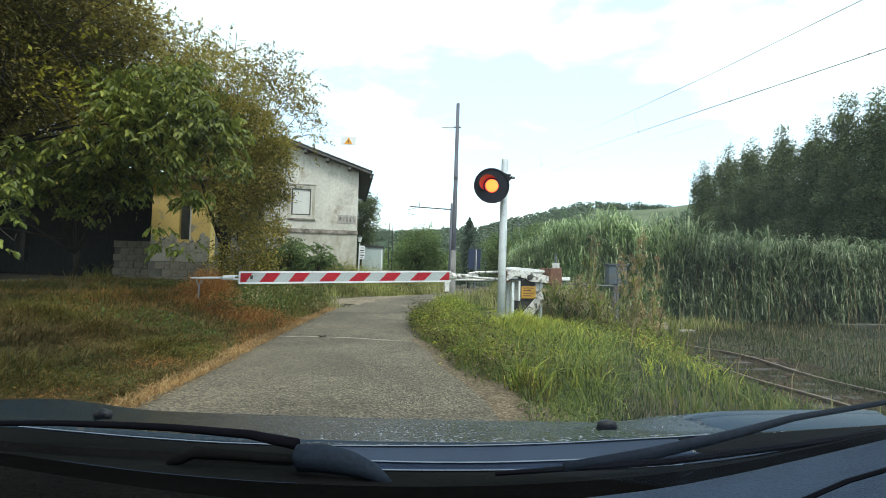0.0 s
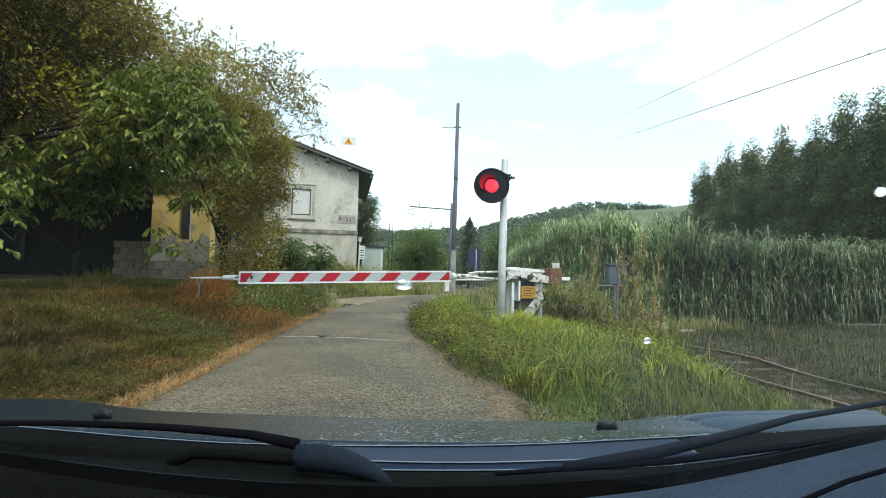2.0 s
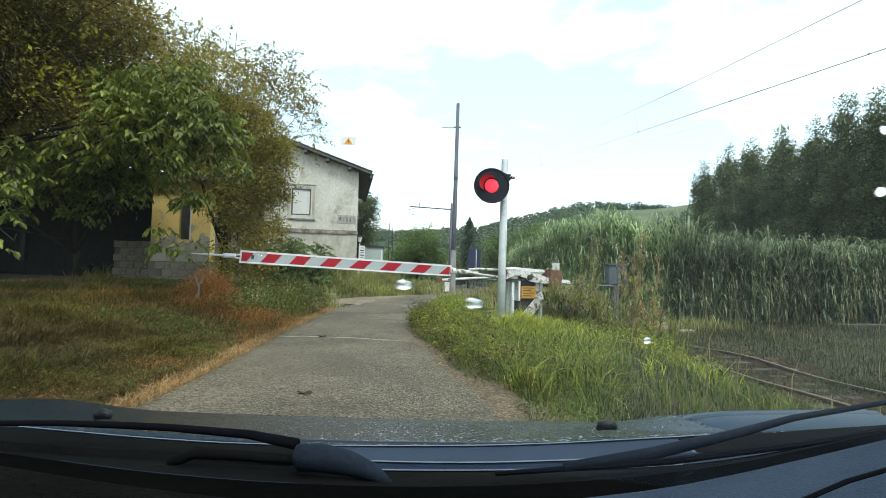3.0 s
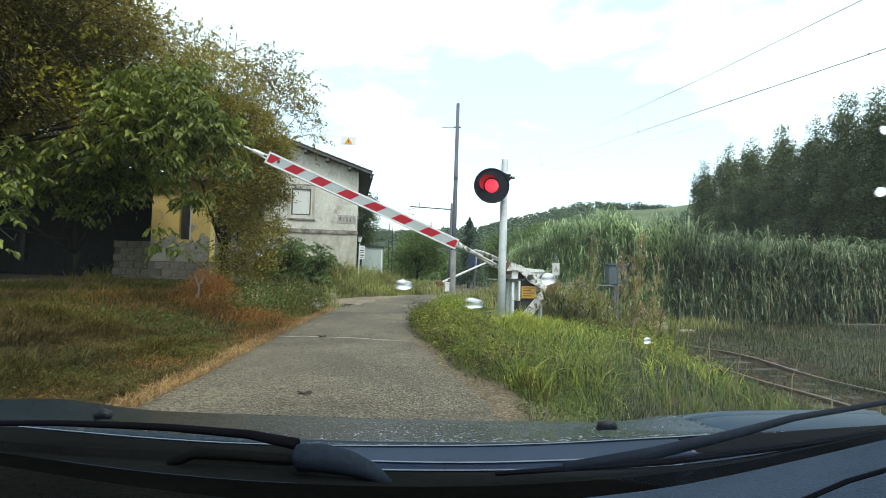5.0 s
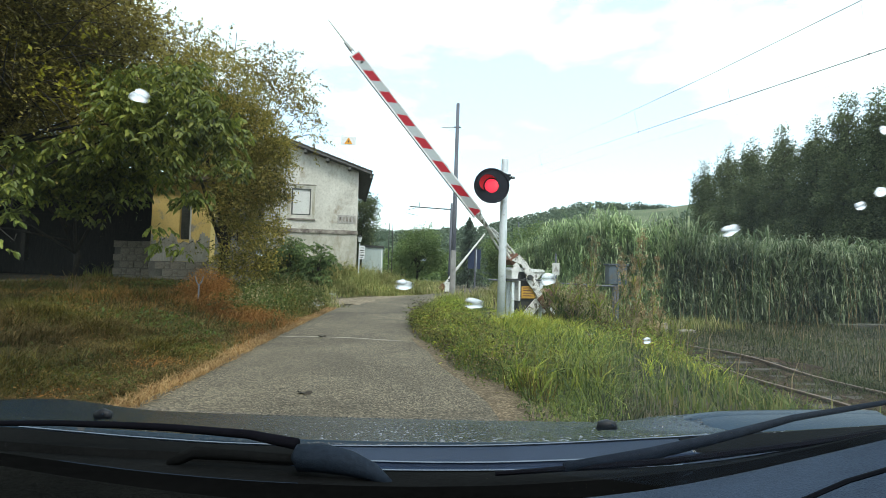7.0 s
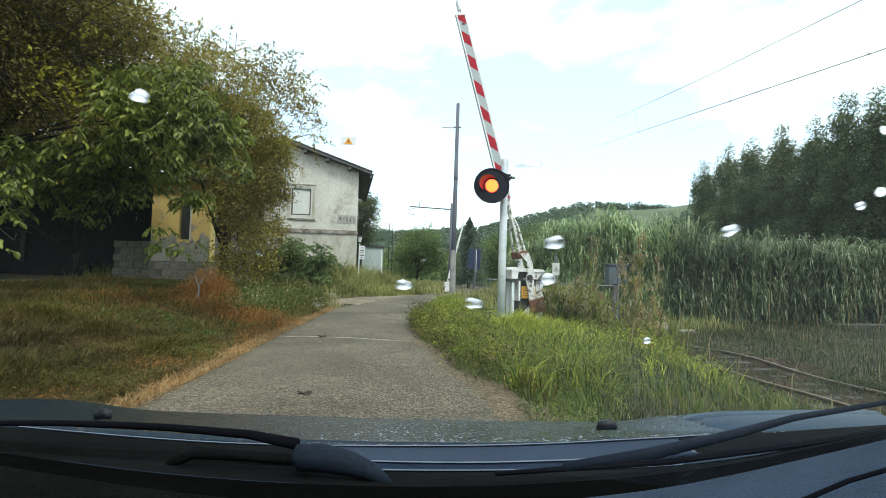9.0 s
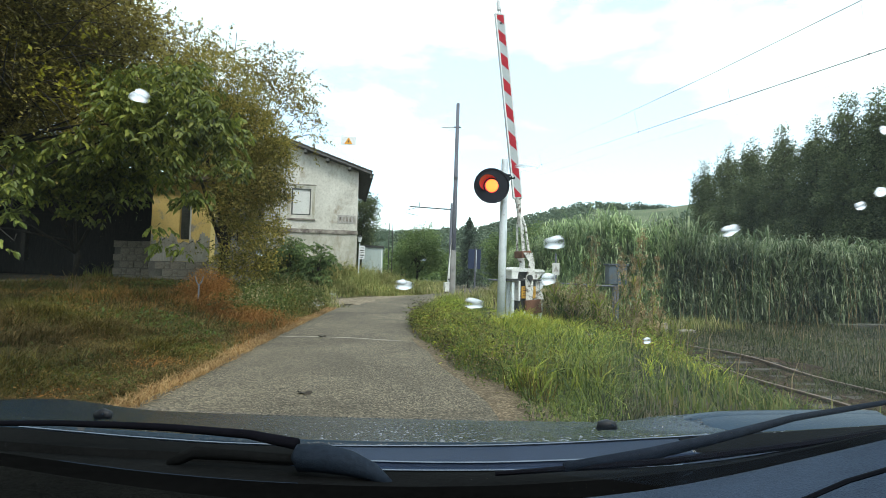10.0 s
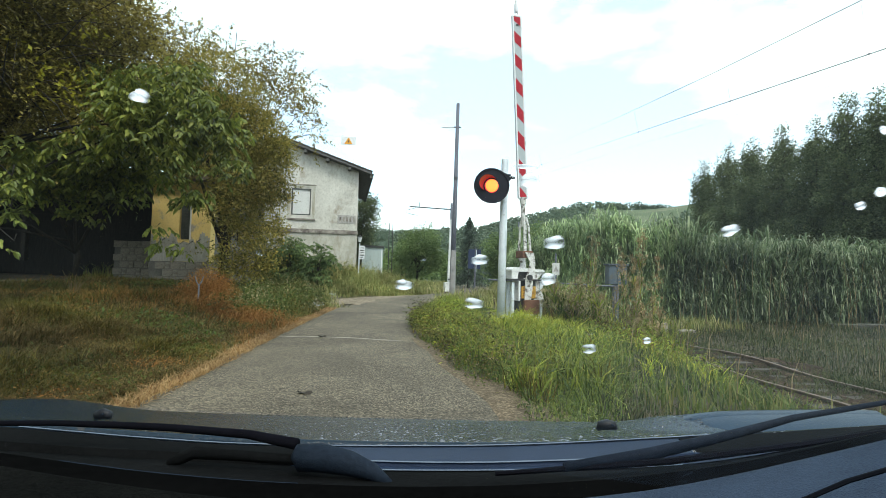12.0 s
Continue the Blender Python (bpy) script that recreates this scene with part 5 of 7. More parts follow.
# plain shell that closes the car round the camera
M_tyre = mat("tyre_rubber", (0.012, 0.012, 0.012), (0.025, 0.025, 0.025), 6, 60, 0.9)
M_lining = mat("grey_headlining", (0.16, 0.16, 0.155), (0.22, 0.22, 0.21), 4, 90, 0.95)
part("roof_panel", box((-0.68, -2.3, 1.40), (0.68, -0.46, 1.46), 0.025), M_paint, car)
part("headlining", box((-0.64, -2.25, 1.372), (0.64, -0.50, 1.392), 0.008), M_lining, car)
for s in (-1, 1):
    part("door_side", box((s * 0.80 - 0.04, -2.3, 0.28), (s * 0.80 + 0.04, 0.45, 0.93), 0.025), M_paint, car)
    part("wing_side", box((s * 0.86 - 0.035, 0.45, 0.62), (s * 0.86 + 0.035, 1.34, 0.70), 0.02), M_paint, car)
    part("wing_front", box((s * 0.86 - 0.035, 1.12, 0.30), (s * 0.86 + 0.035, 1.40, 0.62), 0.02), M_paint, car)
    part("pillar", add_tube(bmesh.new(), [(s * 0.76, 0.36, 0.93), (s * 0.70, -0.05, 1.20), (s * 0.65, -0.48, 1.40)], [0.035, 0.03, 0.035], 10), M_paint, car, smooth=True)
    part("pillar", box((s * 0.68 - 0.04, -1.35, 0.93), (s * 0.68 + 0.04, -1.25, 1.40), 0.02), M_paint, car)
    for wy in (0.80, -1.75):
        wheel = part("wheel", rod((s * 0.66, wy, 0.305), (s * 0.84, wy, 0.305), 0.29, seg=28), M_tyre, car)
        part("rim", rod((s * 0.835, wy, 0.305), (s * 0.85, wy, 0.305), 0.19, 0.17, 20), M_galv, wheel)
part("bumper", box((-0.84, 1.30, 0.26), (0.84, 1.46, 0.60), 0.05), M_paint, car)
part("tailgate", box((-0.80, -2.42, 0.28), (0.80, -2.32, 1.42), 0.04), M_paint, car)
part("floor_pan", box((-0.76, -2.3, 0.20), (0.76, 1.30, 0.27), 0.01), M_rubber, car)
part("bulkhead", box((-0.76, 0.46, 0.27), (0.76, 0.50, 0.80), 0.01), M_rubber, car)

# beads of rain on the bonnet
n_bead = 5200
bu, by_ = rng.uniform(-0.78, 0.78, n_bead), 0.635 + 0.69 * rng.uniform(0, 1, n_bead) ** 0.8
br = rng.uniform(0.0010, 0.0030, n_bead) * rng.uniform(0.6, 1.2, n_bead) * (0.5 + 0.5 * smooth(-0.35, 0.25, bu))
bz = np.array([bonnet_curve(float(y))(float(u)) for u, y in zip(bu, by_)])
ba = np.arange(7) * math.tau / 7
bead_v = np.empty((n_bead, 15, 3))
for ring_i, (rr, hh_) in enumerate(((1.0, 0.0), (0.78, 0.30))):
    bead_v[:, ring_i * 7:ring_i * 7 + 7, 0] = bu[:, None] - 0.1 + br[:, None] * rr * np.cos(ba) * 1.3
    bead_v[:, ring_i * 7:ring_i * 7 + 7, 1] = bz[:, 0:1] + br[:, None] * rr * np.sin(ba)
    bead_v[:, ring_i * 7:ring_i * 7 + 7, 2] = bz[:, 1:2] + 0.0118 + br[:, None] * hh_
bead_v[:, 14] = np.column_stack([bu - 0.1, bz[:, 0], bz[:, 1] + 0.0118 + br * 0.42])
kb = np.arange(n_bead)[:, None] * 15
bead_f = np.concatenate([kb + [a, (a + 1) % 7, 7 + (a + 1) % 7] for a in range(7)] + [kb + [a, 7 + (a + 1) % 7, 7 + a] for a in range(7)] + [kb + [7 + a, 7 + (a + 1) % 7, 14] for a in range(7)])
M_bead = mat("water_bead_on_paint", (0.006, 0.009, 0.014), (0.012, 0.016, 0.024), 4, 60, 0.05, bump=0.0, spec=1.0)
tagged(array_mesh("rain_beads", bead_v.reshape(-1, 3), bead_f, M_bead, smooth=True), "small rain beads and specks on the bonnet", "water", kind="stuff")

n_speck = 900
su, sy = rng.normal(0.12, 0.26, n_speck), 0.615 + 0.45 * rng.uniform(0, 1, n_speck) ** 1.7
keep_s = (su > -0.45) & (su < 0.62)
su, sy = su[keep_s], sy[keep_s]
sz = np.array([bonnet_curve(float(y))(float(u)) for u, y in zip(su, sy)])
sl_, sw_ = rng.uniform(0.0015, 0.0062, len(su)) * (0.4 + 0.6 * smooth(-0.3, 0.2, su)), rng.uniform(0.0007, 0.0016, len(su))
speck_v = np.empty((len(su), 9, 3))
sa = np.arange(8) * math.tau / 8
speck_v[:, :8, 0] = su[:, None] - 0.1 + sl_[:, None] * np.cos(sa) * rng.uniform(0.7, 1.2, (len(su), 8))
speck_v[:, :8, 1] = sz[:, 0:1] + sw_[:, None] * np.sin(sa)
speck_v[:, :8, 2] = sz[:, 1:2] + 0.0119
speck_v[:, 8] = np.column_stack([su - 0.1, sz[:, 0], sz[:, 1] + 0.0119 + sw_ * 0.7])
ks = np.arange(len(su))[:, None] * 9
# pale grey of the splashes carries the sky's reflection as colour
M_speck = mat("water_sky_glint", (0.10, 0.11, 0.12), (0.34, 0.36, 0.38), 90, 300, 0.4, bump=0.0)
tagged(array_mesh("water_glints", speck_v.reshape(-1, 3), np.concatenate([ks + [a, (a + 1) % 8, 8] for a in range(8)]), M_speck), "pale water specks on the bonnet, sky glints put into their colour", "water", kind="stuff")


def glass_z(y):
    return 0.92 + 0.55 * (0.42 - y)


# windscreen: clear pane, mirror only by its Fresnel gloss, with a pale film standing in for the reflected veil,
# thicker on the passenger's side
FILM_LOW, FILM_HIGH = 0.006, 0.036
M_glass, gn, gl, gp = base_mat("windscreen_glass")
g_tr = gn.new("ShaderNodeBsdfTransparent")
g_gl = gn.new("ShaderNodeBsdfGlossy")
g_gl.inputs["Roughness"].default_value = 0.06
g_fr = gn.new("ShaderNodeFresnel")
g_fr.inputs["IOR"].default_value = 1.45
g_mx = gn.new("ShaderNodeMixShader")
g_thin = gn.new("ShaderNodeMath")
g_thin.operation = "MULTIPLY"
g_thin.inputs[1].default_value = 0.2
gl.new(g_fr.outputs[0], g_thin.inputs[0])
gl.new(g_thin.outputs[0], g_mx.inputs[0])
gl.new(g_tr.outputs[0], g_mx.inputs[1])
gl.new(g_gl.outputs[0], g_mx.inputs[2])
g_veil = gn.new("ShaderNodeBsdfTranslucent")
g_veil.inputs["Color"].default_value = (0.80, 0.90, 0.95, 1)
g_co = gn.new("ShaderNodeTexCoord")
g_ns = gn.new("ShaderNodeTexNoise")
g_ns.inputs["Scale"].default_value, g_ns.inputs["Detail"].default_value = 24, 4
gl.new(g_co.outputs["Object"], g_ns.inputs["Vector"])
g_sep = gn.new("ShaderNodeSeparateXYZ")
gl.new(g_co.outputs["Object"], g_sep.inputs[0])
g_veil_side = gn.new("ShaderNodeMapRange")
g_veil_side.inputs["From Min"].default_value, g_veil_side.inputs["From Max"].default_value = 0.06, 0.20
g_veil_side.inputs["To Min"].default_value, g_veil_side.inputs["To Max"].default_value = FILM_LOW, FILM_HIGH
gl.new(g_sep.outputs[0], g_veil_side.inputs["Value"])
g_veil_fade = gn.new("ShaderNodeMapRange")
g_veil_fade.inputs["From Min"].default_value, g_veil_fade.inputs["From Max"].default_value = 0.14, 0.22
g_veil_fade.inputs["To Min"].default_value, g_veil_fade.inputs["To Max"].default_value = 1.0, 0.06
gl.new(g_sep.outputs[1], g_veil_fade.inputs["Value"])
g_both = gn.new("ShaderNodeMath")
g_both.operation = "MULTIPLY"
gl.new(g_veil_side.outputs[0], g_both.inputs[0])
gl.new(g_veil_fade.outputs[0], g_both.inputs[1])
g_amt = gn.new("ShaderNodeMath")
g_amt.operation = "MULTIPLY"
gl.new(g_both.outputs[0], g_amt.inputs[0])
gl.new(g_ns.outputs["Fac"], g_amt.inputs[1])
g_veiled = gn.new("ShaderNodeMixShader")
gl.new(g_amt.outputs[0], g_veiled.inputs[0])
gl.new(g_mx.outputs[0], g_veiled.inputs[1])
gl.new(g_veil.outputs[0], g_veiled.inputs[2])
gl.new(g_veiled.outputs[0], gn["Material Output"].inputs["Surface"])
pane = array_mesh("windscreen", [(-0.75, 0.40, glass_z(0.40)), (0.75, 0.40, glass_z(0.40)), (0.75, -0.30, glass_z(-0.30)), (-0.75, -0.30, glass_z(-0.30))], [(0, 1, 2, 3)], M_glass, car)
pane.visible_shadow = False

# ---------------------------------------------------------------- rain on the windscreen
M_drop, dn, dl, dp = base_mat("rain_water")
dp.inputs["Base Color"].default_value = (1, 1, 1, 1)
dp.inputs["Transmission Weight"].default_value = 1.0
dp.inputs["IOR"].default_value = 1.33
dp.inputs["Roughness"].default_value = 0.22
d_tr = dn.new("ShaderNodeBsdfTranslucent")
d_tr.inputs["Color"].default_value = (0.95, 0.97, 1.0, 1)
d_mx = dn.new("ShaderNodeMixShader")
d_mx.inputs[0].default_value = 0.85
dl.new(dp.outputs[0], d_mx.inputs[1])
dl.new(d_tr.outputs[0], d_mx.inputs[2])
d_co = dn.new("ShaderNodeTexCoord")
d_sub = dn.new("ShaderNodeVectorMath")
d_sub.operation = "SUBTRACT"
d_sub.inputs[1].default_value = (0.5, 0.5, 0.5)
d_flat = dn.new("ShaderNodeVectorMath")
d_flat.operation = "MULTIPLY"
d_flat.inputs[1].default_value = (1, 1, 0)
d_len = dn.new("ShaderNodeVectorMath")
d_len.operation = "LENGTH"
d_rim = dn.new("ShaderNodeMapRange")
d_rim.interpolation_type = "SMOOTHSTEP"
d_rim.inputs["From Min"].default_value, d_rim.inputs["From Max"].default_value = 0.14, 0.46
d_clear = dn.new("ShaderNodeBsdfTransparent")
d_all = dn.new("ShaderNodeMixShader")
dl.new(d_co.outputs["Generated"], d_sub.inputs[0])
dl.new(d_sub.outputs[0], d_flat.inputs[0])
dl.new(d_flat.outputs[0], d_len.inputs[0])
dl.new(d_len.outputs["Value"], d_rim.inputs["Value"])
dl.new(d_rim.outputs[0], d_all.inputs[0])
dl.new(d_mx.outputs[0], d_all.inputs[1])
dl.new(d_clear.outputs[0], d_all.inputs[2])
dl.new(d_all.outputs[0], dn["Material Output"].inputs["Surface"])
M_clear, cn, cl, cp = base_mat("clear_rain_water")
cp.inputs["Transmission Weight"].default_value = 1.0
cp.inputs["IOR"].default_value = 1.33
cp.inputs["Roughness"].default_value = 0.3
c_tr = cn.new("ShaderNodeBsdfTransparent")
c_mx = cn.new("ShaderNodeMixShader")
c_mx.inputs[0].default_value = 0.88
cl.new(cp.outputs[0], c_mx.inputs[1])
cl.new(c_tr.outputs[0], c_mx.inputs[2])
cl.new(c_mx.outputs[0], cn["Material Output"].inputs["Surface"])
RAKE = math.degrees(math.atan(0.55))


def raindrop(w, h, water):
    bm = bmesh.new()
    bmesh.ops.create_uvsphere(bm, u_segments=18, v_segments=10, radius=0.5)
    for v in bm.verts:
        a = math.atan2(v.co.y, v.co.x)
        v.co.x *= w * (1.0 + 0.25 * v.co.y) * (1.0 + 0.22 * math.sin(2 * a + w * 9000) + 0.20 * math.sin(3 * a + h * 7000))
        v.co.y *= h * 0.62 * (1.0 + 0.18 * math.sin(3 * a + w * 5000))
        v.co.z *= min(w, h) * 0.46
    ob = tagged(part("raindrop", bm, water, smooth=True), "clear raindrop resting on the windscreen glass", "raindrop", "raindrops on the windscreen")
    ob.visible_shadow = False
    return ob


# x, y on the glass plane, width, height (metres), lean, second at which it lands
DROPS = [
    (-0.0076, 0.098, 0.0033, 0.0043, 0, 0.35),
    (-0.0214, 0.1017, 0.0034, 0.0042, 0, 1.15),
    (-0.0317, 0.0883, 0.0033, 0.0045, 0, 1.05),
    (0.0484, 0.1202, 0.0024, 0.0039, -10, 1.3),
    (0.0609, 0.0703, 0.0014, 0.004, -50, 1.35),
    (0.0527, 0.0602, 0.0011, 0.0032, -60, 2.1),
    (0.0407, 0.1137, 0.002, 0.0034, 0, 2.3),
    (0.0063, 0.1044, 0.0039, 0.0043, 10, 2.9),
    (0.0197, 0.0947, 0.0036, 0.005, -20, 4.2),
    (0.0603, 0.0732, 0.0018, 0.0028, -40, 5.2),
    (0.0341, 0.1167, 0.0031, 0.0042, 0, 5.4),
    (-0.0257, 0.1058, 0.0035, 0.0063, 20, 4.4),
    (-0.0354, 0.058, 0.0021, 0.0031, 0, 6.3),
    (0.0448, 0.0795, 0.0028, 0.0036, -35, 5.7),
    (-0.0033, 0.0893, 0.0018, 0.0032, 0, 5.9),
    (0.0184, 0.0836, 0.0043, 0.0039, -15, 7.8),
    (0.0111, 0.0673, 0.0032, 0.0014, 0, 8.2),
    (0.0118, 0.0696, 0.0028, 0.0042, 0, 10.3),
    (0.0066, 0.089, 0.0036, 0.0032, -5, 11.75),
    (0.0363, 0.1256, 0.0042, 0.0045, -5, 11.3),
]
FAINT = (1, 2, 6, 10, 11, 14)
drops = [(raindrop(w * (0.6 if k in FAINT else 1.1), h * (0.6 if k in FAINT else 1.1), M_clear if k in FAINT else M_drop), x, y, lean, t) for k, (x, y, w, h, lean, t) in enumerate(DROPS)]

# ---------------------------------------------------------------- vegetation


def crown_points(blobs, n, hollow=0.55, gap=0.0, gap_scale=0.8):
    """Points in a union of ellipsoids (x, y, z, rx, ry, rz), denser towards the outside, with gaps."""
    b = np.array(blobs, float)
    w = b[:, 3] * b[:, 4] * b[:, 5]
    pick = rng.choice(len(b), n, p=w / w.sum())
    d = unit(rng.normal(size=(n, 3)))
    r = hollow + (1.06 - hollow) * rng.uniform(0, 1, n) ** 0.6
    r *= 1 + 0.10 * np.sin(d[:, 0] * 9 + pick) * np.cos(d[:, 2] * 8 + pick * 2)
    p = b[pick, :3] + d * r[:, None] * b[pick, 3:]
    if gap:
        s = gap_scale
        f = np.sin(p[:, 0] * 3.1 * s + 1) * np.sin(p[:, 1] * 2.7 * s) + np.sin(p[:, 2] * 3.7 * s + p[:, 0] * s) + 0.6 * np.sin(p[:, 2] * 7.9 * s + p[:, 1] * 6.1 * s)
        p = p[f > -1.6 + gap * 2.2]
    return p


def clumped(p, per, spread):
    """Turns points into clumps of leaves round them."""
    q = np.repeat(p, per, axis=0)
    return q + rng.normal(0, spread, q.shape) * np.array([1, 1, 0.8])


def tree(x, y, h, blobs, n, per, size, material, label, name="tree", aspect=0.45, trunk_r=0.16, gap=0.2, hollow=0.5, droop=0.35, category="tree", group="", sprays=0, shoot=1.0, sag=0.35, pinnate=False):
    """A tapered trunk with limbs reaching to the crown's lobes, and a crown of single leaves in clumps."""
    z0 = float(land(x, y))
    t = thing(name, pose(x, y, z0), label, category, group)
    bm = bmesh.new()
    top = max(b[2] for b in blobs)
    pts = [(0, 0, -0.2), (0.06, 0.02, h * 0.22), (0.02 - 0.03 * h, 0.05, h * 0.5), (0.0, 0.0, top)]
    add_tube(bm, pts, [trunk_r * 1.25, trunk_r, trunk_r * 0.7, trunk_r * 0.2], 9)
    part("trunk", bm, M_bark, t, smooth=True)
    for i, b in enumerate(blobs[:9]):
        s = h * (0.18 + 0.35 * random.random())
        mid = ((b[0]) * 0.5, b[1] * 0.5, (s + b[2]) * 0.5 + 0.2)
        part("limb", add_tube(bmesh.new(), [(0.03, 0.0, s), mid, (b[0], b[1], b[2]), (b[0] * 1.02, b[1] * 1.02, b[2] + b[5] * 0.6)], [trunk_r * 0.5, trunk_r * 0.32, trunk_r * 0.16, 0.008], 6), M_bark, t, smooth=True)
    big = name.startswith("walnut")
    if pinnate:
        items = [compound_leaves(crown_points(blobs, n, hollow, gap), size, droop)]
    else:
        items = [leaf_arrays(clumped(crown_points(blobs, n, hollow, gap), per, size * 1.3), size, aspect, droop, ovate=big)]
    if sprays:
        # leafy shoots that stand out from the crown
        b = np.array(blobs, float)
        pick = rng.choice(len(b), sprays, p=b[:, 3] ** 2 / (b[:, 3] ** 2).sum())
        d = unit(rng.normal(size=(sprays, 3)) + np.array([0, 0, 0.35]))
        root = b[pick, :3] + d * b[pick, 3:] * 0.85
        ln = rng.uniform(0.35, 1.0, (sprays, 1)) * shoot
        m = 14
        s = np.linspace(0.05, 1, m)[None, :, None]
        path = root[:, None] + d[:, None] * ln[:, None] * s + np.array([0, 0, -1.0]) * (ln[:, None] * s * s * sag)
        items.append(leaf_arrays((path + rng.normal(0, size * 0.35, path.shape)).reshape(-1, 3), size, aspect, droop, ovate=big))
        tv, side = [], unit(np.cross(d, rng.normal(size=d.shape)))
        for a in (0, 5, 9, 13):
            tv.append(path[:, a] - side * 0.006 * (1.1 - a / 14))
            tv.append(path[:, a] + side * 0.006 * (1.1 - a / 14))
        tv = np.stack(tv, 1)
        k = np.arange(sprays)[:, None] * 8
        array_mesh("twigs", tv.reshape(-1, 3), np.concatenate([k + [0, 1, 3, 2], k + [2, 3, 5, 4], k + [4, 5, 7, 6]]), M_bark, t)
    v, f = join_arrays(items)
    array_mesh("crown", v, f, material, t)
    return t


def lobes(n, rx, ry, z0, z1, r, seed):
    """Lobes of a crown, scattered over an upright ellipsoid."""
    q = random.Random(seed)
    out = []
    for i in range(n):
        f = (i + 0.5) / n
        z = z0 + (z1 - z0) * f
        a = q.uniform(0, math.tau)
        k = math.sin(math.pi * (0.12 + 0.80 * f)) ** 0.7
        out.append((math.cos(a) * rx * k * q.uniform(0.35, 0.8), math.sin(a) * ry * k * q.uniform(0.35, 0.8), z, r * q.uniform(0.8, 1.2), r * q.uniform(0.8, 1.2), r * q.uniform(0.65, 1.0)))
    return out


# the wooded bank on the near side of the outbuilding
def round_lobes(items):
    return [(x, y, z, r, r * 1.1, r * 0.92) for x, y, z, r in items]


# last two lobes hang out of view, added to shade the walnut
CROWN_A = [(2.29, -1.2, 4.38, 1.09), (2.86, -0.6, 4.89, 1.08), (3.76, -0.8, 4.46, 0.65), (2.73, -1.0, 3.4, 0.7), (2.33, -0.8, 6.29, 1.34), (1.28, -1.2, 5.5, 1.18), (1.27, -1.0, 3.4, 1.0), (2.2, -2.5, 5.5, 0.6), (3.0, -2.5, 5.5, 0.6)]
CROWN_W = [(2.23, -1.4, 2.3, 0.3), (2.36, -1.6, 1.84, 0.28), (2.37, -1.6, 1.38, 0.23), (2.45, -1.6, 0.88, 0.18), (3.65, -1.0, 2.94, 0.53), (3.79, -0.8, 3.39, 0.57), (4.45, -0.8, 3.12, 0.57), (4.83, -0.8, 2.76, 0.41), (5.02, -0.6, 2.96, 0.37), (3.05, -0.4, 3.66, 0.53),
           (4.22, -0.4, 3.74, 0.48), (4.3, -1.0, 2.69, 0.44), (2.95, -1.0, 2.61, 0.44), (1.4, 0.6, 2.53, 0.64), (2.05, 0.6, 2.43, 0.59), (2.69, 0.6, 2.67, 0.64), (3.44, 0.6, 2.63, 0.53), (4.19, 0.6, 2.7, 0.45), (1.45, 0.6, 1.82, 0.37), (2.4, 0.6, 2.06, 0.41),
           (1.99, 0.6, 1.67, 0.32), (4.82, 0.4, 2.46, 0.31), (0.96, 0.4, 1.94, 0.47), (2.93, 0.6, 2.13, 0.37)]
HANGING = [(3.38, 0.4, 1.30, 0.13), (3.47, 0.4, 1.02, 0.13), (3.82, 0.4, 0.98, 0.12), (3.98, 0.4, 0.98, 0.12), (4.12, 0.4, 1.02, 0.11), (3.96, 0.4, 1.85, 0.19), (4.06, 0.4, 2.02, 0.21)]
# three hidden lobes at x below -3.5 are added to shade the outbuilding
CROWN_G = [(-1.42, -0.8, 6.02, 0.83), (-0.78, -0.8, 5.57, 0.91), (-0.21, -0.4, 5.9, 0.93), (0.46, -0.4, 5.11, 0.96), (0.89, -0.2, 4.38, 0.92), (0.86, -0.4, 3.21, 0.87), (0.62, -0.8, 2.36, 0.73), (0.78, -0.8, 1.45, 0.63), (1.2, -0.2, 2.78, 0.69), (1.3, 0.0, 3.62, 0.64),
           (1.52, 0.0, 2.98, 0.45), (1.24, -0.4, 1.64, 0.62), (1.55, -0.2, 1.83, 0.41), (0.58, -0.8, 0.84, 0.42), (1.11, -0.6, 0.78, 0.49), (1.5, -0.4, 0.95, 0.4), (0.39, -0.8, 3.43, 0.6), (1.56, 0.0, 4.09, 0.48), (-0.04, -1.0, 4.74, 0.89), (0.48, -1.0, 1.73, 0.37),
           (1.66, 0.0, 3.47, 0.32), (-2.17, -0.8, 5.69, 0.76), (-2.33, -1.2, 4.77, 0.66), (-1.72, -1.4, 3.98, 0.79), (-1.11, -1.2, 4.2, 0.73), (-2.59, -1.4, 3.81, 0.72), (-0.92, -1.2, 3.31, 0.59), (-3.82, -0.4, 5.32, 1.09), (-4.76, -0.4, 5.14, 1.09), (-5.71, -0.4, 5.28, 1.09), (-0.44, -1.0, 3.67, 0.67), (0.30, -0.3, 2.9, 0.36), (0.26, -0.3, 2.3, 0.34), (0.24, -0.3, 1.7, 0.34), (0.24, -0.3, 1.15, 0.32), (0.24, -0.3, 0.6, 0.30)]
CROWN_T = [(-1.59, -1.0, 7.47, 0.58), (-1.02, -0.6, 7.58, 0.6), (-0.13, -0.4, 7.24, 0.69), (0.51, -0.2, 6.98, 0.67), (1.16, 0.0, 7.08, 0.68), (1.91, 0.0, 6.45, 0.68), (1.19, 0.0, 6.16, 0.71), (1.94, 0.0, 5.44, 0.5), (2.39, 0.4, 5.11, 0.46), (2.29, 0.0, 5.91, 0.44), (-2.05, -1.0, 8.24, 0.5)]
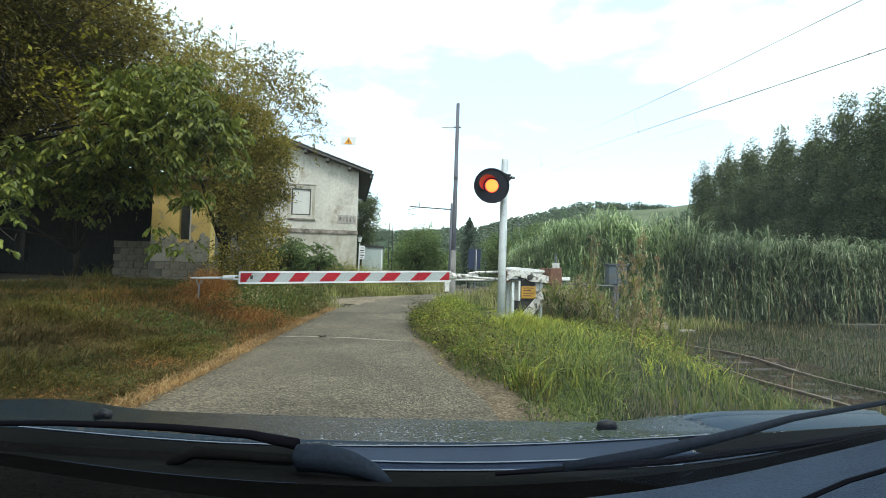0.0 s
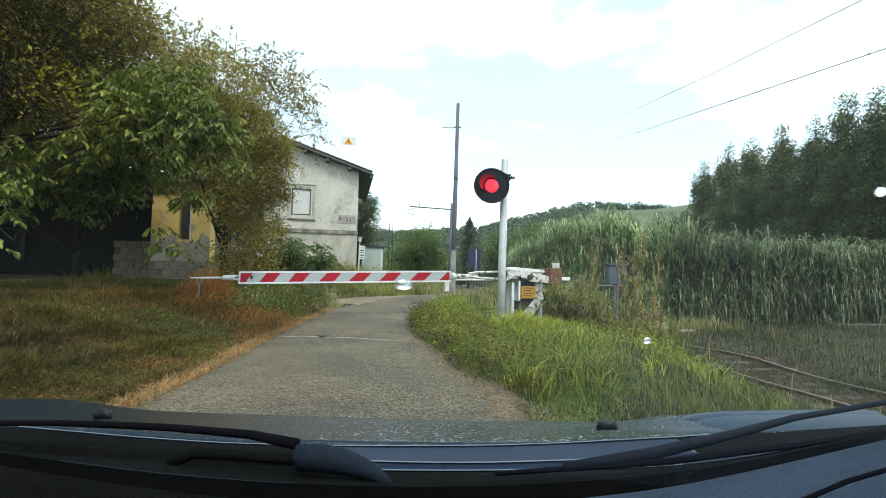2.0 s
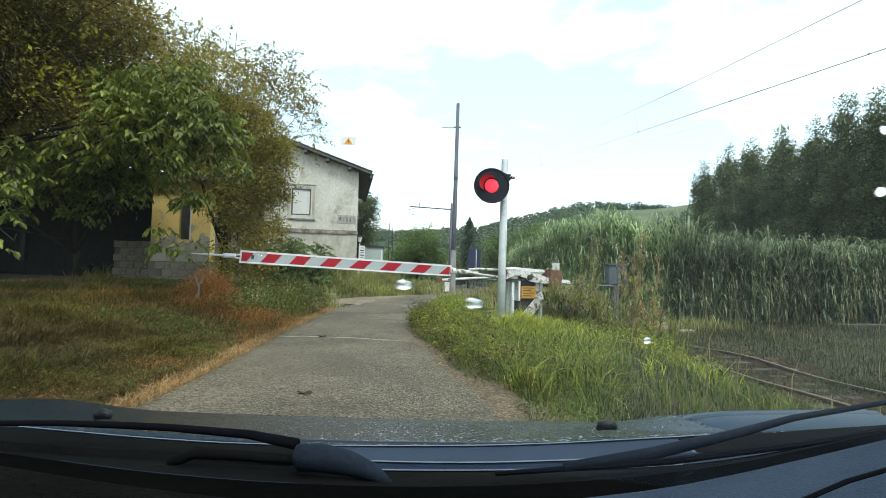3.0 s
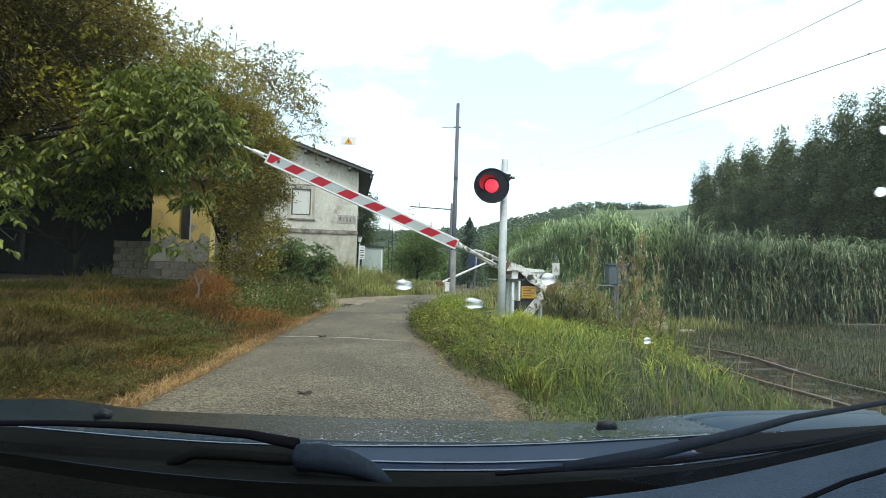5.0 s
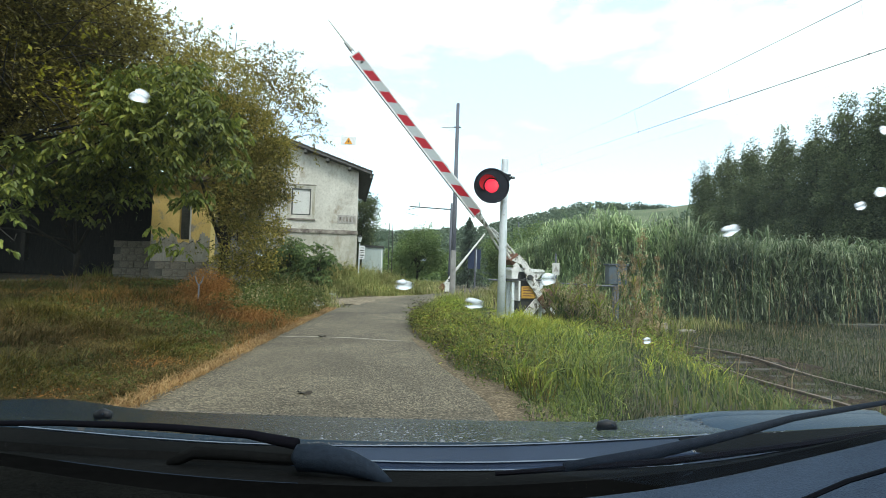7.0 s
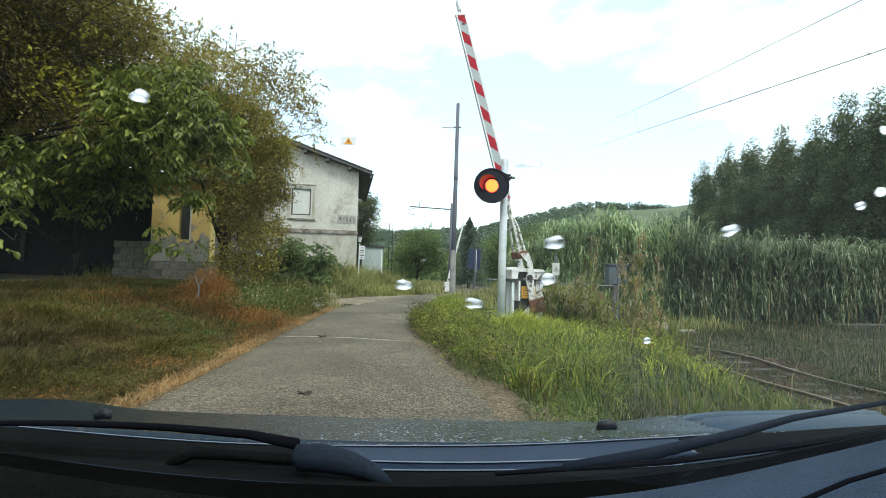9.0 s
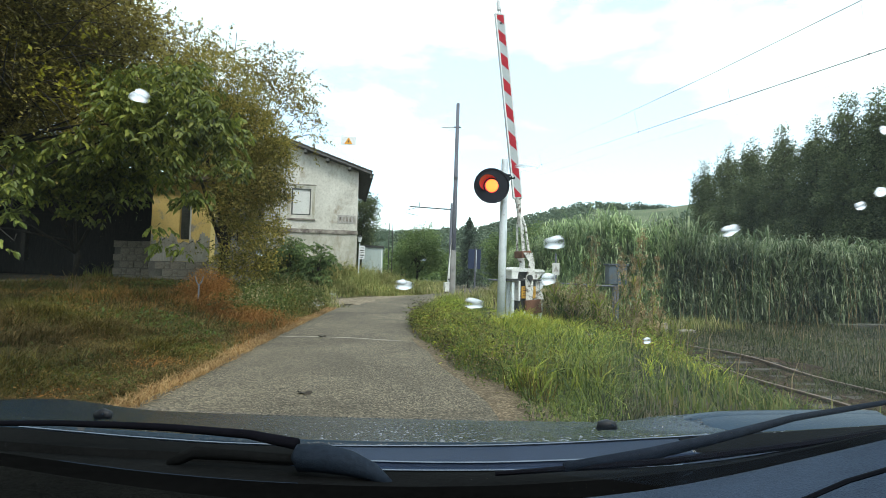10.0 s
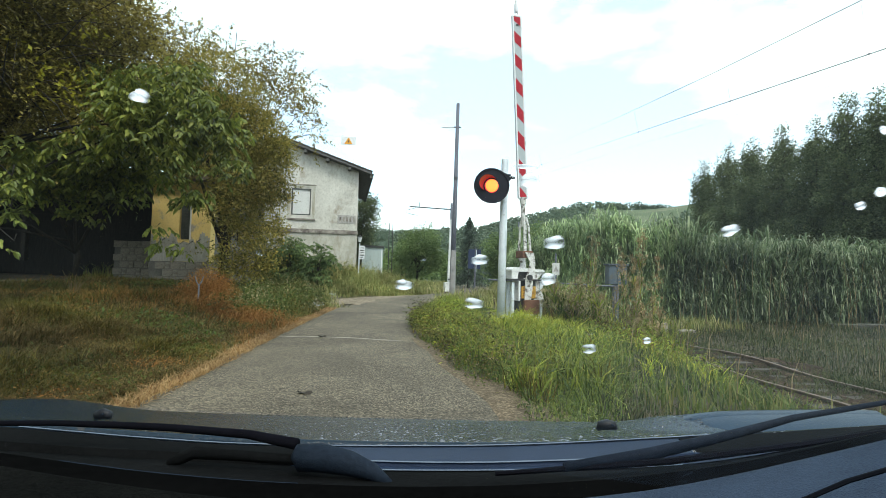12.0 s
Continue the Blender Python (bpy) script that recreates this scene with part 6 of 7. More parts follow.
CROWN_E = [(-0.96, -0.9, 3.5, 0.9), (2.0, -0.5, 3.7, 0.5), (-1.89, -1.3, 3.2, 0.9), (0.5, -1.0, 3.6, 0.7), (-2.6, -1.8, 1.4, 0.8), (-1.6, -2.2, 2.2, 0.35)]
BANK = "trees of the bank"
acacia = tree(-9.3, 9.4, 7, round_lobes(CROWN_A), 23000, 5, 0.070, M_acacia, "dark leafy acacia tree overhanging the bank", "acacia_tree", 0.42, 0.2, 0.14, 0.25, group=BANK, sprays=560, shoot=1.1)
bare = []
for i in range(90):
    q = random.Random(900 + i)
    bx, by0, bz0, brr = CROWN_A[q.choice((0, 1, 3, 4, 5, 6))]
    o = Vector((bx + q.uniform(-0.8, 0.8) * brr, by0 - q.uniform(0.55, 1.0) * brr, bz0 + q.uniform(-0.5, 0.9) * brr))
    d_ = Vector((q.uniform(0.2, 1.0), q.uniform(-0.35, 0.15), q.uniform(-0.65, 0.25))).normalized()
    ln_ = q.uniform(0.5, 1.6)
    bare.append([o, o + d_ * ln_ * 0.5 + Vector((0, 0, q.uniform(-0.05, 0.08))), o + d_ * ln_ + Vector((0, 0, -0.16 * ln_))])
bm = bmesh.new()
for o, m_, e_ in bare:
    add_tube(bm, [o, m_, e_], [0.011, 0.007, 0.003], 4)
part("bare_twigs", bm, M_bark, acacia)
gold = np.column_stack([rng.uniform(3.0, 4.05, 42), rng.uniform(-2.1, -1.6, 42), rng.uniform(2.9, 4.3, 42)])
gold = gold[np.sin(gold[:, 0] * 5) + np.sin(gold[:, 2] * 4.3) > -0.5]
v, f = leaf_arrays(clumped(gold, 9, 0.09), 0.082, 0.5, 0.6)
array_mesh("golden_leaves", v, f, M_goldleaf, acacia)
tree(-8.7, 9.0, 5, round_lobes(CROWN_W), 1900, 1, 0.125, M_walnut, "broad green walnut tree with drooping pinnate leaves over the bank", "walnut_tree", 0.42, 0.05, 0.10, 0.3, 0.7, group=BANK, pinnate=True)
tree(-8.7, 9.0, 3, round_lobes(HANGING), 40, 1, 0.145, M_walnut, "drooping walnut branch in front of the ochre wall", "walnut_branch", 0.45, 0.007, 0.0, 0.1, 0.8, group=BANK, category="branch", pinnate=True)
tree(-6.3, 14.4, 6, round_lobes(CROWN_G), 27000, 5, 0.080, M_autumn, "brown-gold leafy locust tree beside the outbuilding", "locust_tree", 0.45, 0.12, 0.28, 0.3, group=BANK, sprays=620, shoot=0.55, sag=0.5)
tree(-6.8, 16.0, 8, round_lobes(CROWN_T), 800, 5, 0.11, M_acacia, "thin airy treetop against the sky", "acacia_tree", 0.42, 0.06, 0.6, 0.2, group=BANK, sprays=210, shoot=0.75)
tree(-11.5, 15.9, 3, round_lobes(CROWN_E), 1300, 5, 0.18, M_walnut, "dark undergrowth of young walnut beside the outbuilding", "walnut_tree", 0.42, 0.1, 0.0, 0.2, group=BANK, sprays=120, sag=0.7)
tree(-12.5, 11.0, 9, lobes(14, 3.0, 3.0, 3.6, 9.5, 1.6, 3), 5000, 5, 0.22, M_acacia, "dense acacia tree deep in the bank", "acacia_tree", 0.42, 0.2, 0.0, 0.2, group=BANK)
tree(-14.5, 14.6, 9, lobes(14, 3.2, 2.4, 4.6, 9.5, 1.6, 21), 5000, 5, 0.24, M_acacia, "dense acacia tree deep in the bank", "acacia_tree", 0.42, 0.2, 0.0, 0.2, group=BANK)
tree(-11.0, 23.5, 7, lobes(14, 2.4, 2.2, 2.5, 7.0, 1.5, 4), 4200, 5, 0.2, M_acacia, "tall acacia tree behind the outbuilding", "acacia_tree", 0.42, 0.2, 0.0, 0.2, group=BANK)
# unseen trees beside and behind the car, added to shade bank and bonnet
for i, (x, y, h) in enumerate(((-9.5, 3.2, 9.0), (-8.5, -2.0, 9.5), (-9.5, -7.5, 9.0))):
    tree(x, y, h, lobes(13, 3.0, 2.6, 2.4, 9.6, 1.7, 60 + i) + [(2.6, -1.0, 7.6, 1.6, 1.6, 1.2), (3.6, -1.8, 8.2, 1.5, 1.5, 1.1)], 3800, 5, 0.24, M_acacia, "unseen acacia tree beside the lane, added to shade the bank", "acacia_tree", 0.42, 0.2, 0.0, 0.2, group=BANK)
# undergrowth
tree(-6.9, 21.5, 2.5, lobes(9, 0.9, 1.0, 0.4, 1.7, 0.55, 8), 1300, 5, 0.09, M_bramble, "tangled bramble bush at the edge of the trees", "bush", 0.5, 0.05, 0.1, category="bush")
for x, y, sd in ((-5.05, 20.6, 9), (-6.3, 20.9, 10), (-7.1, 24.4, 19)):
    tree(x, y, 1.6, lobes(10, 0.85, 0.6, 0.4, 1.95, 0.42, sd), 300, 1, 0.15, M_fern, "feathery green ailanthus shrub below the gable", "shrub", 0.3, 0.03, 0.2, category="shrub", droop=0.25, pinnate=True)
# beyond the crossing
tree(-7.2, 43.8, 7, lobes(10, 1.0, 1.2, 1.6, 7.4, 1.0, 11), 2400, 5, 0.2, M_poplar, "dark tree behind the house corner", "tree", 0.5, 0.14, 0.15)
tree(-2.3, 46.0, 5, lobes(10, 2.2, 1.5, 1.1, 4.6, 1.2, 12), 2200, 5, 0.2, M_farleaf, "rounded green willow beyond the track", "willow", 0.4, 0.14, 0.1)
tree(-4.2, 52.0, 4, lobes(8, 1.8, 1.4, 0.9, 3.8, 1.1, 13), 1500, 5, 0.2, M_farleaf, "low pale green willow bush", "willow", 0.4, 0.1, 0.1)
tree(5.0, 48.0, 5, lobes(9, 2.0, 1.4, 1.0, 4.4, 1.1, 14), 1900, 5, 0.2, M_farleaf, "pale green willow behind the far barrier", "willow", 0.4, 0.12, 0.1)
tree(9.0, 50.0, 6, lobes(10, 2.6, 1.5, 1.2, 5.6, 1.3, 15), 2200, 5, 0.22, M_farleaf, "pale green willow behind the far barrier", "willow", 0.4, 0.12, 0.1)
tree(7.5, 42.0, 5, lobes(10, 2.0, 1.4, 1.0, 4.6, 1.1, 16), 2000, 5, 0.2, M_farleaf, "pale green willow beside the reeds", "willow", 0.4, 0.12, 0.1)
tree(12.0, 46.0, 6, lobes(10, 2.6, 1.5, 1.2, 5.4, 1.3, 17), 2200, 5, 0.22, M_farleaf, "pale green willow behind the reeds", "willow", 0.4, 0.12, 0.1)
# spruce
sp = thing("spruce_tree", pose(2.05, 40.0, 0), "dark narrow spruce beyond the crossing", "tree")
part("trunk", rod((0, 0, -0.2), (0, 0, 5.2), 0.12, 0.02, 8), M_bark, sp)
n = 6500
f = rng.uniform(0, 1, n) ** 1.3
a = rng.uniform(0, math.tau, n)
rr = (1 - f) ** 0.72 * 2.3 * (0.62 + 0.38 * np.sin(f * 52 + 3 * np.sin(a * 2 + f * 9))) * rng.uniform(0.05, 1, n) ** 0.45
p = np.column_stack([np.cos(a) * rr, np.sin(a) * rr, 0.5 + f * 5.0 - rr * 0.25])
v, fc = leaf_arrays(p, 0.30, 0.2, 0.6)
array_mesh("crown", v, fc, M_spruce, sp)

# row of poplars: pointed crowns of rising boughs
POPLAR_Y = (28.2, 31.4, 34.6, 37.3, 40.9, 44.0, 47.6, 53.4, 58.1)
for i, y in enumerate(POPLAR_Y):
    for rowx in (29.5, 34.0):
        q = random.Random(i * 7 + int(rowx))
        hh = q.uniform(14.6, 15.6) + (0.7 if i < 4 else 0.0) if rowx < 30 else q.uniform(11.0, 12.6)
        stack = [(q.uniform(-0.5, 0.5), q.uniform(-0.5, 0.5), z, r, r, 1.7) for z, r in ((1.6, 1.7), (3.6, 2.0), (5.6, 2.1), (7.6, 1.9), (9.4, 1.5), (11.0, 1.1))]
        stack += [(q.uniform(-0.2, 0.2), q.uniform(-0.2, 0.2), hh - 3.2, 0.85, 0.85, 1.7), (0.0, 0.0, hh - 1.5, 0.55, 0.55, 1.5)]
        for k in range(12):
            a, reach = q.uniform(0, math.tau), q.uniform(0.6, 1.35)
            stack.append((math.cos(a) * reach, math.sin(a) * reach, hh - 2.0 - reach * q.uniform(0.9, 2.2), 0.42, 0.42, q.uniform(1.1, 1.6)))
        tree(rowx + q.uniform(-0.4, 0.4), y + q.uniform(-0.4, 0.4) + (1.6 if rowx > 30 else 0), hh, stack, 9000 if rowx < 30 else 3200, 6, 0.155, M_poplar, "tall dark green poplar in a row", "poplar_tree", 0.7, 0.2, 0.16, 0.35, group="row of poplars", sprays=120, shoot=1.0, sag=-0.5)

# woods on the hills: many far crowns
n = 5200
r = rng.uniform(130, 640, n)
az = rng.uniform(-0.35, 0.75, n)
hx, hy = r * np.sin(az), r * np.cos(az)
dens = np.sin(hx * 0.021 + 1) * np.cos(hy * 0.017) + 0.6 * np.sin(hx * 0.05 - hy * 0.041)
keep = (dens > -0.15 + 0.55 * smooth(0.12, 0.35, az) * (r > 300)) | (r < 190)
hx, hy, r = hx[keep], hy[keep], r[keep]
per = 46
c = np.repeat(np.column_stack([hx, hy, land(hx, hy)]), per, axis=0)
sz = np.repeat(rng.uniform(2.0, 4.2, len(hx)), per)[:, None]
d = unit(rng.normal(size=(len(c), 3)))
c = c + d * sz * np.array([1, 1, 1.15]) * rng.uniform(0.6, 1, (len(c), 1)) + np.array([0, 0, 1.0]) * sz * 0.9
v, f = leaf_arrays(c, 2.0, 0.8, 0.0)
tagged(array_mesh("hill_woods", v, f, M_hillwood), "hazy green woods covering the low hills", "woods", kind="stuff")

# near wood edge behind the crossing
n = 260
hx, hy = rng.uniform(-45, 26, n), rng.uniform(58, 125, n)
c = np.repeat(np.column_stack([hx, hy, land(hx, hy)]), 90, axis=0)
sz = np.repeat(rng.uniform(1.3, 2.6, n), 90)[:, None]
d = unit(rng.normal(size=(len(c), 3)))
c = c + d * sz * rng.uniform(0.6, 1, (len(c), 1)) + np.array([0, 0, 1.0]) * sz * 0.9
v, f = leaf_arrays(c, 0.7, 0.6, 0.1)
tagged(array_mesh("far_bushes", v, f, M_farleaf), "pale green bushes and trees beyond the railway", "bushes", kind="stuff")


# ---------------------------------------------------------------- reeds
def reed_bed(n, xr, front, depth, hfun):
    """Tall cane stems with long arching leaves."""
    x = rng.uniform(*xr, n)
    y = np.interp(x, *front) + rng.uniform(0, depth, n) ** 1.0
    z = land(x, y)
    h = hfun(x) * rng.uniform(0.62, 1.06, n) * (0.93 + 0.09 * np.sin(x * 2.3 + 1.7 * np.sin(y * 1.1)) + 0.05 * np.sin(x * 5.9 + y))
    lean = rng.normal(0, 0.07, (n, 2))
    items = []
    # stems
    w = 0.022
    v = np.empty((n, 4, 3))
    b = np.column_stack([x, y, z])
    top = b + np.column_stack([lean * h[:, None], h * 0.93])
    v[:, 0], v[:, 1] = b - [w, 0, 0], b + [w, 0, 0]
    v[:, 2], v[:, 3] = top + [w * 0.4, 0, 0], top - [w * 0.4, 0, 0]
    items.append((v.reshape(-1, 3), np.arange(n * 4).reshape(n, 4)))
    per = 22
    k = np.repeat(np.arange(n), per)
    m = len(k)
    f = rng.uniform(0.02, 0.98, m)
    root = b[k] + (top - b)[k] * f[:, None]
    a = rng.uniform(0, math.tau, m)
    d = np.column_stack([np.cos(a), np.sin(a), np.zeros(m)])
    s = np.column_stack([-np.sin(a), np.cos(a), np.zeros(m)])
    ln = rng.uniform(0.4, 0.9, (m, 1))
    wd = ln * 0.078
    up = np.array([0, 0, 1.0])
    rise_ = rng.uniform(0.18, 0.55, (m, 1))
    stiff = rng.uniform(0, 1, (m, 1)) < 0.4
    rise_ = np.where(stiff, rise_ + 0.28, rise_)
    mid = root + d * ln * 0.34 + up * ln * rise_
    out_ = root + d * ln * 0.68 + up * ln * (rise_ * rng.uniform(0.7, 1.25, (m, 1)))
    tip = root + d * ln * 0.86 + up * ln * (rise_ - rng.uniform(0.1, 0.7, (m, 1)) * np.where(stiff, 0.1, 1.0))
    v = np.empty((m, 8, 3))
    v[:, 0], v[:, 1] = root - s * wd * 0.35, root + s * wd * 0.35
    v[:, 2], v[:, 3] = mid - s * wd * 0.5, mid + s * wd * 0.5
    v[:, 4], v[:, 5] = out_ - s * wd * 0.38, out_ + s * wd * 0.38
    v[:, 6], v[:, 7] = tip - s * wd * 0.04, tip + s * wd * 0.04
    q = np.arange(m)[:, None] * 8
    items.append((v.reshape(-1, 3), np.concatenate([q + [0, 1, 3, 2], q + [2, 3, 5, 4], q + [4, 5, 7, 6]])))
    return join_arrays(items)


REED_FRONT = (np.array([4.0, 5.5, 7, 10, 16, 30.0]), np.array([27.0, 25.0, 23.6, 23.0, 22.6, 22.0]))


def reed_height(x):
    return np.interp(x, [4.0, 5.0, 6.5, 7.4, 9, 11, 13, 15.7, 18, 27], [2.9, 3.2, 4.0, 4.5, 5.2, 5.0, 4.4, 3.9, 3.8, 3.8])


v, f = reed_bed(2900, (4.3, 10.8), REED_FRONT, 5.0, reed_height)
tagged(array_mesh("giant_reeds", v, f, M_reed), "dense stand of tall grey-green giant reeds", "reeds", kind="stuff")
# right-hand reeds drawn in the shade-dulled colour
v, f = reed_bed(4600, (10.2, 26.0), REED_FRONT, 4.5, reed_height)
tagged(array_mesh("shade_dulled_reeds", v, f, M_reed_dull), "dense stand of reeds dulled in colour for the shade by the poplars", "reeds", kind="stuff")


# ---------------------------------------------------------------- grasses
def scatter(n, x0, x1, y0, y1):
    return np.column_stack([rng.uniform(x0, x1, n), rng.uniform(y0, y1, n)])


def off_road(p):
    return np.abs(p[:, 0] - np.interp(p[:, 1], ROAD_Y, ROAD_X)) - np.interp(p[:, 1], ROAD_Y, ROAD_W)


def off_track(p):
    return np.abs(p[:, 0] - np.interp(p[:, 1], TRACK_Y, TRACK_X))


def on_gravel(p, d):
    side = p[:, 0] < np.interp(p[:, 1], ROAD_Y, ROAD_X)
    return side & (p[:, 1] > 15.0) & (p[:, 1] < 25.2) & (d < 0.05 + 1.0 * np.sin(np.clip((p[:, 1] - 14.6) / 10.8, 0, 1) * math.pi))


def patch(p, s, k):
    x, y = 0.83 * p[:, 0] + 0.56 * p[:, 1], 0.83 * p[:, 1] - 0.56 * p[:, 0]
    return 0.5 + 0.22 * wob(x, y, s, k) + 0.18 * wob(y, x, s * 1.63, k + 1.7)


def grass(name, p, h, w, material, label, lean=0.4, bend=0.6):
    v, f = blades(p, land(p[:, 0], p[:, 1]) - 0.02, h, w, lean, bend)
    return tagged(array_mesh(name, v, f, material), label, "grass", kind="stuff")


# bank on the left: short matted grass in patches of green and straw
def left_bank(n, x0, y1, gap):
    q = scatter(n, x0, -2.2, 2.2, y1)
    dd = off_road(q)
    keep = (q[:, 0] < np.interp(q[:, 1], ROAD_Y, ROAD_X)) & (dd > gap) & ~on_gravel(q, dd)
    return q[keep], dd[keep]


p, d = left_bank(190000, -9.5, 18.0, 0.12)
p_near, d_near = left_bank(110000, -7.0, 7.0, 0.12)
p, d = np.concatenate([p, p_near]), np.concatenate([d, d_near])
k = patch(p, 1.7, 2) + 0.35 * patch(p, 5.1, 3) + rng.normal(0, 0.12, len(p)) > 0.53
tuft = 0.70 + 0.85 * smooth(0.3, 0.8, patch(p, 5.3, 1)) * smooth(0.2, 0.7, patch(p, 2.1, 9) + 0.2)
grass("bank_grass", p[k], tuft[k] * (0.055 + 0.075 * smooth(0, 1.5, d[k])) * rng.uniform(0.5, 1.6, k.sum()), 0.0045 + 0.0005 * p[k][:, 1], M_drygrass, "dry matted straw and olive grass on the bank", 0.9, 1.0)
k2 = ~k
grass("green_bank_grass", p[k2], tuft[k2] * (0.06 + 0.085 * smooth(0, 1.5, d[k2])) * rng.uniform(0.5, 1.7, k2.sum()), 0.0045 + 0.0006 * p[k2][:, 1], M_bankgreen, "green tufts among the dry bank grass", 0.8, 0.9)
p, d = left_bank(16000, -8.5, 18.0, 0.5)
k = (patch(p, 1.1, 8) + 0.3 * smooth(9, 14, p[:, 1]) > 0.62) & (p[:, 1] > 7.5 + 1.5 * rng.uniform(-1, 1, len(p)))
p = p[k]
c = np.column_stack([p, land(p[:, 0], p[:, 1]) + rng.uniform(0.03, 0.42, len(p)) * (0.5 + 1.0 * smooth(9, 13, p[:, 1]) * rng.uniform(0.4, 1, len(p))) * (0.3 + 0.7 * smooth(-6.2, -4.8, p[:, 0]))])
v, f = leaf_arrays(clumped(c, 3, 0.05), 0.07, 0.5, 0.1)
tagged(array_mesh("bank_weeds", v, f, M_bramble), "leafy green weeds growing in the bank grass", "weeds", kind="stuff")
p, d = left_bank(60000, -9.5, 14.0, 0.2)
c = np.column_stack([p, land(p[:, 0], p[:, 1]) + rng.uniform(0.0, 0.10, len(p)) * (0.6 + patch(p, 3.1, 4))])
kind = patch(p, 1.9, 5) + rng.normal(0, 0.14, len(p))
for name, sel, m_, lab in (("bank_herbs", kind > 0.52, M_bramble, "small dull green herbs matted in the bank grass"), ("bank_litter", (kind <= 0.52) & (kind > 0.20), M_drygrass, "dead leaves and straw matted on the bank"), ("rusty_herbs", kind <= 0.20, M_orange, "withered rust-coloured herbs on the bank")):
    v, f = leaf_arrays(clumped(c[sel], 3, 0.03), 0.028, 0.4, 0.0, 1.2)
    tagged(array_mesh(name, v, f, m_), lab, "weeds", kind="stuff")
# withered orange weeds by the edge and below the barrier tip
p3 = scatter(42000, -11, -2.2, 3.0, 16.0)
d3 = off_road(p3)
k = (p3[:, 0] < np.interp(p3[:, 1], ROAD_Y, ROAD_X)) & (d3 > 0.05) & ((d3 < 0.5) & (rng.uniform(0, 1, len(p3)) < 0.05 + 0.10 * smooth(6, 9, p3[:, 1]) + 0.80 * np.exp(-((p3[:, 1] - 8.9) / 0.7) ** 2)) | (patch(p3, 1.4, 7) > 0.58) & (p3[:, 1] > 7.6) & (p3[:, 0] > -7.2 + 1.2 * rng.normal(0, 1, len(p3))) & (p3[:, 1] < 12.5) | (np.hypot(p3[:, 0] + 4.7, p3[:, 1] - 10.1) < 0.75) & (rng.uniform(0, 1, len(p3)) < 0.9))
p3 = p3[k]
grass("withered_weeds", p3, rng.uniform(0.06, 0.26, len(p3)) * (1 + 0.7 * smooth(8, 11, p3[:, 1]) * (d3[k] > 0.5)), 0.008, M_orange, "withered orange-brown weeds along the lane's edge", 0.6, 0.8)
pr = np.column_stack([rng.normal(-5.15, 0.42, 1500), rng.normal(11.35, 0.38, 1500)])
hr = np.exp(-((pr[:, 0] + 5.15) / 0.65) ** 2 - ((pr[:, 1] - 11.35) / 0.8) ** 2)
grass("rusty_weeds", pr, rng.uniform(0.25, 0.95, 1500) * hr, 0.009, M_orange, "tall rusty weeds in front of the outbuilding", 0.5, 0.7)
c = np.column_stack([pr, land(pr[:, 0], pr[:, 1]) + rng.uniform(0.05, 0.80, 1500) * hr])
v, f = leaf_arrays(clumped(c, 5, 0.06), 0.045, 0.4, 0.3)
tagged(array_mesh("rusty_leaves", v, f, M_orange), "withered rusty leaves on the tall weeds", "weeds", kind="stuff")
for x, y, sx, sy, n_ in ((-3.62, 9.9, 0.24, 0.42, 800), (-4.50, 10.2, 0.28, 0.36, 1000)):
    pr = np.column_stack([rng.normal(x, sx, n_), rng.normal(y, sy, n_)])
    grass("rusty_clump", pr, rng.uniform(0.10, 0.36, n_), 0.009, M_orange, "low clump of rust-coloured weeds by the lane", 0.8, 0.9)
    c = np.column_stack([pr, land(pr[:, 0], pr[:, 1]) + rng.uniform(0.04, 0.28, n_)])
    v, f = leaf_arrays(clumped(c, 3, 0.04), 0.035, 0.4, 0.2)
    tagged(array_mesh("rusty_leaves", v, f, M_orange), "withered rusty leaves of the low clump", "weeds", kind="stuff")
# leafy weeds crowding the edge of the lane before the crossing
p, d = left_bank(26000, -7.0, 17.0, 0.15)
k = (p[:, 1] > 10.2) & (d < 2.4)
p, d = p[k], d[k]
top = (0.18 + 0.62 * smooth(0.1, 1.0, d)) * smooth(10.0, 12.0, p[:, 1]) * (0.45 + 0.8 * patch(p, 2.6, 6)) * (1 - 0.5 * smooth(1.6, 2.4, d))
lift = rng.uniform(0.05, 1.0, len(p))
c = np.column_stack([p, land(p[:, 0], p[:, 1]) + top * lift])
tone = patch(p, 2.2, 11) + rng.normal(0, 0.12, len(p))
for name, sel, m_, lab in (("lane_edge_weeds", tone > 0.46, M_bankgreen, "leafy green weeds crowding the lane's edge"), ("dull_lane_weeds", (tone <= 0.46) & (tone > 0.33), M_bramble, "dull leafy weeds crowding the lane's edge"), ("straw_lane_weeds", tone <= 0.33, M_palestraw, "straw-coloured seeding weeds at the lane's edge")):
    v, f = leaf_arrays(clumped(c[sel], 2, 0.04), 0.055, 0.4, 0.2)
    tagged(array_mesh(name, v, f, m_), lab, "weeds", kind="stuff")
k = rng.uniform(0, 1, len(p)) < 0.35
grass("lane_edge_grass", p[k], top[k] * rng.uniform(0.6, 1.25, k.sum()), 0.011, M_darkgrass, "tall grass among the weeds of the lane's edge", 0.5, 0.8)
pr = np.column_stack([rng.normal(-6.4, 0.7, 900), rng.normal(9.2, 0.7, 900)])
grass("rusty_weeds", pr, rng.uniform(0.06, 0.30, 900), 0.011, M_orange, "low rusty weeds on the bank", 0.8, 0.9)
p4 = scatter(90000, -3.8, -2.0, 2.5, 15.0)
d4 = off_road(p4)
